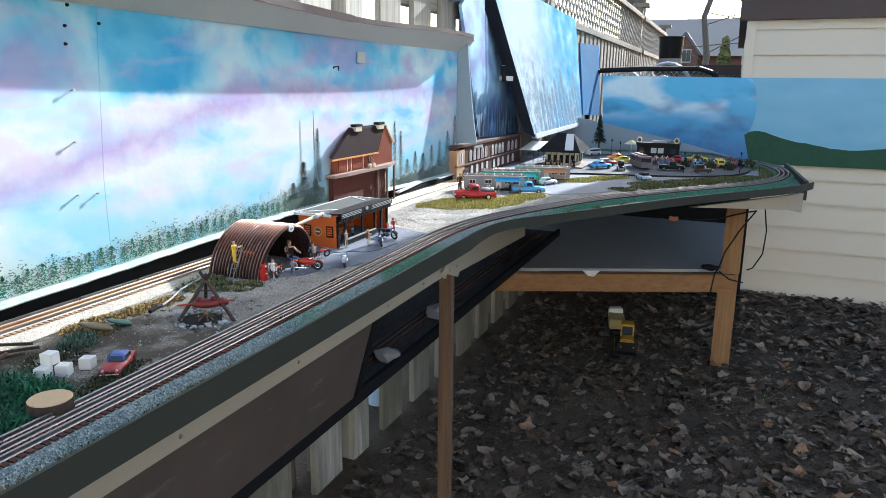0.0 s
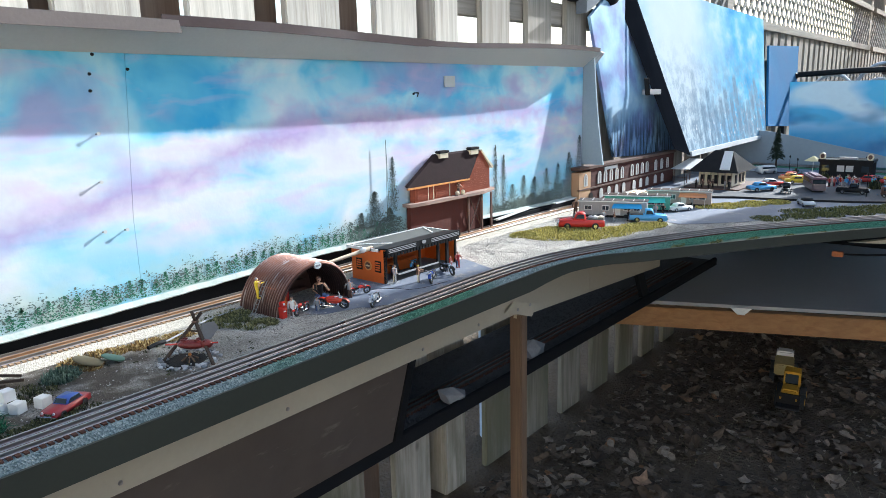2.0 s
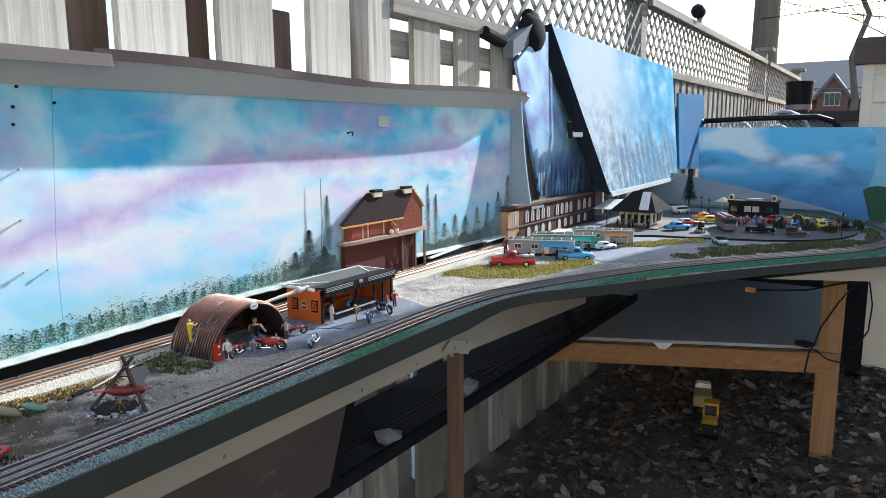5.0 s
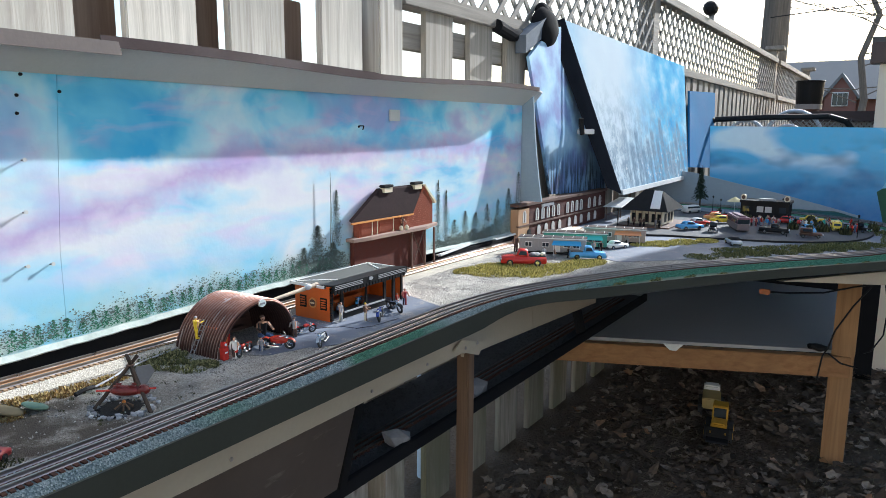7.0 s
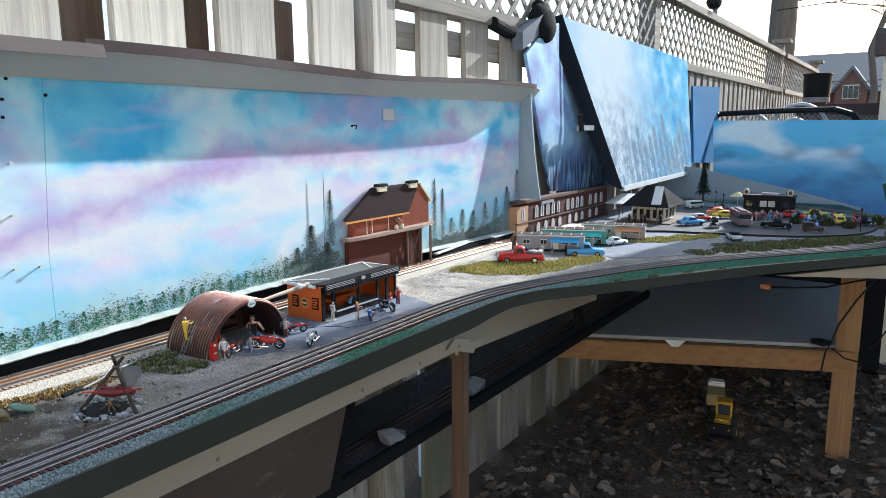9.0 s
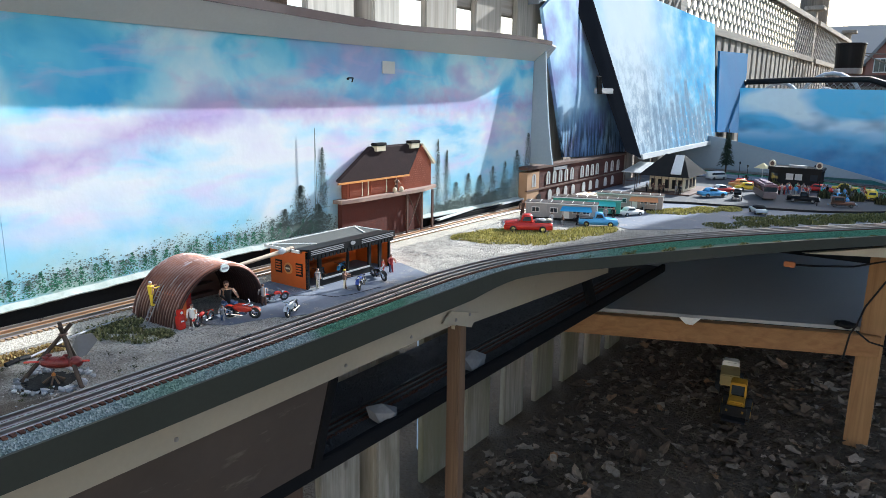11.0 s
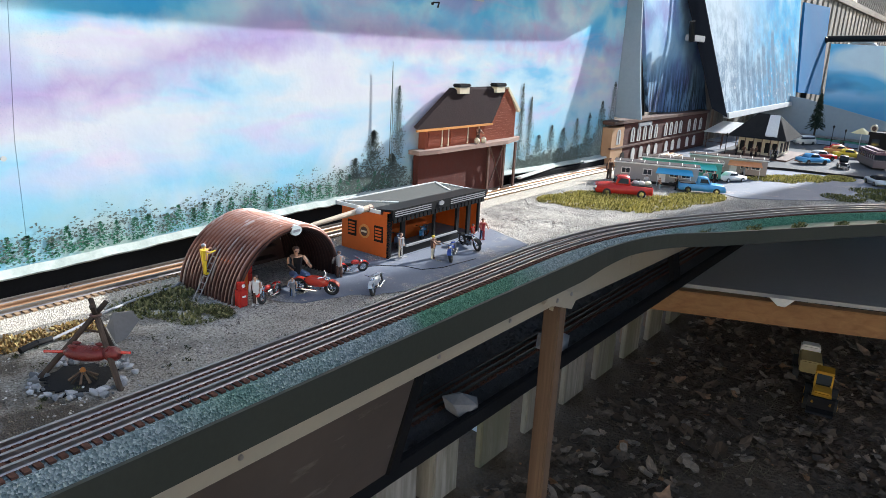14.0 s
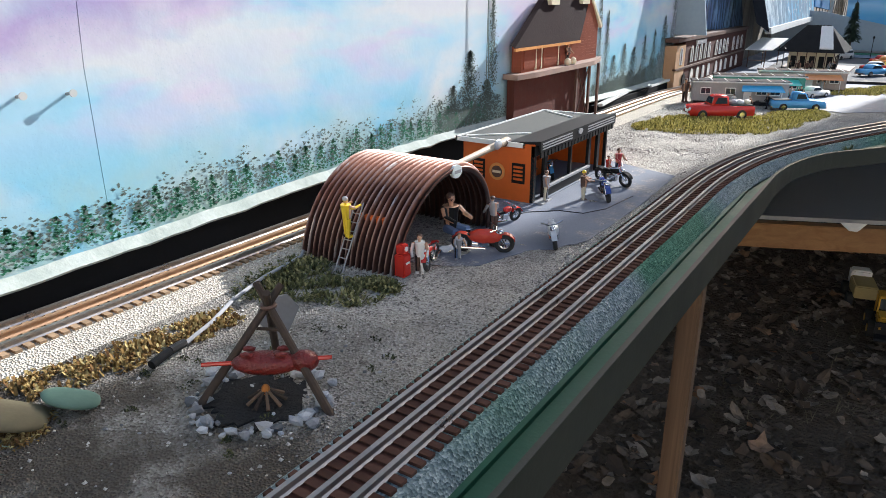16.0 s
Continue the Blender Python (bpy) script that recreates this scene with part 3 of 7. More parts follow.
part("strut", bm, black_m, brace)
brace = thing("brace", "black slanting brace between shelf and deck", "brace", (-0.03, 2.2, 0.5))
bm = bmesh.new()
prism(bm, [(-0.112, 2.46, 0.70), (-0.112, 2.50, 0.70), (-0.112, 2.64, 0.460), (-0.112, 2.59, 0.460)], (0.014, 0, 0))
part("strut", bm, black_m, brace)
stake = thing("stake", "thin brown wooden stake propping the deck's edge", "stake", (-0.03, 1.69, GROUND))
bm = bmesh.new()
box(bm, -0.032, -0.0005, 1.7015, 1.728, GROUND, 0.650, 0.003)
part("shaft", bm, post_wood, stake)
# bench under the far end
bench = thing("bench", "bench of new pine studs with a grey plywood shelf", "bench", (0.2, 3.1, GROUND))
BEAM = math.degrees(math.atan2(0.38, 0.905))
bt = pose(-0.24, 2.735, 0, 0, 0, BEAM)
part("beam", box(bmesh.new(), -0.12, 0.985, 0.0, 0.038, 0.300, 0.372, 0.003, bt), pine, bench)
part("leg", box(bmesh.new(), 0.602, 0.674, 3.135, 3.173, GROUND, 0.372, 0.003), pine_v, bench)
part("block", box(bmesh.new(), 0.606, 0.676, 3.115, 3.153, 0.373, 0.655, 0.003), pine_v, bench)
bm = bmesh.new()
prism(bm, [(-0.34, 2.735, 0.373), (0.640, 3.150, 0.373), (0.640, 4.2, 0.373), (-0.34, 4.2, 0.373)], (0, 0, 0.012))
part("shelf", bm, grey_ply, bench, "grey painted plywood shelf")
# added black sheet that stops sun leaking in under the far end
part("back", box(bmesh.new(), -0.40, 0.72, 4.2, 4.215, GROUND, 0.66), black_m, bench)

# ---- tall mural board behind the track ----
BX = -0.337
board = thing("mural_board", "tall board painted as a blue, white and purple sky, whitened where sunlit", "mural board", (BX, 1.5, 0.79), kind="structure")
def mural_foot(y):
    return 0.782 + 0.016 * math.exp(-((y - 1.55) / 0.5) ** 2)
def wavy_board(y0, y1, z0, z1):
    bm = bmesh.new()
    rows_ = []
    for s in (0, 1):
        for k in range(41):
            y = y0 + (y1 - y0) * k / 40
            lean_ = 0.018 * (1 - abs(y - 1.022) / 1.6)
            x = BX - 0.008 * s + 0.004 * math.sin(y * 3.1)
            zb = mural_foot(y) + 0.003 * noise.noise((y * 14, 0, 0))
            rows_.append((bm.verts.new((x, y, zb)), bm.verts.new((x, y, 0.94)), bm.verts.new((x, y + lean_, z1))))
    for k in range(40):
        for o in (0, 41):
            a, b = rows_[o + k], rows_[o + k + 1]
            bm.faces.new((a[0], b[0], b[1], a[1])), bm.faces.new((a[1], b[1], b[2], a[2]))
        a, b, c, d = rows_[k], rows_[k + 1], rows_[41 + k], rows_[42 + k]
        bm.faces.new((a[0], b[0], d[0], c[0])), bm.faces.new((a[2], b[2], d[2], c[2]))
    for k in (0, 40):
        a, c = rows_[k], rows_[41 + k]
        bm.faces.new((a[0], a[1], c[1], c[0])), bm.faces.new((a[1], a[2], c[2], c[1]))
    return bm
part("panel", wavy_board(1.0219, 2.588, 0.787, 1.21), mural, board)
part("panel", wavy_board(0.0, 1.0213, 0.786, 1.212), mural, board)
# flashing over the board
bm = bmesh.new()
prev = None
for k in range(81):
    y = 0.0 + 2.665 * k / 80
    w_ = 0.006 * math.sin(y * 2.3 + 1) + 0.004 * math.sin(y * 6.1)
    xf = -0.275 + w_ * 0.5 - 0.3 * max(0, y - 2.59)
    pts = [(BX + 0.001, y, 1.208), (xf, y, 1.252 + w_), (xf, y, 1.256 + w_), (BX - 0.04, y, 1.262)]
    cur = [bm.verts.new(p) for p in pts]
    if prev:
        for i in range(4):
            bm.faces.new((prev[i], cur[i], cur[(i + 1) % 4], prev[(i + 1) % 4]))
    else:
        bm.faces.new(cur)
    prev = cur
bm.faces.new(prev[::-1])
part("flashing", bm, white_trim, board, "off-white sheet flashing with a drooping edge")
bm = bmesh.new()
prev = None
for k in range(61):
    y = 1.075 + 1.51 * k / 60
    w_ = 0.006 * math.sin(y * 2.3 + 1) + 0.004 * math.sin(y * 6.1)
    t_ = 0.012 if y < 1.75 else 0.006
    pts = [(-0.2745 + w_ * 0.5, y, 1.2535 + w_ - t_ * 0.3), (-0.2715 + w_ * 0.5, y, 1.2535 + w_ - t_ * 0.3), (-0.2715 + w_ * 0.5, y, 1.262 + w_ + t_ * 0.4), (-0.2745 + w_ * 0.5, y, 1.262 + w_ + t_ * 0.4)]
    cur = [bm.verts.new(p) for p in pts]
    if prev:
        for i in range(4):
            bm.faces.new((prev[i], cur[i], cur[(i + 1) % 4], prev[(i + 1) % 4]))
    else:
        bm.faces.new(cur)
    prev = cur
bm.faces.new(prev[::-1])
part("edge_trim", bm, umber_m, board, "brown metal edge of the flashing")
bm = bmesh.new()
prism(bm, [(-0.267, 0.0, 1.262), (-0.267, 1.10, 1.258), (-0.267, 1.105, 1.238), (-0.267, 0.6, 1.236), (-0.267, 0.0, 1.236)], (-0.003, 0, 0))
part("edge_trim", bm, rough_mat("tan_trim", (0.13, 0.108, 0.10), (0.22, 0.185, 0.17), 6, 150, 0.6), board)
# black strip behind the track, put in for the shaded gap under the mural
bm = box(bmesh.new(), BX - 0.02, BX - 0.011, 0.0, 2.6, TOP - 0.004, 0.83)
structure("gap_strip", bm, black_m, "black strip standing in for the dark gap under the mural board")

# ---- leaning painted boards ----
lean = thing("leaning_board", "tall leaning board painted with pale falls over a city", "painted board", (-0.3, 3.9, 0.88))
Q = [(-0.235, 3.335, 0.872), (-0.235, 4.43, 0.885), (-0.362, 4.70, 1.50), (-0.362, 2.972, 1.538)]
bm = bmesh.new()
prism(bm, Q, (-0.012, 0, -0.004))
part("panel", bm, falls, lean)
# side coloured near black, its shadow put into the material
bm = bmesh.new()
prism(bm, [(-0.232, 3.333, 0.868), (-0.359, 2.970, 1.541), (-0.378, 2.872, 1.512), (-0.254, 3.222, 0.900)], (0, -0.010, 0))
part("side_board", bm, rough_mat("shade_black", (0.008, 0.009, 0.012), (0.022, 0.025, 0.032), 12, 200, 1.0, spec=0.0), lean, "side of the leaning board, blackened for its shadow")
bm = bmesh.new()
prism(bm, [(-0.225, 3.335, 0.862), (-0.225, 4.43, 0.875), (-0.228, 4.43, 0.893), (-0.229, 3.335, 0.882)], (-0.02, 0, 0))
part("bottom_batten", bm, rough_mat("worn_white_batten", (0.3, 0.32, 0.33), (0.6, 0.62, 0.62), 18, 150, 0.7), lean)
b2 = thing("dusk_board", "blue and purple painted board with dark pine silhouettes", "painted board", (-0.34, 2.9, 0.88))
bm = bmesh.new()
prism(bm, [(-0.335, 2.845, 0.895), (-0.335, 3.43, 0.868), (-0.345, 3.30, 1.1), (-0.36, 2.95, 1.51), (-0.36, 2.86, 1.49), (-0.345, 2.655, 1.375), (-0.338, 2.70, 1.24)], (-0.012, 0, 0))
part("panel", bm, dusk, b2)
wing = [(BX - 0.004, 1.245), (-0.295, 1.247), (-0.290, 1.18), (-0.284, 1.11), (-0.275, 1.03), (-0.264, 0.95), (-0.254, 0.892), (BX - 0.004, 0.892)]
part("wing", prism(bmesh.new(), [(x, 2.590, z) for x, z in wing], (0, 0.007, 0)), rough_mat("pale_blue_grey_paint", (0.20, 0.27, 0.33), (0.34, 0.42, 0.48), 9, 120, 0.6), b2, "blue-grey wing flaring out from the mural's end")
bm = bmesh.new()
prism(bm, [(-0.345, 2.63, 1.385), (-0.33, 2.60, 1.44), (-0.34, 2.80, 1.53), (-0.355, 2.82, 1.47)], (-0.04, 0, 0))
part("arm", bm, rough_mat("grey_blue_worn_wood", (0.07, 0.085, 0.11), (0.20, 0.23, 0.27), 22, 150, 0.8), b2)
ext = thing("blue_side_board", "narrow bright blue painted side board", "painted board", (-0.25, 4.70, 0.92))
bm = bmesh.new()
prism(bm, [(-0.345, 4.79, 1.364), (-0.335, 5.41, 1.382), (-0.240, 5.06, 0.905), (-0.245, 4.50, 0.930)], (-0.012, 0, 0))
part("panel", bm, rough_mat("bright_blue_paint", (0.012, 0.085, 0.22), (0.03, 0.17, 0.34), 7, 90, 0.9, spec=0.05), ext)

# ---- sky boards at the far end ----
skyb = thing("sky_board", "long blue board painted with grey-white clouds", "painted board", (0.3, 4.33, 0.7), kind="structure")
bm = bmesh.new()
prof = [(-0.112, 1.156), (0.62, 1.150)]
for k in range(9):
    a = radians(90 - 22.5 * k)
    prof.append((0.66 + 0.045 * math.cos(a), 1.0 + 0.148 * math.sin(a)))
prof += [(0.70, 0.70), (-0.085, 0.66)]
prism(bm, [(x, 4.325 - 0.05 * max(0, x - 0.55), z) for x, z in prof], (0, 0.012, 0))
part("panel", bm, sky_paint, skyb)
bm = bmesh.new()
box(bm, 0.60, 2.2, 4.327, 4.339, 0.70, 1.150)
part("panel", bm, pale_sky, skyb)
hill_m = rough_mat("dark_green_hill_paint", (0.015, 0.05, 0.03), (0.05, 0.13, 0.08), 30, 90, 0.7)
bm = bmesh.new()
hp = [(0.60 + 1.6 * k / 40, 0.79 + 0.075 * math.exp(-((0.60 + 1.6 * k / 40 - 0.70) / 0.13) ** 2) + 0.03 * math.sin(2.2 * k / 10) ** 2 + 0.006 * noise.noise((k * 1.3, 0, 0))) for k in range(41)]
prism(bm, [(x, 4.323, z) for x, z in hp] + [(2.2, 4.323, 0.70), (0.60, 4.323, 0.70)], (0, 0.003, 0))
part("painted_hills", bm, hill_m, skyb)
mound_m = rough_mat("pale_grey_blue_hill_paint", (0.22, 0.27, 0.32), (0.36, 0.41, 0.45), 6, 90, 0.7)
bm = bmesh.new()
prism(bm, [(-0.45, 4.318, 0.935), (-0.178, 4.318, 0.912), (0.057, 4.318, 0.861), (0.278, 4.318, 0.815), (0.487, 4.318, 0.764), (0.60, 4.318, 0.735), (0.6, 4.318, 0.70), (-0.45, 4.318, 0.70)], (0, 0.005, 0))
part("painted_mound", bm, mound_m, skyb)

# ---- tracks ----
FRONT = [(0.0, 0.30), (0.0, 0.9), (0.0, 1.4), (0.004, 1.68), (0.045, 1.89), (0.155, 2.15), (0.27, 2.36), (0.46, 2.62), (0.68, 2.90), (0.785, 3.15), (0.80, 3.42), (0.72, 3.70), (0.55, 3.86), (0.25, 4.02), (-0.2, 4.12)]
BACK = [(-0.300, 0.30), (-0.300, 0.9), (-0.300, 1.4), (-0.300, 2.0), (-0.292, 2.4), (-0.27, 2.62), (-0.27, 2.95)]
RZ = 0.763  # top of the roadbed
LOWER = [(-0.178, 0.30), (-0.178, 3.2)]

web_m = rough_mat("dark_brown_ballast", (0.06, 0.026, 0.019), (0.17, 0.078, 0.056), 60, 500, 0.95, bump=0.6, spec=0.02)

# lit copies of tie and ballast: the back track's sunlight put into colour
tan_tie = rough_mat("tan_sunlit_tie", (0.22, 0.14, 0.085), (0.42, 0.29, 0.18), 40, 300, 0.8, vary=0.25)
lit_web = rough_mat("sunlit_ballast_between_ties", (0.34, 0.25, 0.17), (0.58, 0.46, 0.33), 60, 500, 0.9, bump=0.6)

def track(name, pts, z, label, near, centre, tie=tie_m, web=web_m):
    """Three rails on plastic ties."""
    tr = thing(name, label, "model track", (pts[0][0], pts[0][1], z))
    line = smooth_line(pts, 0.012)
    for off, mt in ((-0.0168, rail_m), (0.0, centre), (0.0168, rail_m)):
        prof = [(off - 0.0019, z + 0.0022), (off + 0.0019, z + 0.0022), (off + 0.0007, z + 0.0034), (off + 0.0007, z + 0.0058), (off + 0.0015, z + 0.0064), (off + 0.0015, z + 0.0076), (off - 0.0015, z + 0.0076), (off - 0.0015, z + 0.0064), (off - 0.0007, z + 0.0058), (off - 0.0007, z + 0.0034)]
        part("rail", sweep(bmesh.new(), line, prof), mt, tr)
    part("tie_web", sweep(bmesh.new(), line, [(-0.0165, z - 0.001), (0.0165, z - 0.001), (0.0165, z + 0.0009), (-0.0165, z + 0.0009)]), web, tr)
    me, rest, count = None, bmesh.new(), 0
    for p, h in smooth_line(pts, 0.0084):
        m = Matrix.Translation((p.x, p.y, z)) @ pose(0, 0, 0, 0, 0, math.degrees(h))
        if near[0] <= p.y <= near[1] and count < 290:
            if me is None:
                bm = box(bmesh.new(), -0.0024, 0.0024, -0.0262, 0.0262, -0.001, 0.0024)
                me = bpy.data.meshes.new("tie")
                bm.to_mesh(me), bm.free()
                me.materials.append(tie)
            o = shared("tie", me, tr, m)
            o.matrix_parent_inverse = tr.matrix_basis.inverted()
            count += 1
        else:
            box(rest, -0.0024, 0.0024, -0.0262, 0.0262, -0.001, 0.0024, 0, m)
    if len(rest.verts):
        tagged(part("far_tie_bed", rest, tie, tr), kind="stuff")
    return tr

track("front_track", FRONT, RZ, "three-rail model track with brown ties and steel rails", (0.72, 3.0), rail_m)
track("back_track", BACK, RZ, "sunlit three-rail model track on pale ballast", (0.6, 2.6), rust_m, tan_tie, lit_web)
# darker copy of the rail steel, coloured for the shade under the deck
shaded_rail = rough_mat("shaded_rail", (0.03, 0.03, 0.03), (0.09, 0.085, 0.08), 20, 200, 0.5, 0.6)
keep, rail_m = rail_m, shaded_rail
track("lower_track", LOWER, 0.447, "dark model track on the shaded lower shelf", (9, 10), shaded_rail)
rail_m = keep
# roadbeds
bm = sweep(bmesh.new(), smooth_line(FRONT, 0.02), [(-0.030, 0.7515), (0.031, 0.7515), (0.042, 0.750), (0.0305, RZ + 0.0004), (-0.027, RZ + 0.0004), (-0.036, 0.7562)])
structure("front_roadbed", bm, teal, "teal-grey gritty roadbed with a sloping shoulder")
bm = sweep(bmesh.new(), smooth_line(BACK, 0.02), [(-0.030, 0.7515), (0.050, 0.7515), (0.052, 0.757), (0.030, RZ + 0.0004), (-0.028, RZ + 0.0004), (-0.034, 0.756)])
structure("back_roadbed", bm, ballast, "pale sandy ballast bed")
# gravel between the tracks
bm = bmesh.new()
rows_ = []
for j in range(180):
    y = 0.30 + 2.354 * j / 179
    right = min(p.x for p, h in edge if abs(p.y - y) < 0.03) if y < 1.7 else 0.0
    for p, h in smooth_line(FRONT, 0.02):
        if abs(p.y - y) < 0.012:
            right = p.x - 0.03
    r = []
    for i in range(31):
        x = -0.36 + (right + 0.36) * i / 30
        zz = TOP + 0.0016 + 0.0018 * noise.noise((x * 22, y * 22, 1)) + 0.0012 * noise.noise((x * 70, y * 70, 4))
        r.append(bm.verts.new((x, y, zz)))
    rows_.append(r)
for a, b in zip(rows_, rows_[1:]):
    for i in range(30):
        bm.faces.new((a[i], a[i + 1], b[i + 1], b[i]))
structure("gravel_ground", bm, gravel, "pale uneven gravel scenery between the tracks", True)
bm = bmesh.new()
far_out = [(p.x - 0.03, p.y, TOP - 0.001) for p, h in smooth_line(FRONT, 0.05) if p.y > 2.6] 
prism(bm, [(-0.36, 2.655, TOP - 0.001)] + [(x, y, z) for x, y, z in far_out if y > 2.655] + [(-0.36, 4.2, TOP - 0.001)], (0, 0, 0.0022))
structure("town_ground", bm, pavement, "blue-grey tarmac of the model town")

# ---- small materials ----
G0 = TOP + 0.002  # the scenery's surface
orange_m = plain_mat("orange_paint", (0.62, 0.12, 0.015), 0.5)
blackp = plain_mat("black_plastic", (0.012, 0.012, 0.013), 0.5, 0.0, 0.15)
white_p = plain_mat("white_paint", (0.72, 0.71, 0.68), 0.5)
red_p = plain_mat("red_gloss", (0.52, 0.035, 0.025), 0.25)
dark_red = plain_mat("dark_red_paint", (0.30, 0.025, 0.03), 0.35)
blue_p = plain_mat("sky_blue_gloss", (0.10, 0.36, 0.66), 0.25)
green_p = plain_mat("sea_green_paint", (0.04, 0.38, 0.30), 0.4)
yellow_p = plain_mat("yellow_paint", (0.72, 0.50, 0.03), 0.4)
amber_p = plain_mat("amber_orange_paint", (0.66, 0.28, 0.08), 0.45)
chrome = plain_mat("chrome", (0.62, 0.62, 0.63), 0.15, 1.0)
rubber = plain_mat("rubber", (0.02, 0.02, 0.02), 0.8)
grey_p = plain_mat("grey_paint", (0.30, 0.30, 0.31), 0.5)
silver_p = plain_mat("silver_paint", (0.52, 0.55, 0.58), 0.3, 0.4)
brown_p = plain_mat("dark_brown_paint", (0.10, 0.05, 0.035), 0.6)
purple_p = plain_mat("plum_paint", (0.12, 0.05, 0.09), 0.4)
cream_p = plain_mat("cream_paint", (0.66, 0.58, 0.42), 0.5)
skin_p = plain_mat("doll_skin", (0.50, 0.28, 0.18), 0.6)
denim_p = plain_mat("doll_denim", (0.08, 0.13, 0.24), 0.7)
twig_m = wood_mat("dark_twig", (0.035, 0.024, 0.018), (0.09, 0.062, 0.045), "z", 0.85)
tar_roof = rough_mat("dark_grey_roof_felt", (0.06, 0.062, 0.058), (0.12, 0.122, 0.115), 12, 260, 0.9)
glass_n = Nodes("tinted_glass", 0.05, 0, 0.6)
glass_m = glass_n.color((0.03, 0.04, 0.05))
barn_m = Nodes("barn_clapboard", 0.7, 0, 0.3)
x_, y_, z_ = barn_m.xyz()
lines = barn_m.math("FRACT", barn_m.math("MULTIPLY", z_, 190))
barn_m.bump(lines, 0.6, 0.002)
barn_m = barn_m.color(barn_m.mix(barn_m.noise(40, 4), (0.22, 0.055, 0.03), (0.36, 0.10, 0.055)))
brick_n = Nodes("brick_print", 0.8, 0, 0.2)
bt = brick_n.t.nodes.new("ShaderNodeTexBrick")
bt.inputs["Scale"].default_value = 60
bt.inputs["Color1"].default_value, bt.inputs["Color2"].default_value, bt.inputs["Mortar"].default_value = (0.12, 0.038, 0.028, 1), (0.075, 0.026, 0.02, 1), (0.11, 0.075, 0.065, 1)
brick_n.t.links.new(brick_n.at((1, 1, 1), (radians(90), 0, radians(90))), bt.inputs["Vector"])
brick_m = brick_n.color(brick_n.mix(brick_n.noise(12, 4), bt.outputs[0], (0.05, 0.022, 0.02)))
lit_brick = rough_mat("sunlit_brick", (0.36, 0.20, 0.11), (0.52, 0.33, 0.20), 30, 200, 0.8)


def tube(bm, pts, r, seg=6):
    for a, b in zip(pts, pts[1:]):
        cyl(bm, a, b, r, r, seg)
    return bm


def place(m, p):
    return m @ Vector(p)


# ---- corrugated hut ----
def hut():
    h = thing("quonset_hut", "rusty corrugated half-round hut, open at the front", "hut", (-0.2, 1.248, G0))
    rust = Nodes("rusty_sheet_painted_shade", 0.42, 0.5, 0.5)
    f = rust.noise(14, 5, 0.65)
    c = rust.ramp(f, [(0.3, (0.06, 0.028, 0.024)), (0.48, (0.15, 0.062, 0.046)), (0.64, (0.32, 0.13, 0.085)), (0.8, (0.24, 0.17, 0.16))])
    # redder towards the top: sunlight put into the rust colour
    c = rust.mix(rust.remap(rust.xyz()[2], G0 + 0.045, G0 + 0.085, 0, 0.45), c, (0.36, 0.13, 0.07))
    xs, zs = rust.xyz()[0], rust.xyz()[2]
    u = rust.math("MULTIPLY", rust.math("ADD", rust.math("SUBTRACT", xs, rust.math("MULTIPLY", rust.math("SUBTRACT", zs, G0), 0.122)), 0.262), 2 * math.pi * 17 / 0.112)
    # near-black valleys: shade between the ribs put into the colour
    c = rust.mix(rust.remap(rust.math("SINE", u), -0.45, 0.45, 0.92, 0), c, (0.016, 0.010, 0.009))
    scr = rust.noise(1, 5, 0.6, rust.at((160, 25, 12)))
    # lower sides darkened in colour, as the shaded part of the arch
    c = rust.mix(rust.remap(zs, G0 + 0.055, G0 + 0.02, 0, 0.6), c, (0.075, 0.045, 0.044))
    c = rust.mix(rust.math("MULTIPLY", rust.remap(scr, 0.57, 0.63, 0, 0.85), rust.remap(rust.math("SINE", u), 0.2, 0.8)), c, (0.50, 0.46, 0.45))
    # paler crests: highlights painted along the ribs
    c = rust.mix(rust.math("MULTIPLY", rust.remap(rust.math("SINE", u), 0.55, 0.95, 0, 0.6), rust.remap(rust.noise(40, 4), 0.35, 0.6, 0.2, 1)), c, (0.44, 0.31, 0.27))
    rust.bump(rust.noise(300, 3), 0.2, 0.0006)
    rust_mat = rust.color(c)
    R, Y, X0, X1 = 0.083, 1.248, -0.262, -0.150
    bm = bmesh.new()
    nx, na = 210, 34
    outer, inner = [], []
    for i in range(nx + 1):
        x = X0 + (X1 - X0) * i / nx
        rip = 0.0034 * math.sin(2 * math.pi * 17 * i / nx)
        ro, ri = [], []
        for k in range(na + 1):
            a = math.pi * k / na
            up = 1.0 if 0.12 < a / math.pi < 0.88 else 1.0
            for rr, dst in ((R + rip, ro), (R + rip - 0.0016, ri)):
                dst.append(bm.verts.new((x + 0.010 * math.sin(a), Y - rr * math.cos(a) * up, G0 - 0.001 + rr * math.sin(a) * 1.02)))
        outer.append(ro), inner.append(ri)
    for i in range(nx):
        for k in range(na):
            bm.faces.new((outer[i][k], outer[i + 1][k], outer[i + 1][k + 1], outer[i][k + 1]))
            bm.faces.new((inner[i][k], inner[i][k + 1], inner[i + 1][k + 1], inner[i + 1][k]))
    for i in (0, nx):
        for k in range(na):
            bm.faces.new((outer[i][k], outer[i][k + 1], inner[i][k + 1], inner[i][k]))
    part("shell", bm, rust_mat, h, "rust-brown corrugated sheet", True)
    bm = bmesh.new()
    pts = [(X0 + 0.004, Y - 0.079 * math.cos(math.pi * k / 20), G0 + 0.079 * math.sin(math.pi * k / 20)) for k in range(21)]
    prism(bm, pts, (0.003, 0, 0))
    part("back_wall", bm, brown_p, h)
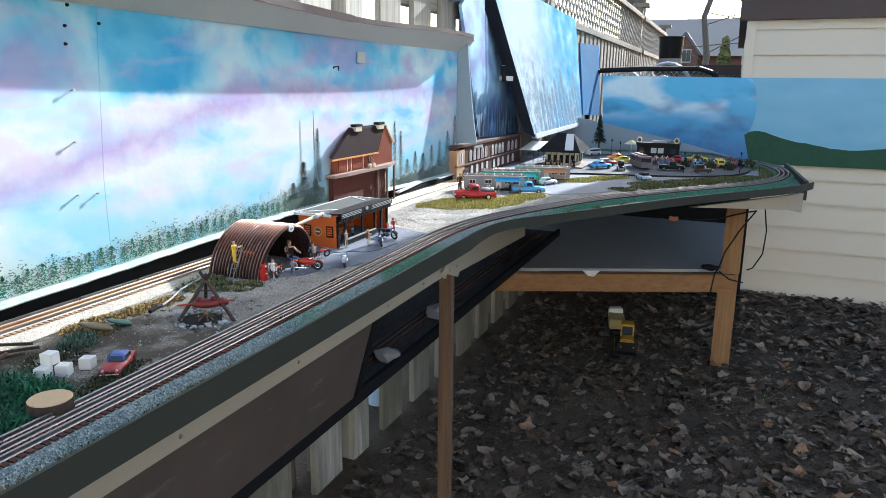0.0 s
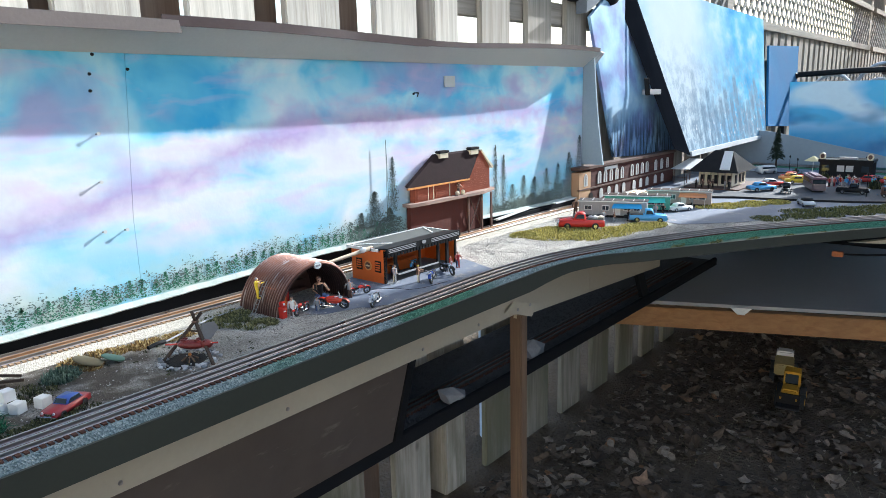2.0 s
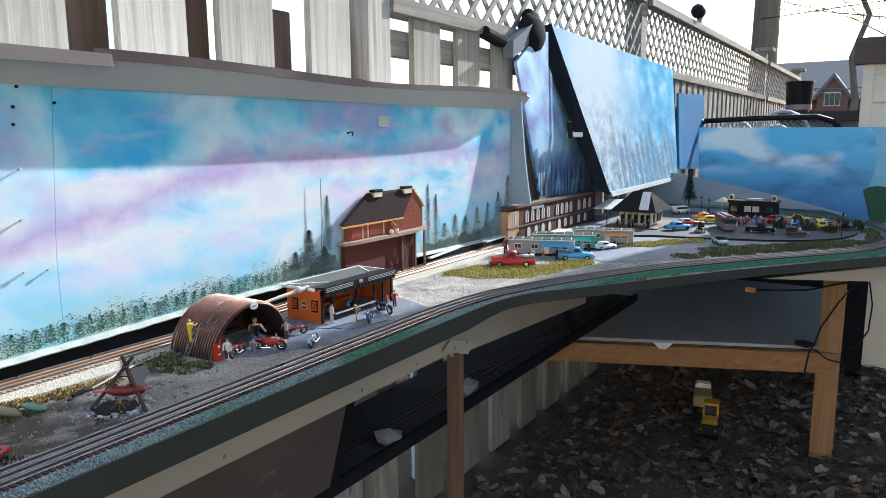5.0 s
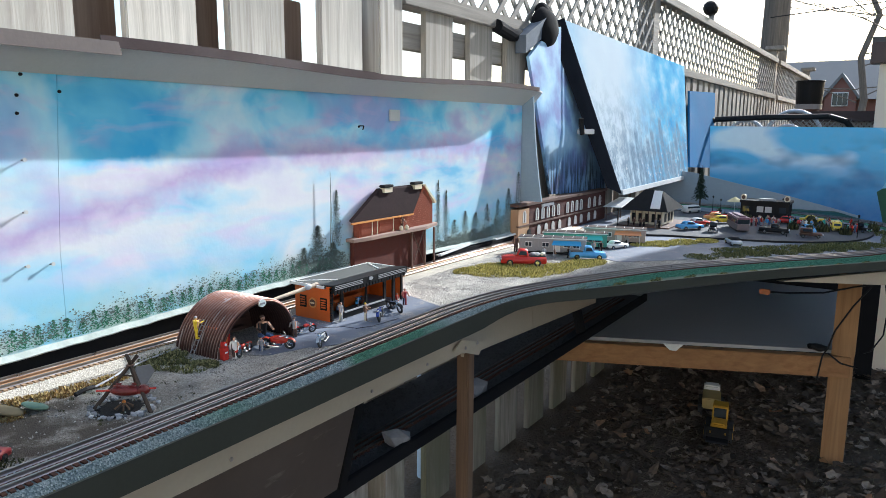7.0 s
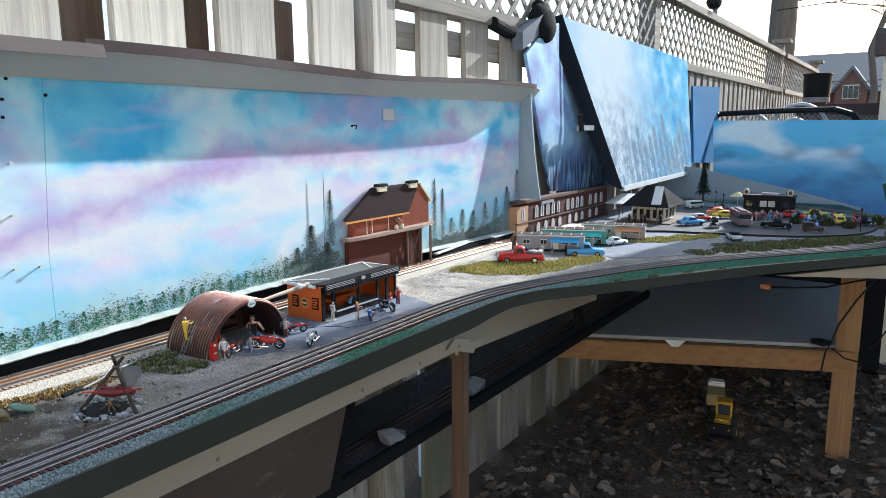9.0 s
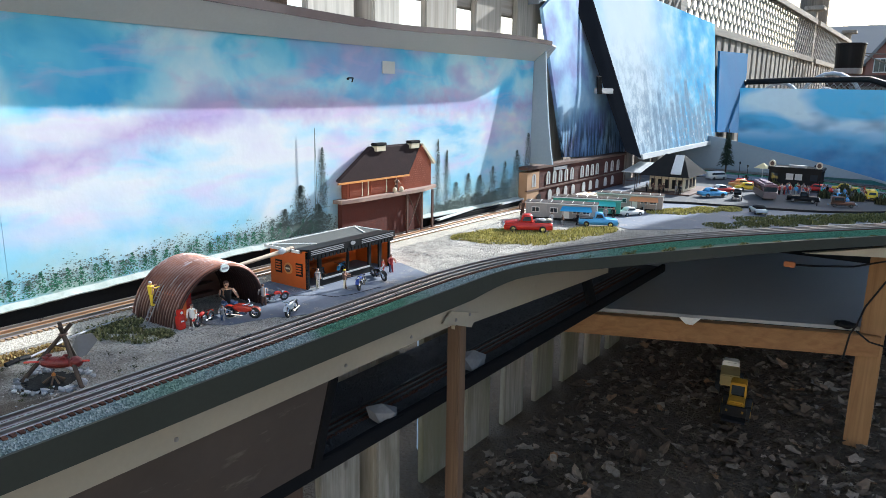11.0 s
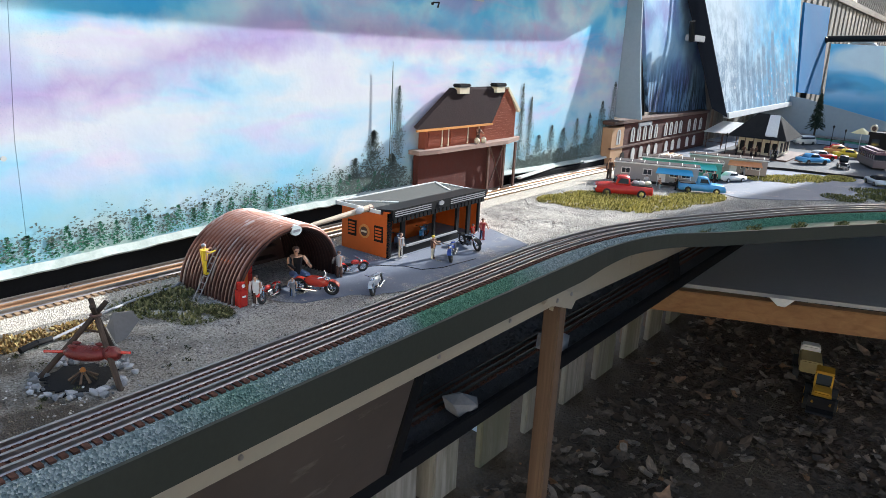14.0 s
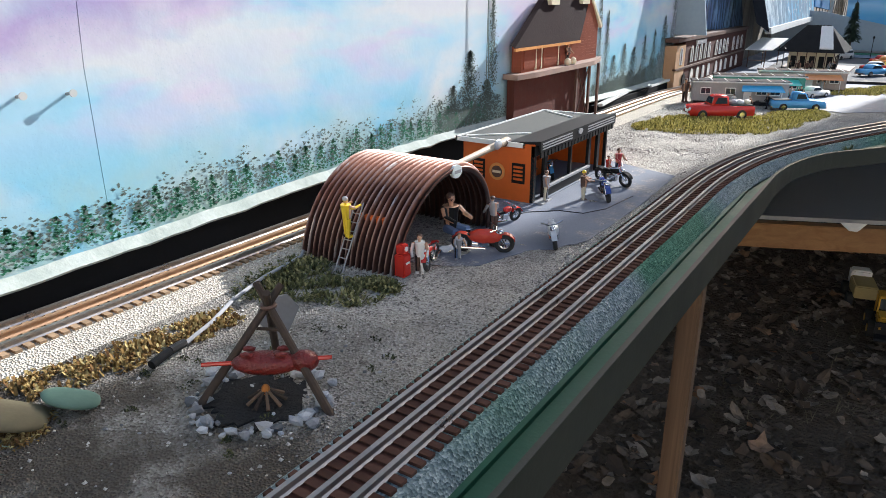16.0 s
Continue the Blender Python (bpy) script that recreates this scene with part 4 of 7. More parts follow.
    for k, (yy, zz) in enumerate(((1.19, 0.0), (1.19, 0.016), (1.19, 0.032))):
        part("shelf", box(bmesh.new(), -0.252, -0.236, 1.222, 1.300, G0 + 0.012 + zz, G0 + 0.0145 + zz), brown_p, h)
    part("shelf_post", box(bmesh.new(), -0.240, -0.237, 1.222, 1.226, G0, G0 + 0.05), brown_p, h)
    part("cabinet", box(bmesh.new(), -0.228, -0.202, 1.202, 1.230, G0, G0 + 0.056, 0.001), red_p, h, "red tool cabinet")
    part("cabinet", box(bmesh.new(), -0.206, -0.170, 1.178, 1.199, G0, G0 + 0.047, 0.001), orange_m, h, "orange tool cabinet")
    for k in range(4):
        part("drawer", box(bmesh.new(), -0.2018, -0.2003, 1.204, 1.228, G0 + 0.004 + k * 0.012, G0 + 0.0145 + k * 0.012), red_p, h)
    bm = bmesh.new()
    cyl(bm, (X1 + 0.007, 1.250, G0 + 0.079), (X1 + 0.010, 1.250, G0 + 0.079), 0.0062, seg=20)
    bmesh.ops.transform(bm, matrix=Matrix.Translation((0, 1.250, 0)) @ Matrix.Diagonal((1, 1.35, 1, 1)) @ Matrix.Translation((0, -1.250, 0)), verts=bm.verts)
    s = part("sign", bm, plain_mat("pale_mint", (0.72, 0.78, 0.75), 0.4), h, "pale oval sign over the opening")
    part("band", box(bmesh.new(), X1 + 0.0102, X1 + 0.0108, 1.245, 1.255, G0 + 0.0775, G0 + 0.0805), grey_p, s)
    return h


hut()

# ---- orange shop ----
def shop():
    X0, X1, Y0, Y1, H = -0.246, -0.150, 1.432, 1.664, 0.068
    s = thing("shop_building", "orange model shop with black front and grey felt roof", "model building", (-0.2, 1.55, G0))
    z0 = G0 + 0.0015
    part("floor", box(bmesh.new(), X0 - 0.004, X1 + 0.004, Y0 - 0.004, Y1 + 0.004, G0 - 0.002, z0), pavement, s)
    bm = bmesh.new()
    prism(bm, [(X1, Y0, z0), (X0, Y0, z0), (X0, Y0, z0 + H - 0.004), (X1 - 0.012, Y0, z0 + H - 0.004), (X1 - 0.012, Y0, z0 + H + 0.004), (X1, Y0, z0 + H + 0.004)], (0, 0.003, 0))
    wall = part("side_wall", bm, orange_m, s, "orange end wall")
    part("back_wall", box(bmesh.new(), X0, X0 + 0.003, Y0 + 0.003, Y1, z0, z0 + H), orange_m, s)
    part("side_wall", box(bmesh.new(), X0 + 0.003, X1, Y1 - 0.003, Y1, z0, z0 + H), orange_m, s)
    for xa in (-0.232, -0.178):
        w_ = part("vent", box(bmesh.new(), xa, xa + 0.017, Y0 - 0.0012, Y0 - 0.0002, z0 + 0.022, z0 + 0.046), blackp, wall, "black louvred vent")
        for k in range(4):
            part("slat", box(bmesh.new(), xa + 0.0025, xa + 0.0145, Y0 - 0.0024, Y0 - 0.0013, z0 + 0.026 + k * 0.0048, z0 + 0.0285 + k * 0.0048), orange_m, w_)
    em = part("emblem", cyl(bmesh.new(), (-0.198, Y0 - 0.0002, z0 + 0.033), (-0.198, Y0 - 0.0014, z0 + 0.033), 0.0105, seg=28), amber_p, wall, "round emblem with plain bars")
    part("emblem_disc", cyl(bmesh.new(), (-0.198, Y0 - 0.0015, z0 + 0.033), (-0.198, Y0 - 0.0019, z0 + 0.033), 0.0072, seg=24), brown_p, em)
    part("emblem_bar", box(bmesh.new(), -0.2035, -0.1925, Y0 - 0.0024, Y0 - 0.0020, z0 + 0.0315, z0 + 0.0345), cream_p, em)
    # roof with pale edge battens
    zr = z0 + H
    roof = part("roof", box(bmesh.new(), X0 - 0.006, X1 - 0.012, Y0 - 0.006, Y1 + 0.004, zr, zr + 0.002), tar_roof, s, "grey felt roof with white battens")
    for a, b in (((X0 - 0.007, Y0 - 0.007), (X1 - 0.012, Y0 - 0.005)), ((X0 - 0.007, Y0 - 0.007), (X0 - 0.005, Y1 + 0.004)), ((X0 - 0.006, Y1 + 0.002), (X1 - 0.012, Y1 + 0.005))):
        part("batten", box(bmesh.new(), a[0], b[0], a[1], b[1], zr - 0.002, zr + 0.0035), white_p, roof)
    for a, b in (((X0 + 0.002, Y0 + 0.004), (-0.185, Y0 + 0.06)), ((X0 + 0.002, Y1 - 0.002), (-0.190, Y1 - 0.035))):
        bm = bmesh.new()
        d = (Vector((*b, 0)) - Vector((*a, 0))).normalized() * 0.0015
        prism(bm, [(a[0] - d.y, a[1] + d.x, zr + 0.0022), (a[0] + d.y, a[1] - d.x, zr + 0.0022), (b[0] + d.y, b[1] - d.x, zr + 0.0022), (b[0] - d.y, b[1] + d.x, zr + 0.0022)], (0, 0, 0.0014))
        part("batten", bm, white_p, roof)
    # black front with canopy
    bm = bmesh.new()
    prism(bm, [(X1 - 0.034, Y0 - 0.002, zr + 0.0025), (X1 + 0.009, Y0 - 0.002, zr + 0.007), (X1 + 0.009, Y0 - 0.002, zr - 0.006), (X1 + 0.007, Y0 - 0.002, zr - 0.006), (X1 + 0.006, Y0 - 0.002, zr + 0.003), (X1 - 0.034, Y0 - 0.002, zr + 0.0005)], (0, Y1 - Y0 + 0.006, 0))
    can = part("canopy", bm, blackp, s, "black canopy with white stripes")
    for k in range(3):
        for a, b in ((Y0 + 0.002, Y0 + 0.085), (Y0 + 0.135, Y1 - 0.002)):
            part("stripe", box(bmesh.new(), X1 + 0.0092, X1 + 0.0098, a, b, zr - 0.0035 + k * 0.0032, zr - 0.0022 + k * 0.0032), grey_p, can)
    bm = cyl(bmesh.new(), (X1 + 0.0092, Y0 + 0.11, zr + 0.002), (X1 + 0.0105, Y0 + 0.11, zr + 0.002), 0.0036, seg=20)
    bmesh.ops.transform(bm, matrix=Matrix.Translation((0, Y0 + 0.11, 0)) @ Matrix.Diagonal((1, 1.8, 1, 1)) @ Matrix.Translation((0, -Y0 - 0.11, 0)), verts=bm.verts)
    part("badge", bm, grey_p, can)
    for k in range(24):
        y = Y0 + 0.004 + k * (Y1 - Y0 - 0.008) / 23
        part("valance_tab", box(bmesh.new(), X1 + 0.0065, X1 + 0.0085, y - 0.0034, y + 0.0034, zr - 0.013, zr - 0.006), blackp, can)
    fr = part("front_wall", box(bmesh.new(), X1 - 0.004, X1, Y0, Y0 + 0.006, z0, zr), blackp, s)
    for a, b, zlo, zhi in ((Y0 + 0.028, Y0 + 0.036, 0, H), (Y0 + 0.036, Y0 + 0.165, 0, 0.014), (Y0 + 0.105, Y0 + 0.109, 0.014, H), (Y0 + 0.165, Y0 + 0.172, 0, H), (Y0 + 0.196, Y0 + 0.204, 0, H), (Y1 - 0.005, Y1, 0, H), (Y0, Y1, H - 0.012, H)):
        part("mullion", box(bmesh.new(), X1 - 0.0035, X1 + 0.0005, a, b, z0 + zlo, z0 + zhi), blackp, s)
    part("counter", box(bmesh.new(), -0.225, -0.205, Y0 + 0.05, Y0 + 0.16, z0, z0 + 0.022, 0.001), orange_m, s)
    part("step", box(bmesh.new(), X1 - 0.003, X1 + 0.012, Y0 + 0.002, Y0 + 0.03, G0 - 0.001, G0 + 0.0025, 0.0005), grey_p, s)
    part("sill", box(bmesh.new(), X1, X1 + 0.004, Y0 + 0.036, Y0 + 0.165, z0 + 0.012, z0 + 0.0145), grey_p, s)
    return s


shop()
# tapered beam with an oval badge, from hut to shop
sb = thing("sign_beam", "cream tapered sign beam resting between hut and shop", "sign", (-0.19, 1.37, G0 + 0.06))
bm = bmesh.new()
cyl(bm, (-0.190, 1.318, G0 + 0.064), (-0.186, 1.432, G0 + 0.073), 0.0030, 0.0046, 12)
part("beam", bm, plain_mat("tan_beam", (0.46, 0.36, 0.26), 0.6), sb)
part("end_cap", cyl(bmesh.new(), (-0.186, 1.424, G0 + 0.0715), (-0.186, 1.4335, G0 + 0.0722), 0.0050, seg=12), brown_p, sb)
bm = ball(bmesh.new(), (-0.183, 1.405, G0 + 0.073), 0.006, 0.3, 1.5, 1.0)
part("badge", bm, silver_p, sb)

# ---- dolls: plain one-piece figures ----
def figurine(at, h=0.036, turn=0, top=white_p, legs=grey_p, hair=brown_p, arm=20, label="small painted doll standing", lean=0.0, sit=False):
    bm = bmesh.new()
    def add(f, idx):
        n0 = len(bm.faces)
        f()
        bm.faces.ensure_lookup_table()
        for fc in bm.faces[n0:]:
            fc.material_index = idx
    u = h
    if sit:
        for s in (-1, 1):
            add(lambda: cyl(bm, (0, s * 0.09 * u, 0.30 * u), (0.26 * u, s * 0.13 * u, 0.30 * u), 0.075 * u, 0.06 * u, 8), 1)
            add(lambda: cyl(bm, (0.26 * u, s * 0.13 * u, 0.30 * u), (0.28 * u, s * 0.13 * u, 0), 0.055 * u, 0.045 * u, 8), 1)
    else:
        for s in (-1, 1):
            add(lambda: cyl(bm, (0.02 * s * u, s * 0.07 * u, 0.02 * u), (0, s * 0.055 * u, 0.48 * u), 0.05 * u, 0.07 * u, 8), 1)
            add(lambda: box(bm, -0.05 * u, 0.10 * u, s * 0.07 * u - 0.04 * u, s * 0.07 * u + 0.04 * u, 0, 0.05 * u), 2)
    b0 = 0.28 * u if sit else 0.44 * u
    add(lambda: cyl(bm, (0, 0, b0), (lean * u, 0, b0 + 0.38 * u), 0.095 * u, 0.135 * u, 10), 0)
    for s in (-1, 1):
        sh = Vector((lean * u, s * 0.15 * u, b0 + 0.35 * u))
        el = sh + Vector((0.12 * u * math.sin(radians(arm)), s * 0.05 * u, -0.18 * u * math.cos(radians(arm))))
        ha = el + Vector((0.20 * u * math.sin(radians(arm * 1.4)), -s * 0.02 * u, -0.18 * u * math.cos(radians(arm * 1.4))))
        add(lambda: cyl(bm, sh, el, 0.05 * u, 0.042 * u, 8), 0)
        add(lambda: cyl(bm, el, ha, 0.040 * u, 0.032 * u, 8), 3)
    add(lambda: cyl(bm, (lean * u, 0, b0 + 0.36 * u), (lean * u, 0, b0 + 0.45 * u), 0.04 * u, 0.04 * u, 8), 3)
    add(lambda: ball(bm, (lean * u * 1.1, 0, b0 + 0.495 * u), 0.072 * u, 1, 0.9, 1.1, 2), 3)
    add(lambda: ball(bm, (lean * u * 1.1 - 0.014 * u, 0, b0 + 0.525 * u), 0.074 * u, 1, 1, 0.85, 2), 4)
    ob = link(bm, "figurine", top, False)
    for m_ in (legs, blackp, skin_p, hair):
        ob.data.materials.append(m_)
    # slots were dealt out above
    ob.matrix_basis = pose(*at, 0, 0, turn)
    return tagged(ob, label, "figurine", "dolls of the model town")


def painter():
    base = pose(-0.197, 1.146, G0, 0, 0, 0)
    lad = thing("ladder", "grey miniature ladder leaning on the hut", "ladder", (-0.194, 1.147, G0))
    a, b = Vector((-0.199, 1.144, G0)), Vector((-0.199, 1.178, G0 + 0.058))
    for dx in (-0.0045, 0.0045):
        part("side_rail", cyl(bmesh.new(), a + Vector((dx, 0, 0)), b + Vector((dx, 0, 0)), 0.0007, seg=6), grey_p, lad)
    for k in range(7):
        p = a + (b - a) * ((k + 0.7) / 8)
        part("rung", cyl(bmesh.new(), p + Vector((-0.0045, 0, 0)), p + Vector((0.0045, 0, 0)), 0.0005, seg=6), grey_p, lad)
    figurine((-0.199, 1.159, G0 + 0.030), 0.037, 75, yellow_p, yellow_p, grey_p, 75, "doll in yellow overalls on a ladder against the hut")


painter()
figurine((-0.138, 1.185, G0), 0.036, -60, white_p, brown_p, brown_p, 10, "doll in white shirt and brown trousers beside the pump")
figurine((-0.155, 1.262, G0), 0.062, -15, blackp, denim_p, brown_p, 55, "large bare-armed doll seated behind the orange motorcycle", 0.0, True)
figurine((-0.128, 1.232, G0), 0.027, -40, grey_p, denim_p, brown_p, 50, "small doll crouching by the red motorcycle", 0.15)
figurine((-0.142, 1.325, G0), 0.036, 150, grey_p, brown_p, brown_p, 30, "doll in grey shirt leaning at the hut's edge", 0.08)
figurine((-0.141, 1.449, G0 + 0.003), 0.036, 20, grey_p, cream_p, brown_p, 12, "doll in grey waistcoat standing in the shop doorway")
figurine((-0.108, 1.484, G0), 0.036, 40, brown_p, cream_p, yellow_p, 60, "doll in pale trousers holding the blue motorcycle")
figurine((-0.118, 1.628, G0), 0.036, -30, dark_red, denim_p, brown_p, 45, "doll in red shirt and jeans at the shop's corner")
figurine((-0.126, 1.612, G0), 0.028, 30, red_p, skin_p, brown_p, 20, "small doll in red beside the shop")
figurine((-0.231, 2.365, G0), 0.052, -40, brown_p, brown_p, brown_p, 8, "large dark brown doll standing by the trailers")
for p, h_, c1, c2 in (((-0.03, 2.50, G0), 0.034, grey_p, denim_p), ((-0.012, 2.515, G0), 0.034, blackp, brown_p), ((0.01, 2.70, G0), 0.034, grey_p, blackp), ((-0.085, 2.33, G0), 0.028, brown_p, grey_p), ((-0.055, 2.36, G0), 0.032, blackp, denim_p), ((-0.118, 2.33, G0), 0.03, silver_p, white_p)):
    figurine(p, h_, 40 * h_ * 1000 % 360, c1, c2, brown_p, 25, "small doll standing among the trailers")

# ---- fuel pump, tyre ----
pump = thing("fuel_pump", "red miniature fuel pump with white dial", "fuel pump", (-0.147, 1.171, G0))
part("body", box(bmesh.new(), -0.1525, -0.1415, 1.1655, 1.1765, G0, G0 + 0.021, 0.001), red_p, pump)
part("head", box(bmesh.new(), -0.1515, -0.1425, 1.167, 1.175, G0 + 0.021, G0 + 0.030, 0.001), red_p, pump)
part("dial", cyl(bmesh.new(), (-0.1426, 1.171, G0 + 0.026), (-0.1418, 1.171, G0 + 0.026), 0.0022, seg=14), white_p, pump)
part("plate", box(bmesh.new(), -0.1414, -0.1410, 1.1685, 1.1735, G0 + 0.012, G0 + 0.014), white_p, pump)


def torus(bm, c, R, r, axis="y", n=22, k=8, m=None):
    rings = []
    for i in range(n):
        a = 2 * math.pi * i / n
        ring = []
        for j in range(k):
            b = 2 * math.pi * j / k
            d = R + r * math.cos(b)
            p = Vector((d * math.cos(a), r * math.sin(b), d * math.sin(a)))
            if axis == "z":
                p = Vector((p.x, p.z, p.y))
            p += Vector(c)
            ring.append(bm.verts.new(m @ p if m else p))
        rings.append(ring)
    for i in range(n):
        for j in range(k):
            bm.faces.new((rings[i][j], rings[(i + 1) % n][j], rings[(i + 1) % n][(j + 1) % k], rings[i][(j + 1) % k]))
    return bm


ty = thing("tyre", "loose black miniature tyre lying on the tarmac", "tyre", (-0.115, 1.285, G0))
part("tread", torus(bmesh.new(), (-0.115, 1.285, G0 + 0.0028), 0.0055, 0.0027, "z"), rubber, ty)

# ---- motorcycles ----
def motorcycle(at, turn, paint, label, size=1.0, faired=False, lean=10):
    m = thing("motorcycle", label, "motorcycle", at, turn, "miniature motorcycles")
    L = 0.017 * size
    base = m.matrix_basis @ pose(0, 0, 0, lean, 0, 0)
    def P(name, bm, mt, parent=None, lab=""):
        bmesh.ops.transform(bm, matrix=base, verts=bm.verts)
        return part(name, bm, mt, parent or m, lab)
    r = 0.0082 * size
    for s in (-1, 1):
        wh = P("wheel", torus(bmesh.new(), (s * L, 0, r), r * 0.78, r * 0.24), rubber)
        bm = torus(bmesh.new(), (s * L, 0, r), r * 0.55, r * 0.07, n=16, k=5)
        for k in range(5):
            a = 2 * math.pi * k / 5
            cyl(bm, (s * L, 0, r), (s * L + r * 0.55 * math.cos(a), 0, r + r * 0.55 * math.sin(a)), r * 0.05, seg=4)
        P("rim", bm, chrome, wh)
        bm = bmesh.new()
        for k in range(9):
            a0, a1 = radians(20 + 14 * k), radians(34 + 14 * k)
            prism(bm, [(s * L + r * 1.12 * math.cos(a0), -r * 0.3, r + r * 1.12 * math.sin(a0)), (s * L + r * 1.12 * math.cos(a1), -r * 0.3, r + r * 1.12 * math.sin(a1)), (s * L + r * 1.05 * math.cos(a1), -r * 0.3, r + r * 1.05 * math.sin(a1)), (s * L + r * 1.05 * math.cos(a0), -r * 0.3, r + r * 1.05 * math.sin(a0))], (0, r * 0.6, 0))
        P("fender", bm, paint)
    P("tank", ball(bmesh.new(), (L * 0.2, 0, r * 2.05), r * 0.62, 1.35, 0.72, 0.72), paint, None, "")
    P("engine", box(bmesh.new(), -L * 0.25, L * 0.3, -r * 0.33, r * 0.33, r * 0.55, r * 1.55, r * 0.12), chrome)
    P("seat", ball(bmesh.new(), (-L * 0.5, 0, r * 1.85), r * 0.55, 1.4, 0.6, 0.4), blackp)
    bm = bmesh.new()
    for s in (-1, 1):
        cyl(bm, (L, s * r * 0.2, r), (L * 0.62, s * r * 0.2, r * 2.4), r * 0.09, seg=6)
    P("fork", bm, chrome)
    bm = bmesh.new()
    tube(bm, [(L * 0.35, -r * 1.15, r * 2.75), (L * 0.6, -r * 0.4, r * 2.6), (L * 0.6, r * 0.4, r * 2.6), (L * 0.35, r * 1.15, r * 2.75)], r * 0.09)
    P("handlebar", bm, chrome)
    P("headlight", ball(bmesh.new(), (L * 0.82, 0, r * 2.2), r * 0.3), chrome)
    bm = bmesh.new()
    for s in (-1, 1):
        cyl(bm, (L * 0.1, s * r * 0.42, r * 0.6), (-L * 1.15, s * r * 0.5, r * 0.75), r * 0.13, r * 0.16, 8)
    P("exhaust", bm, chrome)
    bm = bmesh.new()
    tube(bm, [(L * 0.6, 0, r * 2.3), (0, 0, r * 1.7), (-L * 0.9, 0, r * 1.3)], r * 0.12)
    P("frame", bm, blackp)
    if faired:
        P("fairing", ball(bmesh.new(), (L * 0.1, 0, r * 1.75), r * 1.05, 1.7, 0.62, 0.75), paint)
    return m


motorcycle((-0.118, 1.262, G0), 28, plain_mat("orange_red_gloss", (0.50, 0.045, 0.025), 0.25), "low orange-red chopper in front of the hut", 1.2, True, 8)
motorcycle((-0.140, 1.208, G0), -70, red_p, "red motorcycle with chrome engine beside the pump", 1.0)
motorcycle((-0.145, 1.352, G0), 70, red_p, "small red motorcycle parked by the hut's edge", 0.95)
motorcycle((-0.070, 1.322, G0), -62, silver_p, "silver and white sport motorcycle on the tarmac", 1.1, True)
motorcycle((-0.088, 1.508, G0), -60, plain_mat("deep_blue_gloss", (0.03, 0.06, 0.25), 0.25), "dark blue cruiser with a fat rear tyre", 1.2)
motorcycle((-0.104, 1.575, G0), -20, blackp, "black cruiser with chrome exhaust pipes", 1.2)
motorcycle((-0.185, 1.50, G0 + 0.0015), -60, denim_p, "dark motorcycle on show inside the shop", 1.1)
motorcycle((-0.185, 1.56, G0 + 0.0015), -60, blue_p, "blue motorcycle on show inside the shop", 1.1)

# ---- campfire ----
tri = thing("tripod", "tripod of dark sticks tied at the top over a fire", "tripod", (-0.10, 0.97, G0))
apex = Vector((-0.113, 0.985, G0 + 0.052))
for f in ((-0.127, 0.935), (-0.052, 0.972), (-0.140, 1.012)):
    f = Vector((*f, G0 - 0.002))
    part("stick", cyl(bmesh.new(), f, f + (apex - f) * 1.2, 0.0028, 0.0024, 9), twig_m, tri)
part("lashing", torus(bmesh.new(), tuple(apex - Vector((0, 0, 0.001))), 0.0042, 0.0014, "z", 14, 6), brown_p, tri)
part("crossbar", cyl(bmesh.new(), apex + Vector((-0.006, -0.010, -0.014)), apex + Vector((0.012, -0.002, -0.014)), 0.0012, seg=6), twig_m, tri)
pig = thing("roast_pig", "shiny red roasted pig on a red spit", "roast pig", (-0.10, 0.965, G0 + 0.019))
meat = rough_mat("glazed_red_meat", (0.06, 0.006, 0.005), (0.26, 0.022, 0.015), 110, 500, 0.35, bump=0.8, dist=0.0015, spec=0.5)
d = Vector((0.82, 0.57, 0)).normalized()
c0 = Vector((-0.1, 0.968, G0 + 0.0225))
R3 = Matrix.Translation(c0) @ Vector((1, 0, 0)).rotation_difference(d).to_matrix().to_4x4()
bm = ball(bmesh.new(), (0, 0, 0), 0.0115, 1.9, 0.85, 0.62, 3, R3)
ball(bm, (0.023, 0, 0.001), 0.008, 1.2, 0.9, 0.9, 2, R3)
part("body", bm, meat, pig, "", True)
for sx in (-0.011, 0.010):
    for sy in (-0.004, 0.004):
        part("trotter", ball(bmesh.new(), (sx, sy, 0.0075), 0.003, 1.6, 0.8, 0.7, 1, R3), meat, pig)
part("spit", cyl(bmesh.new(), R3 @ Vector((-0.040, 0, -0.001)), R3 @ Vector((0.040, 0, 0.003)), 0.0014, seg=8), red_p, pig)
pit = thing("fire_pit", "charred pit with kindling and a dull orange flame", "fire pit", (-0.1, 0.965, G0))
bm = bmesh.new()
ctr = (-0.102, 0.960)
pts = [(ctr[0] + (0.031 + 0.018 * noise.noise((k * 0.77, 0, 5))) * math.cos(k * 0.16535), ctr[1] + (0.028 + 0.018 * noise.noise((k * 0.77, 3, 5))) * math.sin(k * 0.16535), G0 - 0.001) for k in range(38)]
prism(bm, pts, (0, 0, 0.0014))
part("ash", bm, rough_mat("charred_ash", (0.008, 0.008, 0.009), (0.045, 0.042, 0.04), 90, 600, 0.95, bump=1.0, dist=0.003), pit)
flame_m = rough_mat("painted_flame", (0.30, 0.08, 0.02), (0.55, 0.24, 0.05), 90, 300, 0.6)
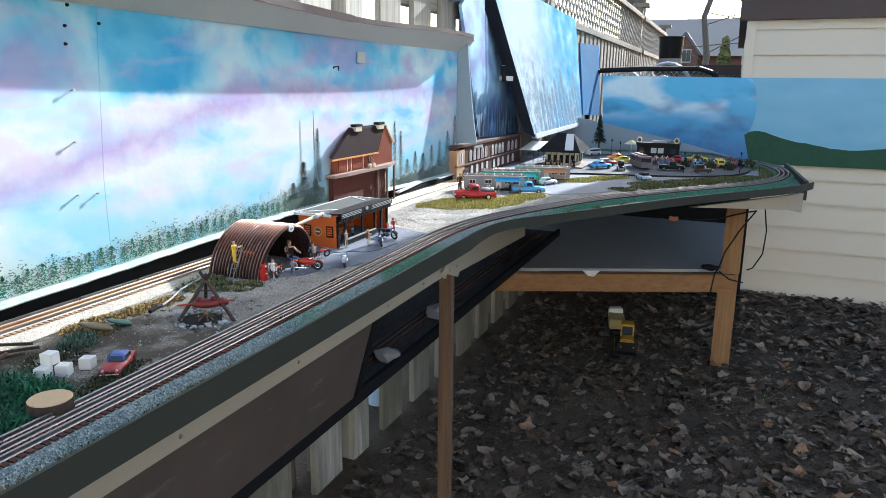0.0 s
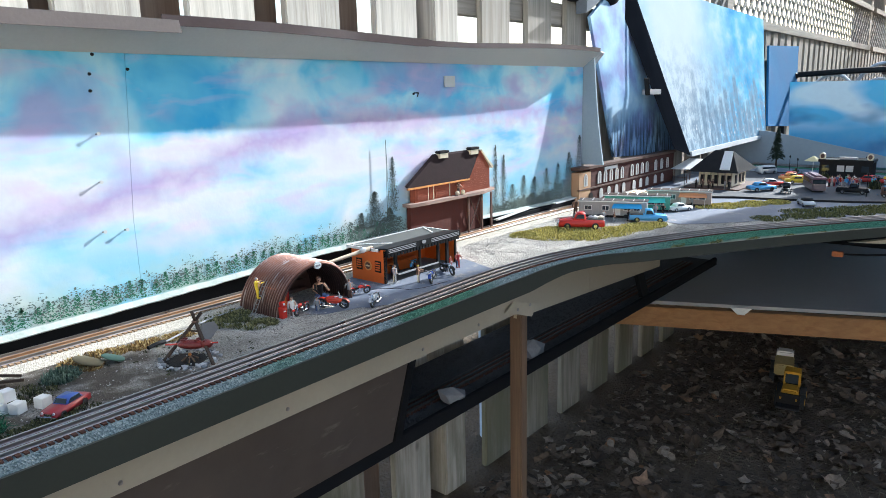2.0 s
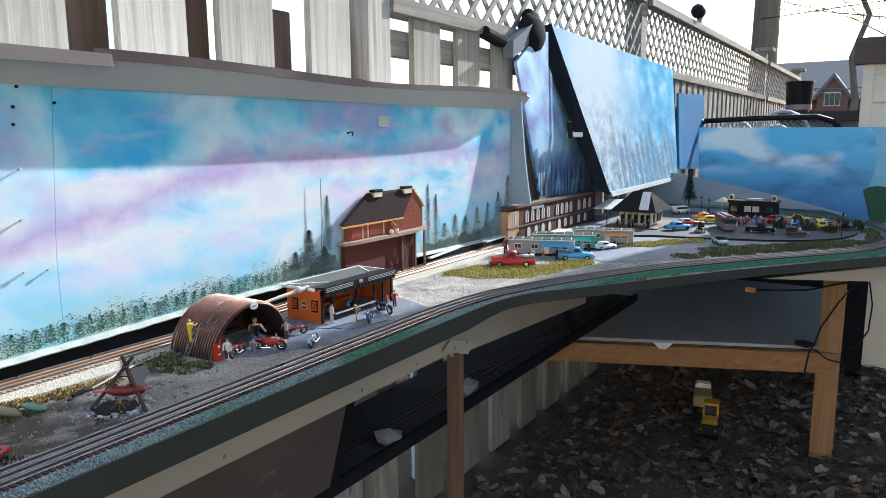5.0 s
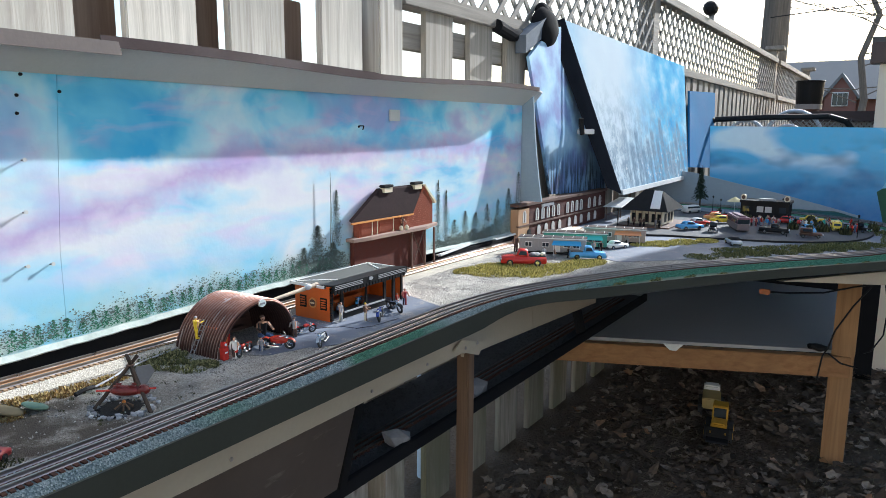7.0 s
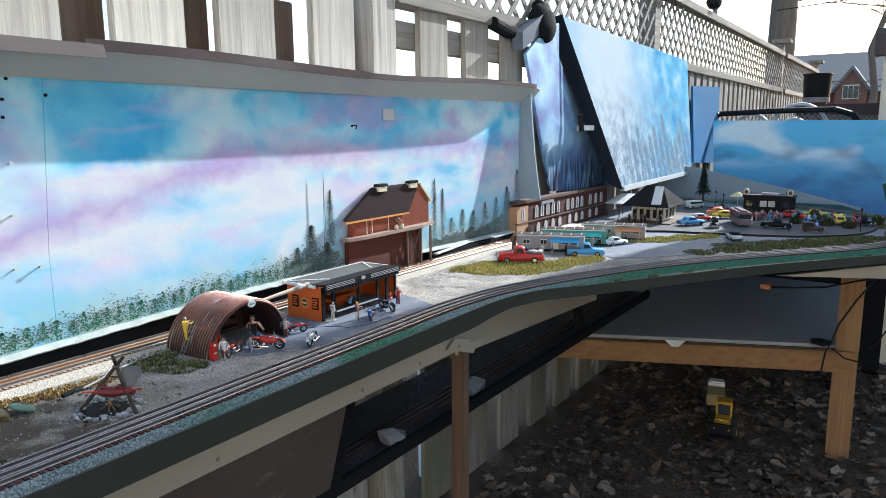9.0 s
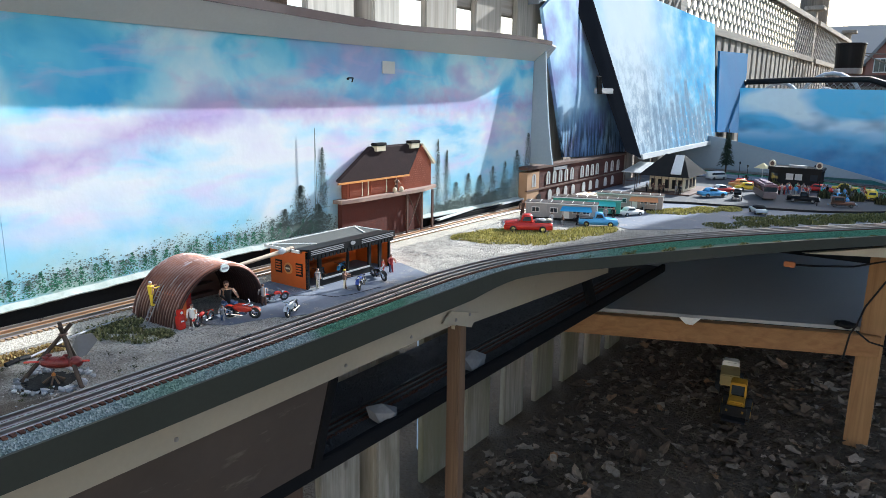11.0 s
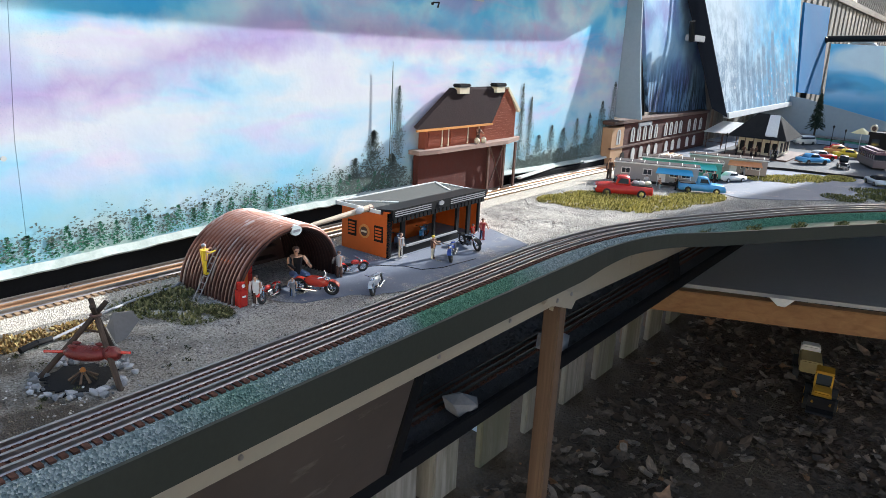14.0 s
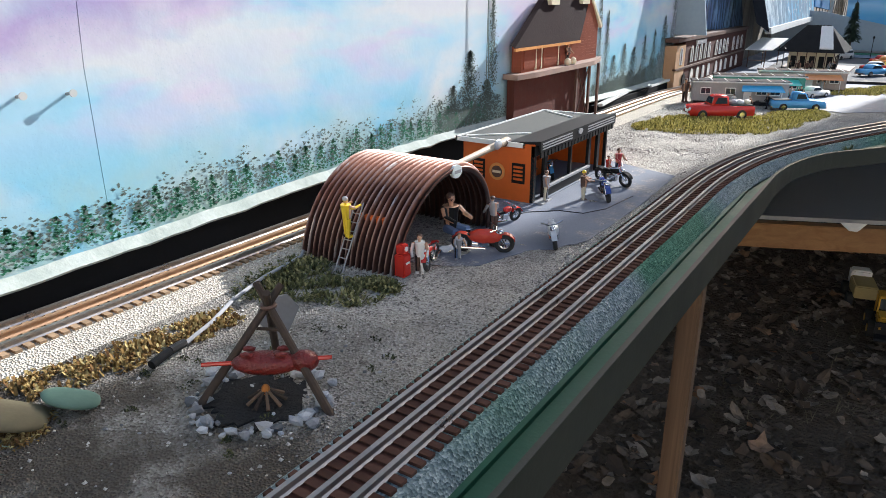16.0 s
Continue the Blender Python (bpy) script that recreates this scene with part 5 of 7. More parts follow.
for k in range(9):
    a = k * 0.7
    cyl_b = cyl(bmesh.new(), (-0.094 + 0.012 * math.cos(a), 0.960 + 0.012 * math.sin(a), G0 + 0.002), (-0.094 + 0.002 * math.cos(a), 0.960 + 0.002 * math.sin(a), G0 + 0.009), 0.0013, 0.0009, 6)
    part("kindling", cyl_b, twig_m if k % 2 else post_wood, pit)
part("flame", ball(bmesh.new(), (-0.094, 0.960, G0 + 0.0095), 0.0030, 0.9, 0.9, 1.3, 2), flame_m, pit)
# ring of stones
stone_m = rough_mat("pale_pebble", (0.20, 0.205, 0.215), (0.62, 0.63, 0.64), 160, 600, 0.85, vary=0.75)
srng = random.Random(11)
stone_meshes = []
for k in range(5):
    bm = ball(bmesh.new(), (0, 0, 0), 1.0, 1, 0.75, 0.7, 1)
    for v in bm.verts:
        v.co *= 1 + 0.45 * noise.noise(v.co * 1.6 + Vector((k * 7, 0, 0)))
    me = bpy.data.meshes.new("stone")
    bm.to_mesh(me), bm.free()
    me.materials.append(stone_m)
    stone_meshes.append(me)
def stone(x, y, r, z=None, group="stones round the fire", label="rounded pale grey pebble beside the fire"):
    ob = new("stone", srng.choice(stone_meshes))
    ob.matrix_basis = pose(x, y, (G0 if z is None else z) + r * 0.45, srng.uniform(-15, 15), srng.uniform(-15, 15), srng.uniform(0, 360)) @ Matrix.Diagonal((r, r, r, 1))
    return tagged(ob, label, "stone", group)
for k in range(95):
    a = srng.uniform(0, 6.283)
    rr = srng.gauss(1.0, 0.10)
    stone(ctr[0] + 0.041 * rr * math.cos(a), ctr[1] + 0.037 * rr * math.sin(a), srng.choice((0.002, 0.0026, 0.0032, 0.004, 0.005)))
for k in range(30):
    stone(srng.uniform(-0.17, -0.045), srng.uniform(0.86, 1.05), srng.uniform(0.0008, 0.0018))

# grey paddle-shaped leaf and wire behind the fire
leafy = thing("paddle", "grey flat paddle-shaped piece stuck upright in gravel", "paddle", (-0.165, 1.035, G0))
bm = bmesh.new()
prism(bm, [(-0.150, 1.020, G0), (-0.146, 1.028, G0 + 0.004), (-0.150, 1.046, G0 + 0.018), (-0.160, 1.045, G0 + 0.026), (-0.172, 1.030, G0 + 0.024), (-0.170, 1.022, G0 + 0.012)], (0.002, -0.001, 0))
part("blade", bm, rough_mat("grey_bark", (0.12, 0.11, 0.10), (0.24, 0.225, 0.21), 60, 300, 0.9), leafy)
wire = thing("wire", "grey wire with a black plug lying on the gravel", "wire", (-0.23, 1.0, G0))
part("lead", tube(bmesh.new(), [(-0.196, 0.978, G0 + 0.003), (-0.205, 1.01, G0 + 0.005), (-0.222, 1.045, G0 + 0.006), (-0.238, 1.09, G0 + 0.005), (-0.25, 1.15, G0 + 0.004), (-0.265, 1.17, G0 + 0.003)], 0.0016, 8), grey_p, wire)
part("plug", tube(bmesh.new(), [(-0.186, 0.945, G0 + 0.005), (-0.190, 0.962, G0 + 0.0065), (-0.196, 0.978, G0 + 0.004)], 0.0032, 8), blackp, wire)
cable = thing("cable", "thin black cable across the tarmac by the shop", "cable", (-0.13, 1.38, G0))
part("lead", tube(bmesh.new(), [(-0.165, 1.345, G0 + 0.001), (-0.14, 1.40, G0 + 0.001), (-0.112, 1.425, G0 + 0.001), (-0.085, 1.43, G0 + 0.001), (-0.07, 1.46, G0 + 0.001), (-0.062, 1.53, G0 + 0.001)], 0.0006, 5), blackp, cable)
# flat painted stones
for (x, y, r, mt, lab) in ((-0.200, 0.862, 0.024, rough_mat("brown_slate", (0.10, 0.08, 0.05), (0.20, 0.17, 0.10), 40, 200, 0.8), "flat brown-green stone lying on the gravel"), (-0.192, 0.893, 0.018, rough_mat("green_slate", (0.06, 0.12, 0.09), (0.14, 0.22, 0.17), 40, 200, 0.7), "flat grey-green stone leaning on another")):
    bm = ball(bmesh.new(), (0, 0, 0), r, 1, 0.85, 0.22, 3)
    for v in bm.verts:
        v.co *= 1 + 0.22 * noise.noise(v.co * 55)
    ob = link(bm, "flat_stone", mt, True)
    ob.matrix_basis = pose(x, y, G0 + r * 0.28, -16, 12, 30)
    tagged(ob, lab, "stone")

# ---- scenery clumps ----
def clumps(name, spots, blades, mats, h, label, category, spread=0.006, wide=0.0012, zoff=0.0):
    """Short tangled blades in patches, one joined mesh."""
    r_ = random.Random(len(name) * 7 + len(spots))
    V, F, M = [], [], []
    for (x, y, rx, ry) in spots:
        for k in range(blades):
            a, q = r_.uniform(0, 6.283), math.sqrt(r_.random())
            px, py = x + rx * q * math.cos(a), y + ry * q * math.sin(a)
            if noise.noise((px * 60, py * 60, 2)) < -0.25:
                continue
            t, ln, up = r_.uniform(0, 6.283), r_.uniform(0.4, 1.0) * spread, r_.uniform(0.25, 1.0) * h * (1.15 - q * 0.6)
            dx, dy = math.cos(t), math.sin(t)
            b = len(V)
            z = G0 - 0.001 + zoff
            V += [(px - dy * wide, py + dx * wide, z), (px + dy * wide, py - dx * wide, z), (px + dx * ln * 0.6 + dy * wide * 0.7, py + dy * ln * 0.6 - dx * wide * 0.7, z + up), (px + dx * ln * 0.6 - dy * wide * 0.7, py + dy * ln * 0.6 + dx * wide * 0.7, z + up), (px + dx * ln, py + dy * ln, z + up * 0.75)]
            F += [(b, b + 1, b + 2, b + 3), (b + 3, b + 2, b + 4)]
    me = bpy.data.meshes.new(name)
    me.from_pydata(V, [], F)
    me.materials.append(mats)
    return tagged(new(name, me), label, category, kind="stuff")


def tuft_mat(name, a, b, c_):
    n = Nodes(name, 0.9, 0, 0.2)
    return n.color(n.ramp(n.island(), [(0, a), (0.55, b), (1, c_)]))


yel = tuft_mat("yellow_green_flock", (0.10, 0.10, 0.03), (0.46, 0.39, 0.10), (0.74, 0.64, 0.24))
olive = tuft_mat("olive_flock", (0.03, 0.04, 0.014), (0.13, 0.135, 0.045), (0.27, 0.25, 0.10))
rusty = tuft_mat("rusty_moss", (0.10, 0.048, 0.018), (0.26, 0.16, 0.055), (0.46, 0.37, 0.16))
deep = tuft_mat("deep_green_plastic_grass", (0.008, 0.04, 0.022), (0.02, 0.10, 0.05), (0.05, 0.19, 0.10))
heath = tuft_mat("dark_olive_flock", (0.02, 0.022, 0.012), (0.06, 0.065, 0.03), (0.13, 0.12, 0.05))
clumps("yellow_flock", [(-0.14, 2.03, 0.08, 0.05), (-0.06, 2.08, 0.07, 0.06), (-0.02, 2.18, 0.06, 0.08), (0.01, 2.28, 0.05, 0.07), (-0.12, 2.14, 0.07, 0.07), (-0.17, 2.09, 0.05, 0.08), (-0.20, 2.02, 0.03, 0.05), (0.04, 2.33, 0.03, 0.05)], 1900, yel, 0.010, "yellow-green flock grass round the pickup trucks", "flock grass")
clumps("yellow_flock_verge", [(0.05, 2.74, 0.04, 0.06), (0.10, 2.78, 0.05, 0.07), (0.15, 2.86, 0.05, 0.07), (0.21, 2.93, 0.04, 0.05)], 1200, yel, 0.010, "yellow flock verge beside the model road", "flock grass")
clumps("olive_flock_verge", [(0.27 + 0.062 * k, 2.60 + 0.076 * k, 0.05, 0.05) for k in range(7)] + [(0.33 + 0.06 * k, 2.77 + 0.065 * k, 0.075, 0.06) for k in range(7)] + [(0.74, 3.30, 0.03, 0.14), (0.72, 3.5, 0.04, 0.1)], 900, olive, 0.009, "olive flock verge inside the curving track", "flock grass")
clumps("edge_flock", [(0.128 + 0.0625 * k, 2.03 + 0.083 * k, 0.012, 0.045) for k in range(12)], 240, olive, 0.006, "olive flock along the outer edge of the track", "flock grass", zoff=-0.002)
clumps("hut_flock", [(-0.22, 1.095, 0.045, 0.035), (-0.175, 1.115, 0.045, 0.03), (-0.24, 1.13, 0.03, 0.035), (-0.15, 1.140, 0.02, 0.014)], 700, tuft_mat("straw_olive_flock", (0.045, 0.048, 0.02), (0.13, 0.13, 0.05), (0.36, 0.32, 0.15)), 0.009, "olive and straw flock grass at the hut's foot", "flock grass", 0.009)
clumps("rusty_moss_strip", [(-0.235, 0.88, 0.018, 0.05), (-0.220, 0.95, 0.02, 0.05), (-0.212, 1.01, 0.02, 0.03), (-0.195, 0.86, 0.02, 0.02)], 700, rusty, 0.008, "rust and yellow moss strip along the back track", "moss", 0.007)
clumps("plastic_grass", [(-0.10, 0.60, 0.07, 0.06), (-0.14, 0.66, 0.05, 0.05), (-0.09, 0.68, 0.04, 0.03), (-0.05, 0.60, 0.03, 0.06), (-0.12, 0.53, 0.09, 0.06)], 500, deep, 0.022, "dark green plastic grass tufts", "plastic grass", 0.03, 0.0011)
clumps("sage_bush", [(-0.180, 0.815, 0.020, 0.024)], 700, tuft_mat("sage", (0.04, 0.07, 0.05), (0.10, 0.15, 0.11), (0.19, 0.25, 0.19)), 0.020, "small sage green bush by the stones", "bush", 0.012, 0.0009)
clumps("low_moss", [(-0.04, 0.70, 0.025, 0.035), (-0.055, 0.76, 0.02, 0.05), (-0.16, 0.76, 0.04, 0.04)], 450, heath, 0.008, "dark moss between stump and track", "moss")
clumps("edge_moss", [(0.047, 0.35 + 0.06 * k, 0.008, 0.04) for k in range(9)], 160, olive, 0.006, "mossy grit in the gutter beside the track", "moss", zoff=-0.004)
clumps("gravel_tufts", [(srng.uniform(-0.20, -0.04), srng.uniform(0.85, 1.15), 0.005, 0.003) for k in range(26)] + [(-0.115, 1.70, 0.02, 0.02), (-0.13, 1.68, 0.01, 0.02)], 26, heath, 0.003, "tiny dark tufts scattered on the gravel", "tufts", 0.004, 0.0007)

# loose grains on the gravel
grng = random.Random(31)
V, F = [], []
for k in range(26000):
    y = grng.uniform(0.55, 2.3)
    x = grng.uniform(-0.265, -0.036)
    if (1.2 < y < 1.72 and x < -0.05) or noise.noise((x * 25, y * 25, 9)) < -0.25 or (y < 1.03 and grng.random() < 0.75):
        continue
    r = grng.choice((0.0006, 0.0009, 0.0012, 0.0016))
    a = grng.uniform(0, 6.28)
    b, z = len(V), TOP + 0.0012
    for q in range(4):
        t = a + q * 1.57 + grng.uniform(-0.4, 0.4)
        V.append((x + r * math.cos(t), y + r * math.sin(t), z))
    V.append((x + r * 0.3 * math.cos(a), y + r * 0.3 * math.sin(a), z + r * grng.uniform(0.6, 1.3)))
    F += [(b + q, b + (q + 1) % 4, b + 4) for q in range(4)]
me = bpy.data.meshes.new("gravel_grains")
me.from_pydata(V, [], F)
n = Nodes("gravel_grain", 0.9, 0, 0.2)
me.materials.append(n.color(n.ramp(n.island(), [(0, (0.10, 0.09, 0.08)), (0.3, (0.32, 0.295, 0.265)), (0.7, (0.52, 0.485, 0.44)), (1, (0.72, 0.69, 0.63))])))
tagged(new("gravel_grains", me), "loose pale grains of gravel between the tracks", "gravel", kind="stuff")

# tarmac apron of hut and shop
bm = bmesh.new()
prism(bm, [(-0.165, 1.20, G0), (-0.125, 1.212, G0), (-0.105, 1.225, G0), (-0.098, 1.25, G0), (-0.088, 1.268, G0), (-0.083, 1.29, G0), (-0.064, 1.305, G0), (-0.058, 1.325, G0), (-0.045, 1.345, G0), (-0.042, 1.50, G0), (-0.048, 1.66, G0), (-0.15, 1.70, G0), (-0.27, 1.69, G0), (-0.27, 1.40, G0), (-0.16, 1.36, G0)], (0, 0, 0.0007))
bmesh.ops.subdivide_edges(bm, edges=list(bm.edges), cuts=4)
for v in bm.verts:
    v.co.x += 0.006 * noise.noise((v.co.x * 90, v.co.y * 90, 3)) if v.co.y < 1.34 else 0.0015 * noise.noise((v.co.y * 60, 1, 3))
structure("apron", bm, pavement, "blue-grey tarmac apron before hut and shop")
bm = bmesh.new()
prism(bm, [(-0.16, 2.40, G0), (0.0, 2.42, G0), (0.09, 2.38, G0), (0.16, 2.44, G0), (0.22, 2.50, G0), (0.33, 2.66, G0), (0.10, 2.66, G0), (-0.30, 2.66, G0)], (0, 0, 0.0007))
structure("road", bm, pavement, "pale blue-grey model road between the verges")

# ---- model vehicles ----
def vehicle(at, turn, paint, label, kind="sedan", L=0.10, accent=None, group="model cars"):
    """Lower body, cabin, glass, wheels, bumpers and lamps."""
    v = thing({"pickup": "pickup_truck", "van": "van", "antique": "antique_car"}.get(kind, "car"), label, "truck" if kind == "pickup" else "car", at, turn, group)
    base = v.matrix_basis.copy()
    W, r = L * 0.19, L * 0.075
    def P(name, bm, mt, parent=None, lab="", sm=False):
        bmesh.ops.transform(bm, matrix=base, verts=bm.verts)
        return part(name, bm, mt, parent or v, lab, sm)
    def side(profile, w, taper=1.0):
        bm = bmesh.new()
        prism(bm, [(x * L, -w, z * L) for x, z in profile], (0, 2 * w, 0))
        if taper != 1.0:
            zt = max(z for x, z in profile) * L
            for q in bm.verts:
                if q.co.z > zt * 0.8:
                    q.co.y *= taper
        bmesh.ops.bevel(bm, geom=list(bm.edges), offset=L * 0.012, segments=2, affect="EDGES", clamp_overlap=True)
        return bm
    if kind == "pickup":
        P("body", side([(-0.5, 0.06), (-0.5, 0.20), (-0.10, 0.21), (0.16, 0.22), (0.46, 0.20), (0.5, 0.15), (0.5, 0.06)], W), paint, None, "", True)
        cab = P("cab", side([(-0.10, 0.2), (-0.08, 0.36), (0.10, 0.36), (0.19, 0.21)], W * 0.92, 0.85), paint, None, "", True)
        P("bed", box(bmesh.new(), -0.48 * L, -0.14 * L, -W * 0.8, W * 0.8, 0.205 * L, 0.222 * L), accent or blackp)
        gl = [(-0.06, 0.245), (-0.05, 0.335), (0.085, 0.335), (0.13, 0.245)]
    elif kind == "van":
        P("body", side([(-0.5, 0.05), (-0.5, 0.40), (0.34, 0.40), (0.46, 0.22), (0.5, 0.18), (0.5, 0.05)], W, 0.95), paint, None, "", True)
        gl = [(-0.44, 0.26), (-0.44, 0.35), (0.33, 0.35), (0.41, 0.26)]
    elif kind == "antique":
        P("body", side([(-0.42, 0.10), (-0.42, 0.20), (0.1, 0.22), (0.44, 0.21), (0.46, 0.10)], W * 0.6), paint, None, "", True)
        P("cab", side([(-0.40, 0.2), (-0.40, 0.42), (0.06, 0.42), (0.08, 0.2)], W * 0.72), paint, None, "", True)
        gl = [(-0.32, 0.28), (-0.32, 0.39), (0.02, 0.39), (0.03, 0.28)]
        for s in (-1, 1):
            P("running_board", box(bmesh.new(), -0.3 * L, 0.3 * L, s * W * 0.7, s * W * 1.05, 0.08 * L, 0.10 * L), blackp)
    else:
        P("body", side([(-0.5, 0.06), (-0.5, 0.19), (-0.2, 0.21), (0.15, 0.21), (0.46, 0.19), (0.5, 0.14), (0.5, 0.06)], W), paint, None, "", True)
        P("cab", side([(-0.30, 0.2), (-0.20, 0.32), (0.06, 0.32), (0.18, 0.2)], W * 0.9, 0.82), accent or paint, None, "", True)
        gl = [(-0.235, 0.225), (-0.185, 0.30), (0.045, 0.30), (0.12, 0.225)]
    wide = {"van": 1.0, "antique": 0.73}.get(kind, 0.86)
    for s in (-1, 1):
        bm = bmesh.new()
        prism(bm, [(x * L, s * W * wide * 0.98, z * L) for x, z in gl], (0, s * 0.012 * L, 0))
        P("side_window", bm, glass_m)
    fx = gl[-1][0]
    bm = bmesh.new()
    prism(bm, [((fx + 0.035) * L, -W * 0.7, gl[-1][1] * L), ((fx + 0.035) * L, W * 0.7, gl[-1][1] * L), ((gl[-2][0] + 0.05) * L, W * 0.62, gl[-2][1] * L), ((gl[-2][0] + 0.05) * L, -W * 0.62, gl[-2][1] * L)], (0.012 * L, 0, 0))
    P("windscreen", bm, glass_m)
    for sx in (-0.30, 0.31):
        for s in (-1, 1):
            wh = P("wheel", cyl(bmesh.new(), (sx * L, s * W * 0.82, r), (sx * L, s * W * 1.04, r), r, seg=16), rubber)
            P("hub", cyl(bmesh.new(), (sx * L, s * W * 1.03, r), (sx * L, s * W * 1.08, r), r * 0.55, seg=12), chrome, wh)
    for sx in (-0.515, 0.515):
        P("bumper", box(bmesh.new(), (sx - 0.012) * L, (sx + 0.012) * L, -W * 0.95, W * 0.95, 0.06 * L, 0.095 * L, 0.004 * L), chrome)
    for s in (-1, 1):
        P("headlight", cyl(bmesh.new(), (0.485 * L, s * W * 0.68, 0.155 * L), (0.512 * L, s * W * 0.68, 0.155 * L), 0.026 * L, seg=12), silver_p)
    P("grille", box(bmesh.new(), 0.497 * L, 0.508 * L, -W * 0.45, W * 0.45, 0.10 * L, 0.15 * L), chrome)
    return v


vehicle((-0.115, 2.185, G0), 212, red_p, "red old pickup truck with junk in its bed", "pickup", 0.125)
for k, (x, y, c_) in enumerate(((-0.078, 2.205, white_p), (-0.088, 2.198, grey_p), (-0.066, 2.214, cream_p))):
    ob = link(ball(bmesh.new(), (0, 0, 0), 0.009, 1.1, 0.8, 0.6, 2), "junk_sack", c_)
    ob.matrix_basis = pose(x - 0.004, y, G0 + 0.031, 0, 0, 40 * k)
    tagged(ob, "pale bundle lying in the red pickup's bed", "bundle")
vehicle((0.0, 2.375, G0), 25, blue_p, "light blue old pickup with a white door", "pickup", 0.105)
vehicle((0.005, 2.605, G0), 60, white_p, "white model car parked by the trailers", "sedan", 0.08)
vehicle((0.302, 2.905, G0), 118, silver_p, "silver-grey roadster on the model road", "sedan", 0.085, blackp)
vehicle((0.095, 3.165, G0 + 0.004), 50, blue_p, "bright blue car in the model town", "sedan", 0.10)
vehicle((0.184, 3.15, G0 + 0.004), -80, blackp, "black antique car with chrome grille", "antique", 0.085)
vehicle((0.118, 3.52, G0 + 0.004), 40, amber_p, "orange car parked in the model town", "sedan", 0.10)
vehicle((0.158, 3.44, G0 + 0.004), 30, yellow_p, "yellow car parked in the model town", "sedan", 0.095)
vehicle((0.095, 3.30, G0 + 0.004), 45, red_p, "red and white car parked by the station", "sedan", 0.095, white_p)
vehicle((0.10, 3.60, G0 + 0.004), 45, red_p, "red hatchback behind the taxis", "sedan", 0.09)
vehicle((0.385, 3.565, G0 + 0.004), -10, red_p, "red car before the dark diner", "sedan", 0.10)
vehicle((0.482, 3.33, G0 + 0.004), -75, blue_p, "blue and dark car facing the kerb", "sedan", 0.095)
vehicle((0.462, 3.66, G0 + 0.004), 10, yellow_p, "yellow car behind the blue car", "sedan", 0.095)
vehicle((0.561, 3.46, G0 + 0.004), -80, yellow_p, "yellow van at the edge of town", "van", 0.085, None)
vehicle((0.378, 3.235, G0 + 0.004), 5, blackp, "black flatbed truck near the kerb", "pickup", 0.10)
vehicle((0.50, 3.20, G0 + 0.004), 15, brown_p, "dark brown antique car near the kerb", "antique", 0.08)
vehicle((0.64, 3.47, G0 + 0.004), -40, blackp, "black antique car at the kerb's end", "antique", 0.08)
vehicle((-0.04, 3.74, G0 + 0.003), 60, white_p, "white van behind the station", "van", 0.09)
vehicle((-0.069, 0.775, G0), -62, dark_red, "dark red six-wheeled toy car with blue roof", "sedan", 0.062, plain_mat("royal_blue", (0.04, 0.09, 0.35), 0.3))

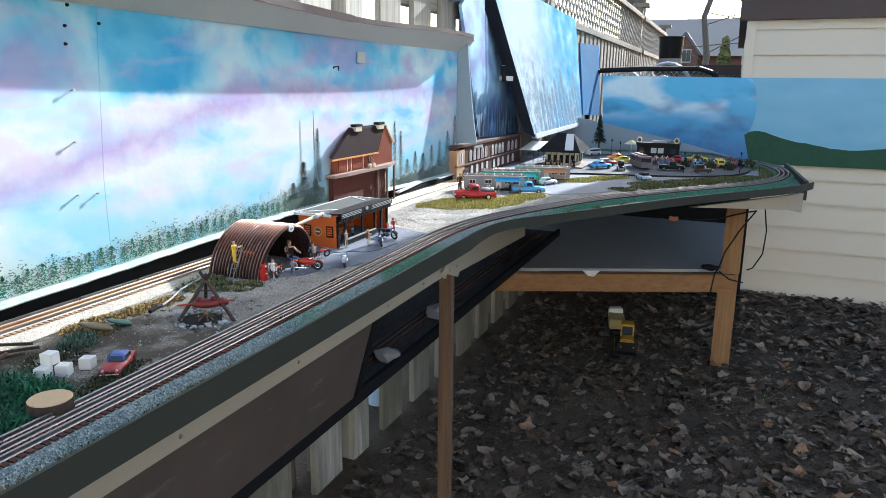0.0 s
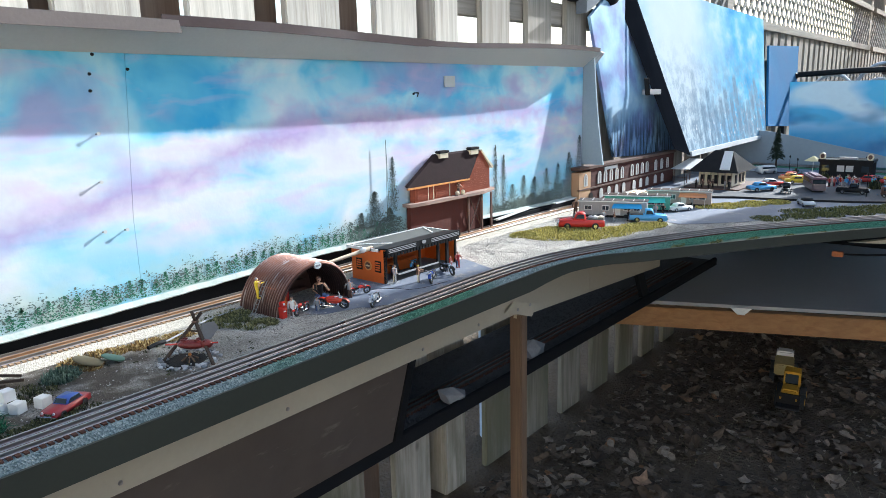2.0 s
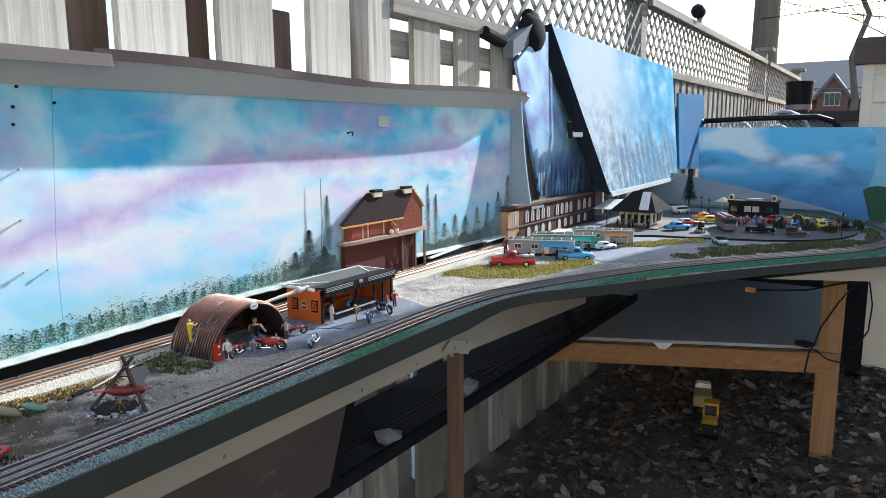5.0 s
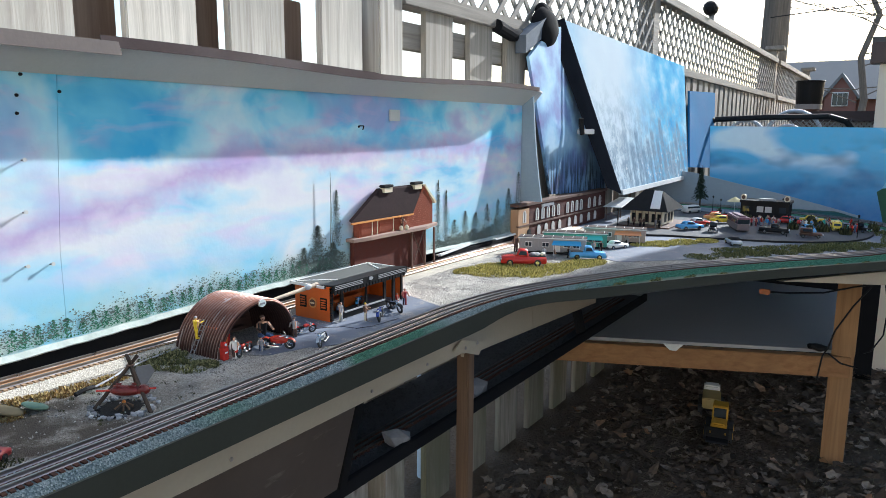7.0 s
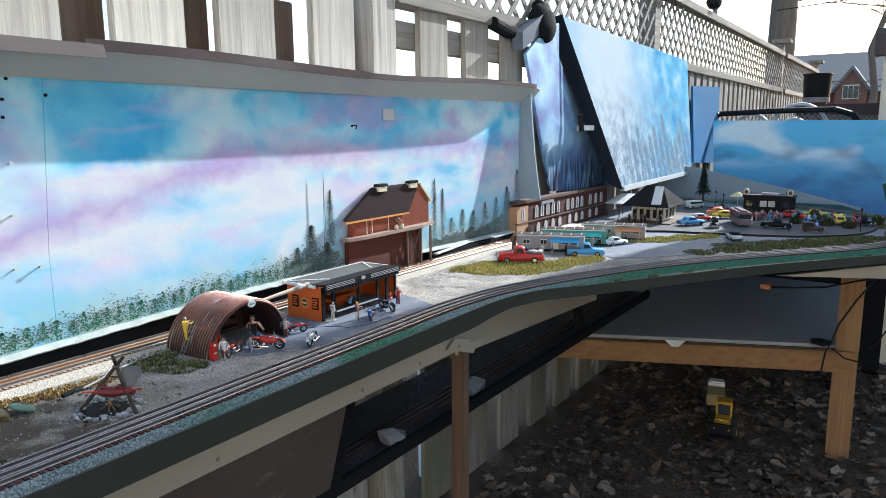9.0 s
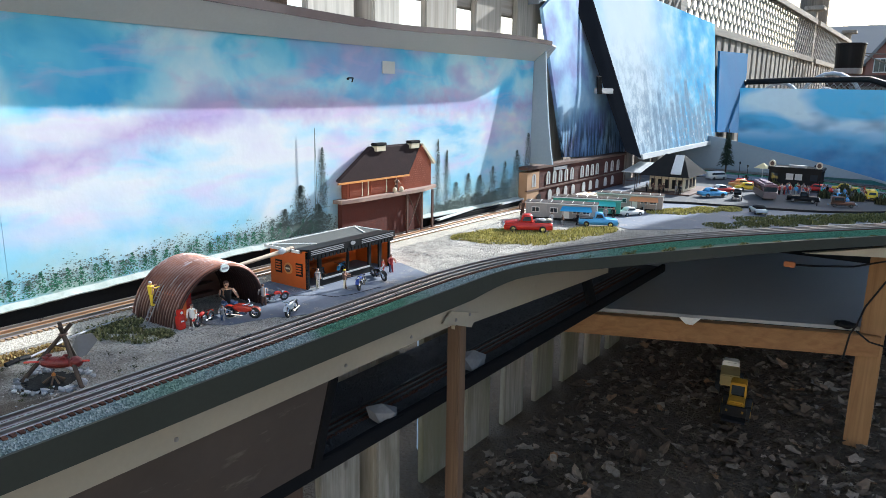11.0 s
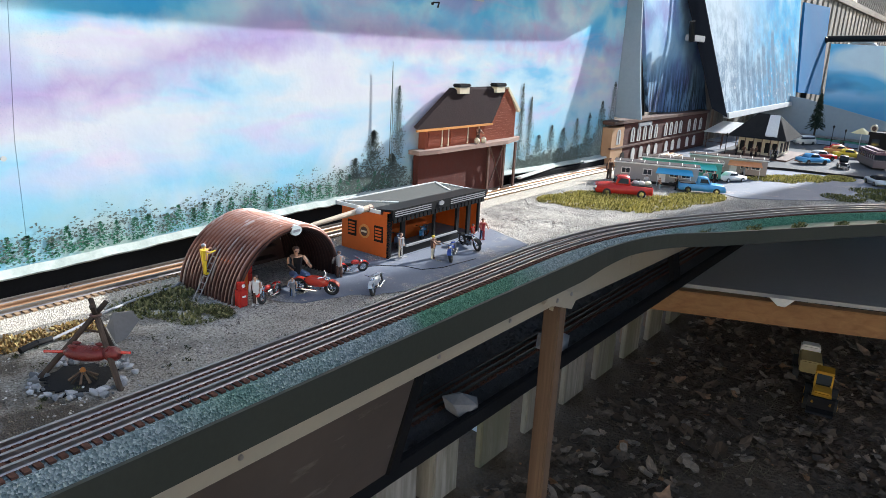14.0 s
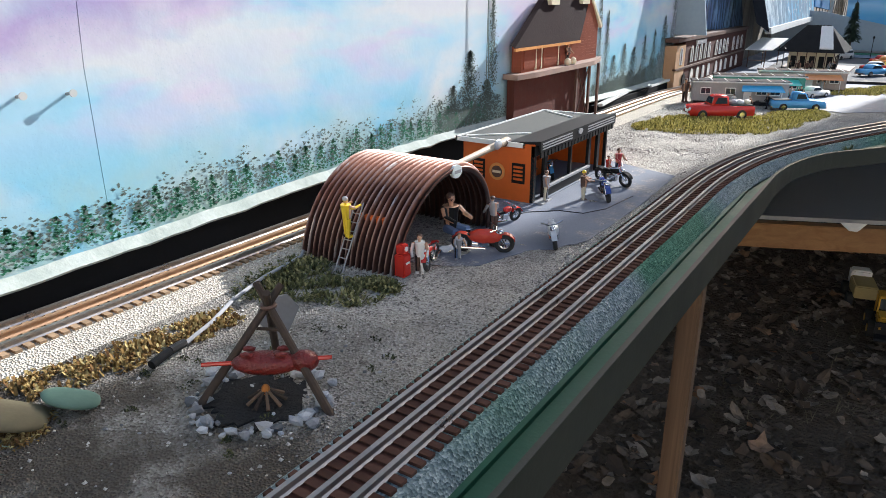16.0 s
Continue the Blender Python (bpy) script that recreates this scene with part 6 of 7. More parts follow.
# ---- trailers ----
def trailer(at, turn, wall_c, roof_c, awn_c, label, L=0.19):
    t = thing("house_trailer", label, "trailer", at, turn, "house trailers")
    b_ = t.matrix_basis.copy()
    D, H = 0.045, 0.048
    def P(name, bm, mt, parent=None, lab=""):
        bmesh.ops.transform(bm, matrix=b_, verts=bm.verts)
        return part(name, bm, mt, parent or t, lab)
    P("body", box(bmesh.new(), -L / 2, L / 2, 0, D, 0.007, H, 0.002), wall_c)
    for k in range(7):
        x = -L / 2 + 0.01 + k * (L - 0.02) / 6
        P("roof_rib", box(bmesh.new(), x, x + 0.0012, -0.003, D + 0.003, H + 0.004, H + 0.0048), white_p)
    P("roof_edge", box(bmesh.new(), -L / 2 - 0.0036, L / 2 + 0.0036, -0.0038, -0.003, H - 0.0004, H + 0.0028), white_p)
    P("skirt", box(bmesh.new(), -L / 2 + 0.004, L / 2 - 0.004, 0.003, D - 0.003, -0.001, 0.007), blackp)
    P("roof", box(bmesh.new(), -L / 2 - 0.003, L / 2 + 0.003, -0.003, D + 0.003, H, H + 0.004, 0.001), roof_c)
    for k in range(12):
        x = -L / 2 + 0.006 + k * (L - 0.012) / 11
        P("wall_rib", box(bmesh.new(), x, x + 0.0014, -0.0009, 0.0, 0.008, H - 0.001), wall_c)
    for x in (-L * 0.36, -L * 0.10, L * 0.22, L * 0.36):
        w_ = P("window", box(bmesh.new(), x - 0.011, x + 0.011, -0.002, 0, 0.022, 0.037), white_p)
        for k in range(2):
            P("pane", box(bmesh.new(), x - 0.0095 + 0.010 * k, x - 0.0005 + 0.010 * k, -0.0028, -0.002, 0.0238, 0.0355), glass_m, w_)
    P("door", box(bmesh.new(), L * 0.04, L * 0.12, -0.002, 0, 0.008, 0.039), white_p)
    bm = bmesh.new()
    prism(bm, [(L * 0.02, 0, 0.043), (L * 0.42, 0, 0.043), (L * 0.44, -0.024, 0.033), (L * 0.0, -0.024, 0.033)], (0, 0, -0.0012))
    aw = P("awning", bm, awn_c, None, "bright sloping awning")
    for k in range(7):
        x = L * 0.01 + k * L * 0.065
        P("rib", box(bmesh.new(), x, x + 0.0012, -0.024, -0.023, 0.0315, 0.0335), awn_c, aw)
    for x in (L * 0.03, L * 0.41):
        P("awning_post", cyl(bmesh.new(), (x, -0.022, 0), (x, -0.022, 0.033), 0.0008, seg=6), white_p)
    for x in (-L * 0.2, L * 0.2):
        P("wheel", cyl(bmesh.new(), (x, 0.0, 0.006), (x, 0.004, 0.006), 0.006, seg=12), rubber)
    return t


trailer((-0.118, 2.385, G0), 20, plain_mat("warm_grey_panel", (0.30, 0.29, 0.28), 0.5), plain_mat("dark_taupe_roof", (0.075, 0.066, 0.064),0.9, 0.0, 0.05), plain_mat("awning_blue", (0.03, 0.34, 0.62), 0.4), "grey house trailer with a bright blue awning", 0.20)
trailer((-0.105, 2.53, G0), 20, plain_mat("green_panel", (0.05, 0.30, 0.22), 0.5), plain_mat("umber_roof", (0.07, 0.055, 0.048),0.9, 0.0, 0.05), plain_mat("awning_turquoise", (0.05, 0.50, 0.45), 0.4), "green house trailer with a turquoise awning", 0.20)
trailer((-0.035, 2.70, G0), 16, plain_mat("dusty_brown_panel", (0.34, 0.27, 0.24), 0.5), plain_mat("brown_roof", (0.09, 0.07, 0.062),0.9, 0.0, 0.05), plain_mat("awning_orange", (0.62, 0.24, 0.09), 0.4), "brown house trailer with an orange awning", 0.20)

black_roof = rough_mat("near_black_shingle", (0.010, 0.010, 0.011), (0.035, 0.034, 0.034), 40, 300, 0.95, bump=0.4, spec=0.05)
# ---- brick block ----
def arched(bm, y, z, w, h, x, d):
    pts = [(x, y - w / 2, z), (x, y + w / 2, z), (x, y + w / 2, z + h - w / 2)]
    for k in range(1, 6):
        a = math.pi * k / 6
        pts.append((x, y + w / 2 * math.cos(a), z + h - w / 2 + w / 2 * math.sin(a)))
    pts.append((x, y - w / 2, z + h - w / 2))
    return prism(bm, pts, (d, 0, 0))


brick = thing("brick_block", "long two-storey brick model building with arched windows", "model building", (-0.32, 2.95, G0))
XF = -0.305
part("front_wall", box(bmesh.new(), XF - 0.03, XF, 2.60, 3.34, G0, 0.878), brick_m, brick)
# end bay in a lighter brick, the light on it put into colour
part("end_wall", box(bmesh.new(), XF - 0.03, XF + 0.002, 2.52, 2.60, G0, 0.868), lit_brick, brick, "end bay in brick lightened as sunlit")
part("cornice", box(bmesh.new(), XF - 0.032, XF + 0.006, 2.515, 3.345, 0.876, 0.886, 0.001), brown_p, brick)
part("string_course", box(bmesh.new(), XF - 0.005, XF + 0.004, 2.52, 3.34, 0.808, 0.813), brown_p, brick)
part("sign_board", box(bmesh.new(), XF, XF + 0.004, 2.70, 2.80, 0.862, 0.873), grey_p, brick, "blank grey sign board")
win_w = plain_mat("whitish_window", (0.50, 0.48, 0.46), 0.35)
for y in (2.565, 2.665, 2.71, 2.755, 2.80, 2.845, 2.93, 2.975, 3.02, 3.065, 3.15, 3.21, 3.27):
    w_ = part("window", arched(bmesh.new(), y, 0.820, 0.026, 0.042, XF + 0.0012, 0.0016), win_w, brick)
    part("glazing_bar", box(bmesh.new(), XF + 0.0029, XF + 0.0036, y - 0.0012, y + 0.0012, 0.822, 0.858), brown_p, w_)
for y in (2.68, 2.74, 2.80, 2.86, 2.95, 3.01, 3.07, 3.15, 3.22):
    part("window", arched(bmesh.new(), y, 0.768, 0.026, 0.034, XF + 0.0012, 0.0016), win_w, brick)
part("doorway", arched(bmesh.new(), 2.60, 0.758, 0.03, 0.038, XF + 0.003, 0.0016), blackp, brick)

# ---- station, canopy, diner, trolley ----
st = thing("station", "cream station with a dark hipped roof and pale skylight", "model building", (-0.12, 3.42, G0))
part("wall_block", box(bmesh.new(), -0.20, -0.03, 3.36, 3.52, G0, G0 + 0.045), cream_p, st)
bm = bmesh.new()
a = [bm.verts.new(p) for p in ((-0.24, 3.32, G0 + 0.044), (0.01, 3.32, G0 + 0.044), (0.01, 3.56, G0 + 0.044), (-0.24, 3.56, G0 + 0.044), (-0.16, 3.44, G0 + 0.098), (-0.07, 3.44, G0 + 0.098))]
for f in ((0, 1, 5, 4), (1, 2, 5), (2, 3, 4, 5), (3, 0, 4), (3, 2, 1, 0)):
    bm.faces.new([a[i] for i in f])
part("roof", bm, black_roof, st, "near-black hipped roof")
bm = bmesh.new()
prism(bm, [(-0.085, 3.332, G0 + 0.0505), (-0.035, 3.332, G0 + 0.0505), (-0.062, 3.43, G0 + 0.0945), (-0.105, 3.43, G0 + 0.0945)], (0, -0.001, 0.0025))
part("skylight", bm, white_p, st, "pale sheet on the roof slope")
for x in (-0.18, -0.145, -0.11, -0.075, -0.045):
    w_ = part("window", box(bmesh.new(), x - 0.010, x + 0.010, 3.357, 3.36, G0 + 0.010, G0 + 0.034), blackp, st)
    part("post", cyl(bmesh.new(), (x + 0.017, 3.335, G0), (x + 0.017, 3.335, G0 + 0.046), 0.0018, seg=6), brown_p, st)
for y in (3.40, 3.45, 3.49):
    part("window", box(bmesh.new(), -0.03, -0.0275, y - 0.011, y + 0.011, G0 + 0.010, G0 + 0.034), blackp, st)
part("platform", box(bmesh.new(), -0.24, 0.03, 3.29, 3.58, G0 - 0.001, G0 + 0.0035), brown_p, st)
sh = thing("platform_canopy", "white-roofed canopy on thin posts by the station", "canopy", (-0.19, 3.2, G0))
bm = bmesh.new()
prism(bm, [(-0.235, 3.14, G0 + 0.052), (-0.150, 3.14, G0 + 0.052), (-0.125, 3.26, G0 + 0.084), (-0.210, 3.27, G0 + 0.084)], (0, 0, 0.0025))
part("roof", bm, white_p, sh)
for p in ((-0.225, 3.15), (-0.172, 3.15), (-0.148, 3.25), (-0.198, 3.255)):
    part("post", cyl(bmesh.new(), (*p, G0 - 0.003), (*p, G0 + 0.053 + (p[1] - 3.14) * 0.26), 0.0017, seg=6), brown_p, sh)
part("rail", box(bmesh.new(), -0.225, -0.172, 3.149, 3.151, G0 + 0.018, G0 + 0.020), brown_p, sh)

town = thing("town_base", "raised grey base of the model town with a black kerb", "base", (0.3, 3.4, G0), kind="structure")
tb = smooth_line([(-0.20, 2.88), (-0.011, 2.932), (0.073, 2.970), (0.20, 2.99), (0.32, 3.018), (0.435, 3.05), (0.542, 3.114), (0.625, 3.20), (0.67, 3.33), (0.675, 3.50), (0.60, 3.66), (0.45, 3.74), (0.1, 3.80), (-0.25, 3.80)], 0.03)
bm = bmesh.new()
prism(bm, [(p.x, p.y, G0 - 0.002) for p, h in tb], (0, 0, 0.0055))
part("slab", bm, rough_mat("grey_town_slab", (0.055, 0.056, 0.06), (0.14, 0.14, 0.145), 16, 260, 0.9), town)
part("kerb", sweep(bmesh.new(), tb, [(0.0, G0 - 0.001), (0.006, G0 - 0.001), (0.006, G0 + 0.006), (0.0, G0 + 0.006)]), blackp, town)
dn = thing("diner", "dark brown flat-roofed diner with roof signs", "model building", (0.30, 3.62, G0 + 0.004))
z = G0 + 0.0035
part("wall_block", box(bmesh.new(), 0.215, 0.42, 3.60, 3.70, z, z + 0.065), black_roof, dn)
part("parapet", box(bmesh.new(), 0.21, 0.425, 3.592, 3.705, z + 0.062, z + 0.072, 0.001), blackp, dn)
for x in (0.24, 0.30, 0.335, 0.395):
    part("window", box(bmesh.new(), x - 0.014, x + 0.014, 3.5965, 3.60, z + 0.028, z + 0.050), win_w if 0.29 < x < 0.35 else glass_m, dn)
for x in (0.225, 0.41):
    rs = part("roof_sign", cyl(bmesh.new(), (x, 3.60, z + 0.083), (x, 3.606, z + 0.083), 0.013, seg=20), cream_p, dn, "round pale roof sign")
    part("ring", cyl(bmesh.new(), (x, 3.5985, z + 0.083), (x, 3.60, z + 0.083), 0.008, seg=18), brown_p, rs)
part("roof_box", box(bmesh.new(), 0.29, 0.36, 3.61, 3.63, z + 0.072, z + 0.080), grey_p, dn)
um = thing("parasol", "pale yellow parasol standing by the diner", "parasol", (0.15, 3.71, z))
part("pole", cyl(bmesh.new(), (0.15, 3.71, z), (0.15, 3.71, z + 0.085), 0.0014, seg=6), white_p, um)
part("canopy", cyl(bmesh.new(), (0.15, 3.71, z + 0.066), (0.15, 3.71, z + 0.086), 0.036, 0.002, 10), plain_mat("pale_yellow_cloth", (0.62, 0.54, 0.30), 0.8), um)
tl = thing("trolley_car", "plum coloured old trolley car with pale window band", "trolley", (0.245, 3.285, z), 113)
b_ = tl.matrix_basis.copy()
for nm, bm, mt in (("body", box(bmesh.new(), -0.085, 0.085, -0.022, 0.022, 0.006, 0.030, 0.002), plain_mat("dull_grey_plum", (0.13, 0.10, 0.11), 0.4)), ("window_band", box(bmesh.new(), -0.082, 0.082, -0.021, 0.021, 0.030, 0.046), glass_m), ("roof", box(bmesh.new(), -0.088, 0.088, -0.024, 0.024, 0.046, 0.054, 0.003), purple_p), ("clerestory", box(bmesh.new(), -0.07, 0.07, -0.011, 0.011, 0.054, 0.059, 0.002), purple_p), ("truck", box(bmesh.new(), -0.06, 0.06, -0.018, 0.018, 0.0, 0.006), blackp)):
    bmesh.ops.transform(bm, matrix=b_, verts=bm.verts)
    part(nm, bm, mt, tl)
for k in range(9):
    for s in (-1, 1):
        bm = box(bmesh.new(), -0.081 + k * 0.0195, -0.078 + k * 0.0195, s * 0.0208, s * 0.0222, 0.030, 0.046)
        bmesh.ops.transform(bm, matrix=b_, verts=bm.verts)
        part("window_post", bm, purple_p, tl)
# street lamps, fir, doll crowd
def street_lamp(x, y, h=0.075):
    l = thing("street_lamp", "black miniature street lamp with a lantern top", "street lamp", (x, y, G0), 0, "miniature street lamps")
    part("post", cyl(bmesh.new(), (x, y, G0), (x, y, G0 + h), 0.0016, 0.001, 6), blackp, l)
    part("lantern", cyl(bmesh.new(), (x, y, G0 + h), (x, y, G0 + h + 0.008), 0.002, 0.0042, 8), blackp, l)
    part("cap", cyl(bmesh.new(), (x, y, G0 + h + 0.008), (x, y, G0 + h + 0.012), 0.0048, 0.0008, 8), blackp, l)
for x, y in ((0.05, 3.75), (0.33, 3.80), (-0.13, 3.0), (0.43, 3.17), (0.64, 3.28), (0.11, 3.62)):
    street_lamp(x, y)
fir = thing("fir_tree", "thin dark miniature fir with drooping sparse branches", "tree", (-0.03, 3.85, G0))
part("trunk", cyl(bmesh.new(), (-0.03, 3.85, G0), (-0.03, 3.85, G0 + 0.215), 0.0045, 0.0012, 7), twig_m, fir)
frng = random.Random(3)
V, F = [], []
for k in range(520):
    hh = frng.uniform(0.07, 0.20)
    a, ln = frng.uniform(0, 6.283), (0.212 - hh) * 0.28 * frng.uniform(0.3, 1.0)
    b = len(V)
    p = Vector((-0.03, 3.85, G0 + hh))
    q = p + Vector((math.cos(a) * ln, math.sin(a) * ln, -ln * 0.45))
    s = Vector((-math.sin(a), math.cos(a), 0)) * 0.0035
    V += [tuple(p), tuple(q + s), tuple(q + Vector((math.cos(a), math.sin(a), -0.8)) * 0.006), tuple(q - s)]
    F.append((b, b + 1, b + 2, b + 3))
me = bpy.data.meshes.new("crown")
me.from_pydata(V, [], F)
me.materials.append(tuft_mat("fir_needles", (0.008, 0.014, 0.01), (0.02, 0.035, 0.022), (0.045, 0.06, 0.04)))
ob = new("crown", me)
ob.parent, ob.matrix_parent_inverse = fir, fir.matrix_basis.inverted()
crng = random.Random(21)
tops = (red_p, white_p, blue_p, grey_p, blackp, dark_red, green_p, denim_p)
for k in range(46):
    x, y = (crng.uniform(0.27, 0.37), crng.uniform(3.36, 3.52)) if k < 22 else (crng.uniform(0.40, 0.65), crng.uniform(3.36, 3.62))
    figurine((x, y, G0 + 0.0035), 0.036, crng.uniform(0, 360), crng.choice(tops), crng.choice((denim_p, blackp, brown_p, grey_p)), brown_p, crng.uniform(5, 50), "small doll among the parked cars of the town")
for k in range(8):
    figurine((crng.uniform(-0.16, 0.0), crng.uniform(3.10, 3.16), G0 + 0.0085), 0.034, crng.uniform(0, 360), crng.choice((blackp, brown_p, grey_p)), blackp, brown_p, 15, "small doll waiting on the station platform")
# dark shrubs of the town
clumps("town_shrubs", [(0.68, 3.52, 0.02, 0.02), (0.40, 3.56, 0.02, 0.012), (0.47, 3.56, 0.02, 0.012), (0.10, 3.66, 0.02, 0.012), (0.49, 3.31, 0.015, 0.01), (0.46, 3.62, 0.015, 0.015), (0.22, 3.60, 0.015, 0.01), (0.521, 3.40, 0.025, 0.02), (0.60, 3.36, 0.02, 0.015), (0.42, 3.40, 0.02, 0.015)], 260, heath, 0.04, "dark olive model shrubs between the cars", "shrubs", 0.012, 0.0015, 0.004)

for ob, m in ((st, Matrix.Translation((-0.0835, 3.25, G0 + 0.0035)) @ Matrix.Diagonal((0.75, 1, 1.38, 1))), (sh, Matrix.Translation((-0.245, 3.34, G0 + 0.0035)))):
    ob.matrix_basis = m
dn.matrix_basis = Matrix.Translation((0.26, 3.69, z)) @ Matrix.Diagonal((0.92, 1, 1.1, 1))

# ---- the left end: stump, cubes, timber pile ----
stp = thing("stump", "sawn log slice with pale cut face and dark bark", "stump", (-0.035, 0.655, G0))
part("bark", cyl(bmesh.new(), (-0.035, 0.655, G0), (-0.035, 0.655, G0 + 0.019), 0.024, 0.022, 24), twig_m, stp)
part("cut_face", cyl(bmesh.new(), (-0.035, 0.655, G0 + 0.019), (-0.035, 0.655, G0 + 0.020), 0.0215, 0.021, 24), rough_mat("pale_cut_wood", (0.42, 0.29, 0.17), (0.60, 0.45, 0.29), 60, 300, 0.8), stp)
for x, y, z, t in ((-0.125, 0.718, 0, 15), (-0.112, 0.735, 0, 25), (-0.127, 0.730, 0.014, 10), (-0.105, 0.762, 0, 20)):
    ob = link(box(bmesh.new(), -0.0075, 0.0075, -0.0075, 0.0075, 0, 0.014, 0.0006), "white_cube", white_p)
    ob.matrix_basis = pose(x, y, G0 + z, 0, 0, t)
    tagged(ob, "small plain white cube lying with others", "cube", "white cubes")
prng = random.Random(9)
for k in range(16):
    a = Vector((prng.uniform(-0.25, -0.19), prng.uniform(0.65, 0.78), G0 + 0.003 + 0.0012 * k))
    t = prng.uniform(0.9, 1.9)
    ob = link(box(bmesh.new(), -0.028, 0.028, -0.0018, 0.0018, -0.0018, 0.0018), "timber", twig_m if k % 3 else post_wood)
    ob.matrix_basis = pose(*a, 0, prng.uniform(-14, 14), math.degrees(t))
    tagged(ob, "thin dark timber in a loose heap", "timber", "timber heap")

# ---- mural details ----
paint_dark = rough_mat("painted_conifer_dark", (0.06, 0.09, 0.08), (0.19, 0.24, 0.22), 45, 300, 0.6)
paint_green = rough_mat("painted_conifer_green", (0.02, 0.13, 0.07), (0.06, 0.26, 0.15), 60, 300, 0.6)
def painted(name, mt, spots, label, round_=False):
    V, F = [], []
    r_ = random.Random(len(spots) + 3)
    for (y, z, w, h, dense) in spots:
        x = BX + 0.004 * math.sin(y * 3.1) + 0.0012
        for k in range(int(dense * 1.7)):
            q = r_.random()
            zz = z + h * q
            hw = w * (0.55 * math.sqrt(max(0.05, 1 - q * q)) if round_ else 0.5 * (1.02 - q) ** 0.65)
            yy = y + hw * max(-1.25, min(1.25, r_.gauss(0, 0.5)))
            s = r_.uniform(0.0008, 0.0024)
            b = len(V)
            dz = r_.uniform(-0.4, 0.9)
            V += [(x, yy - s, zz), (x, yy + s * 0.3, zz + s * dz), (x, yy + s, zz - s * 0.2), (x, yy, zz - s * 0.7)]
            F.append((b, b + 1, b + 2, b + 3))
    me = bpy.data.meshes.new(name)
    me.from_pydata(V, [], F)
    me.materials.append(mt)
    ob = new(name, me)
    ob.parent, ob.matrix_parent_inverse = board, board.matrix_basis.inverted()
    return tagged(ob, label)
mr = random.Random(17)
bot = lambda y: mural_foot(y) + 0.009
painted("painted_conifers", paint_green, [(0.55 + 0.0215 * k + mr.uniform(-0.004, 0.004), bot(0.55 + 0.0215 * k) + 0.004, 0.026, mr.uniform(0.022, 0.034), 70) for k in range(52)], "row of small painted green conifers")
painted("painted_thicket", paint_dark, [(y_k, bot(y_k) + 0.002 + mr.uniform(0.0, 0.014), 0.045, mr.uniform(0.02, 0.045), 26) for y_k in (0.5 + 0.0105 * k for k in range(108))], "dark dabbed thicket along the mural's foot", True)
painted("painted_firs", paint_dark, [(1.665, 0.86, 0.040, 0.13, 520), (1.60, 0.81, 0.085, 0.105, 900), (1.555, 0.805, 0.07, 0.065, 420), (1.65, 0.80, 0.09, 0.07, 620), (2.085, 0.79, 0.045, 0.20, 720), (2.125, 0.79, 0.045, 0.17, 660), (2.17, 0.79, 0.10, 0.08, 460), (2.23, 0.79, 0.08, 0.10, 440), (2.29, 0.79, 0.09, 0.09, 460), (2.36, 0.79, 0.09, 0.11, 480), (2.43, 0.79, 0.09, 0.12, 500), (2.50, 0.79, 0.10, 0.15, 620), (2.57, 0.79, 0.10, 0.20, 820), (2.62, 0.79, 0.07, 0.28, 820)], "tall dark painted firs round the barn")
painted("painted_scrub", paint_dark, [(y_k, bot(y_k) - 0.01 + mr.uniform(0.0, 0.01), 0.05, (0.035 + 0.11 * max(0, (y_k - 2.30) / 0.28) ** 1.5) * mr.uniform(0.7, 1.2), 170) for y_k in (2.07 + 0.018 * k for k in range(28))], "dark dabbed scrub rising beside the barn", True)
painted("painted_scrub", paint_dark, [(y_k, bot(y_k) - 0.006, 0.05, 0.055 * mr.uniform(0.6, 1.2), 150) for y_k in (1.52 + 0.018 * k for k in range(10))], "dark dabbed scrub rising beside the barn", True)
bm = bmesh.new()
for dy in (-0.0035, 0.0035):
    prism(bm, [(BX + 0.0045, 1.637 + dy - 0.0006, 0.855), (BX + 0.0045, 1.637 + dy + 0.0006, 0.855), (BX + 0.0045, 1.6375, 1.032), (BX + 0.0045, 1.6369, 1.032)], (0.0008, 0, 0))
part("painted_spire", bm, paint_dark, board)
part("patch", box(bmesh.new(), BX + 0.001, BX + 0.0035, 1.862, 1.905, 1.150, 1.178), white_trim, board, "small pale patch")
# torn pale ledge along the foot of the mural
bm = bmesh.new()
prev = None
for k in range(121):
    y = 2.62 * k / 120
    zb = mural_foot(y) + 0.001 + 0.0025 * noise.noise((y * 30, 1, 0))
    xo = 0.004 * math.sin(y * 3.1)
    cur = [bm.verts.new(p) for p in ((BX + xo + 0.001, y, zb + 0.009), (BX + xo + 0.010, y, zb + 0.001), (BX + xo + 0.009, y, zb - 0.001), (BX + xo, y, zb - 0.001))]
    if prev:
        for i in range(4):
            bm.faces.new((prev[i], cur[i], cur[(i + 1) % 4], prev[(i + 1) % 4]))
    else:
        bm.faces.new(cur)
    prev = cur
bm.faces.new(prev[::-1])
part("foot_ledge", bm, rough_mat("chipped_white_paint", (0.10, 0.15, 0.12), (0.66, 0.69, 0.65), 30, 160, 0.8, bump=0.6), board, "chipped whitish foot ledge")
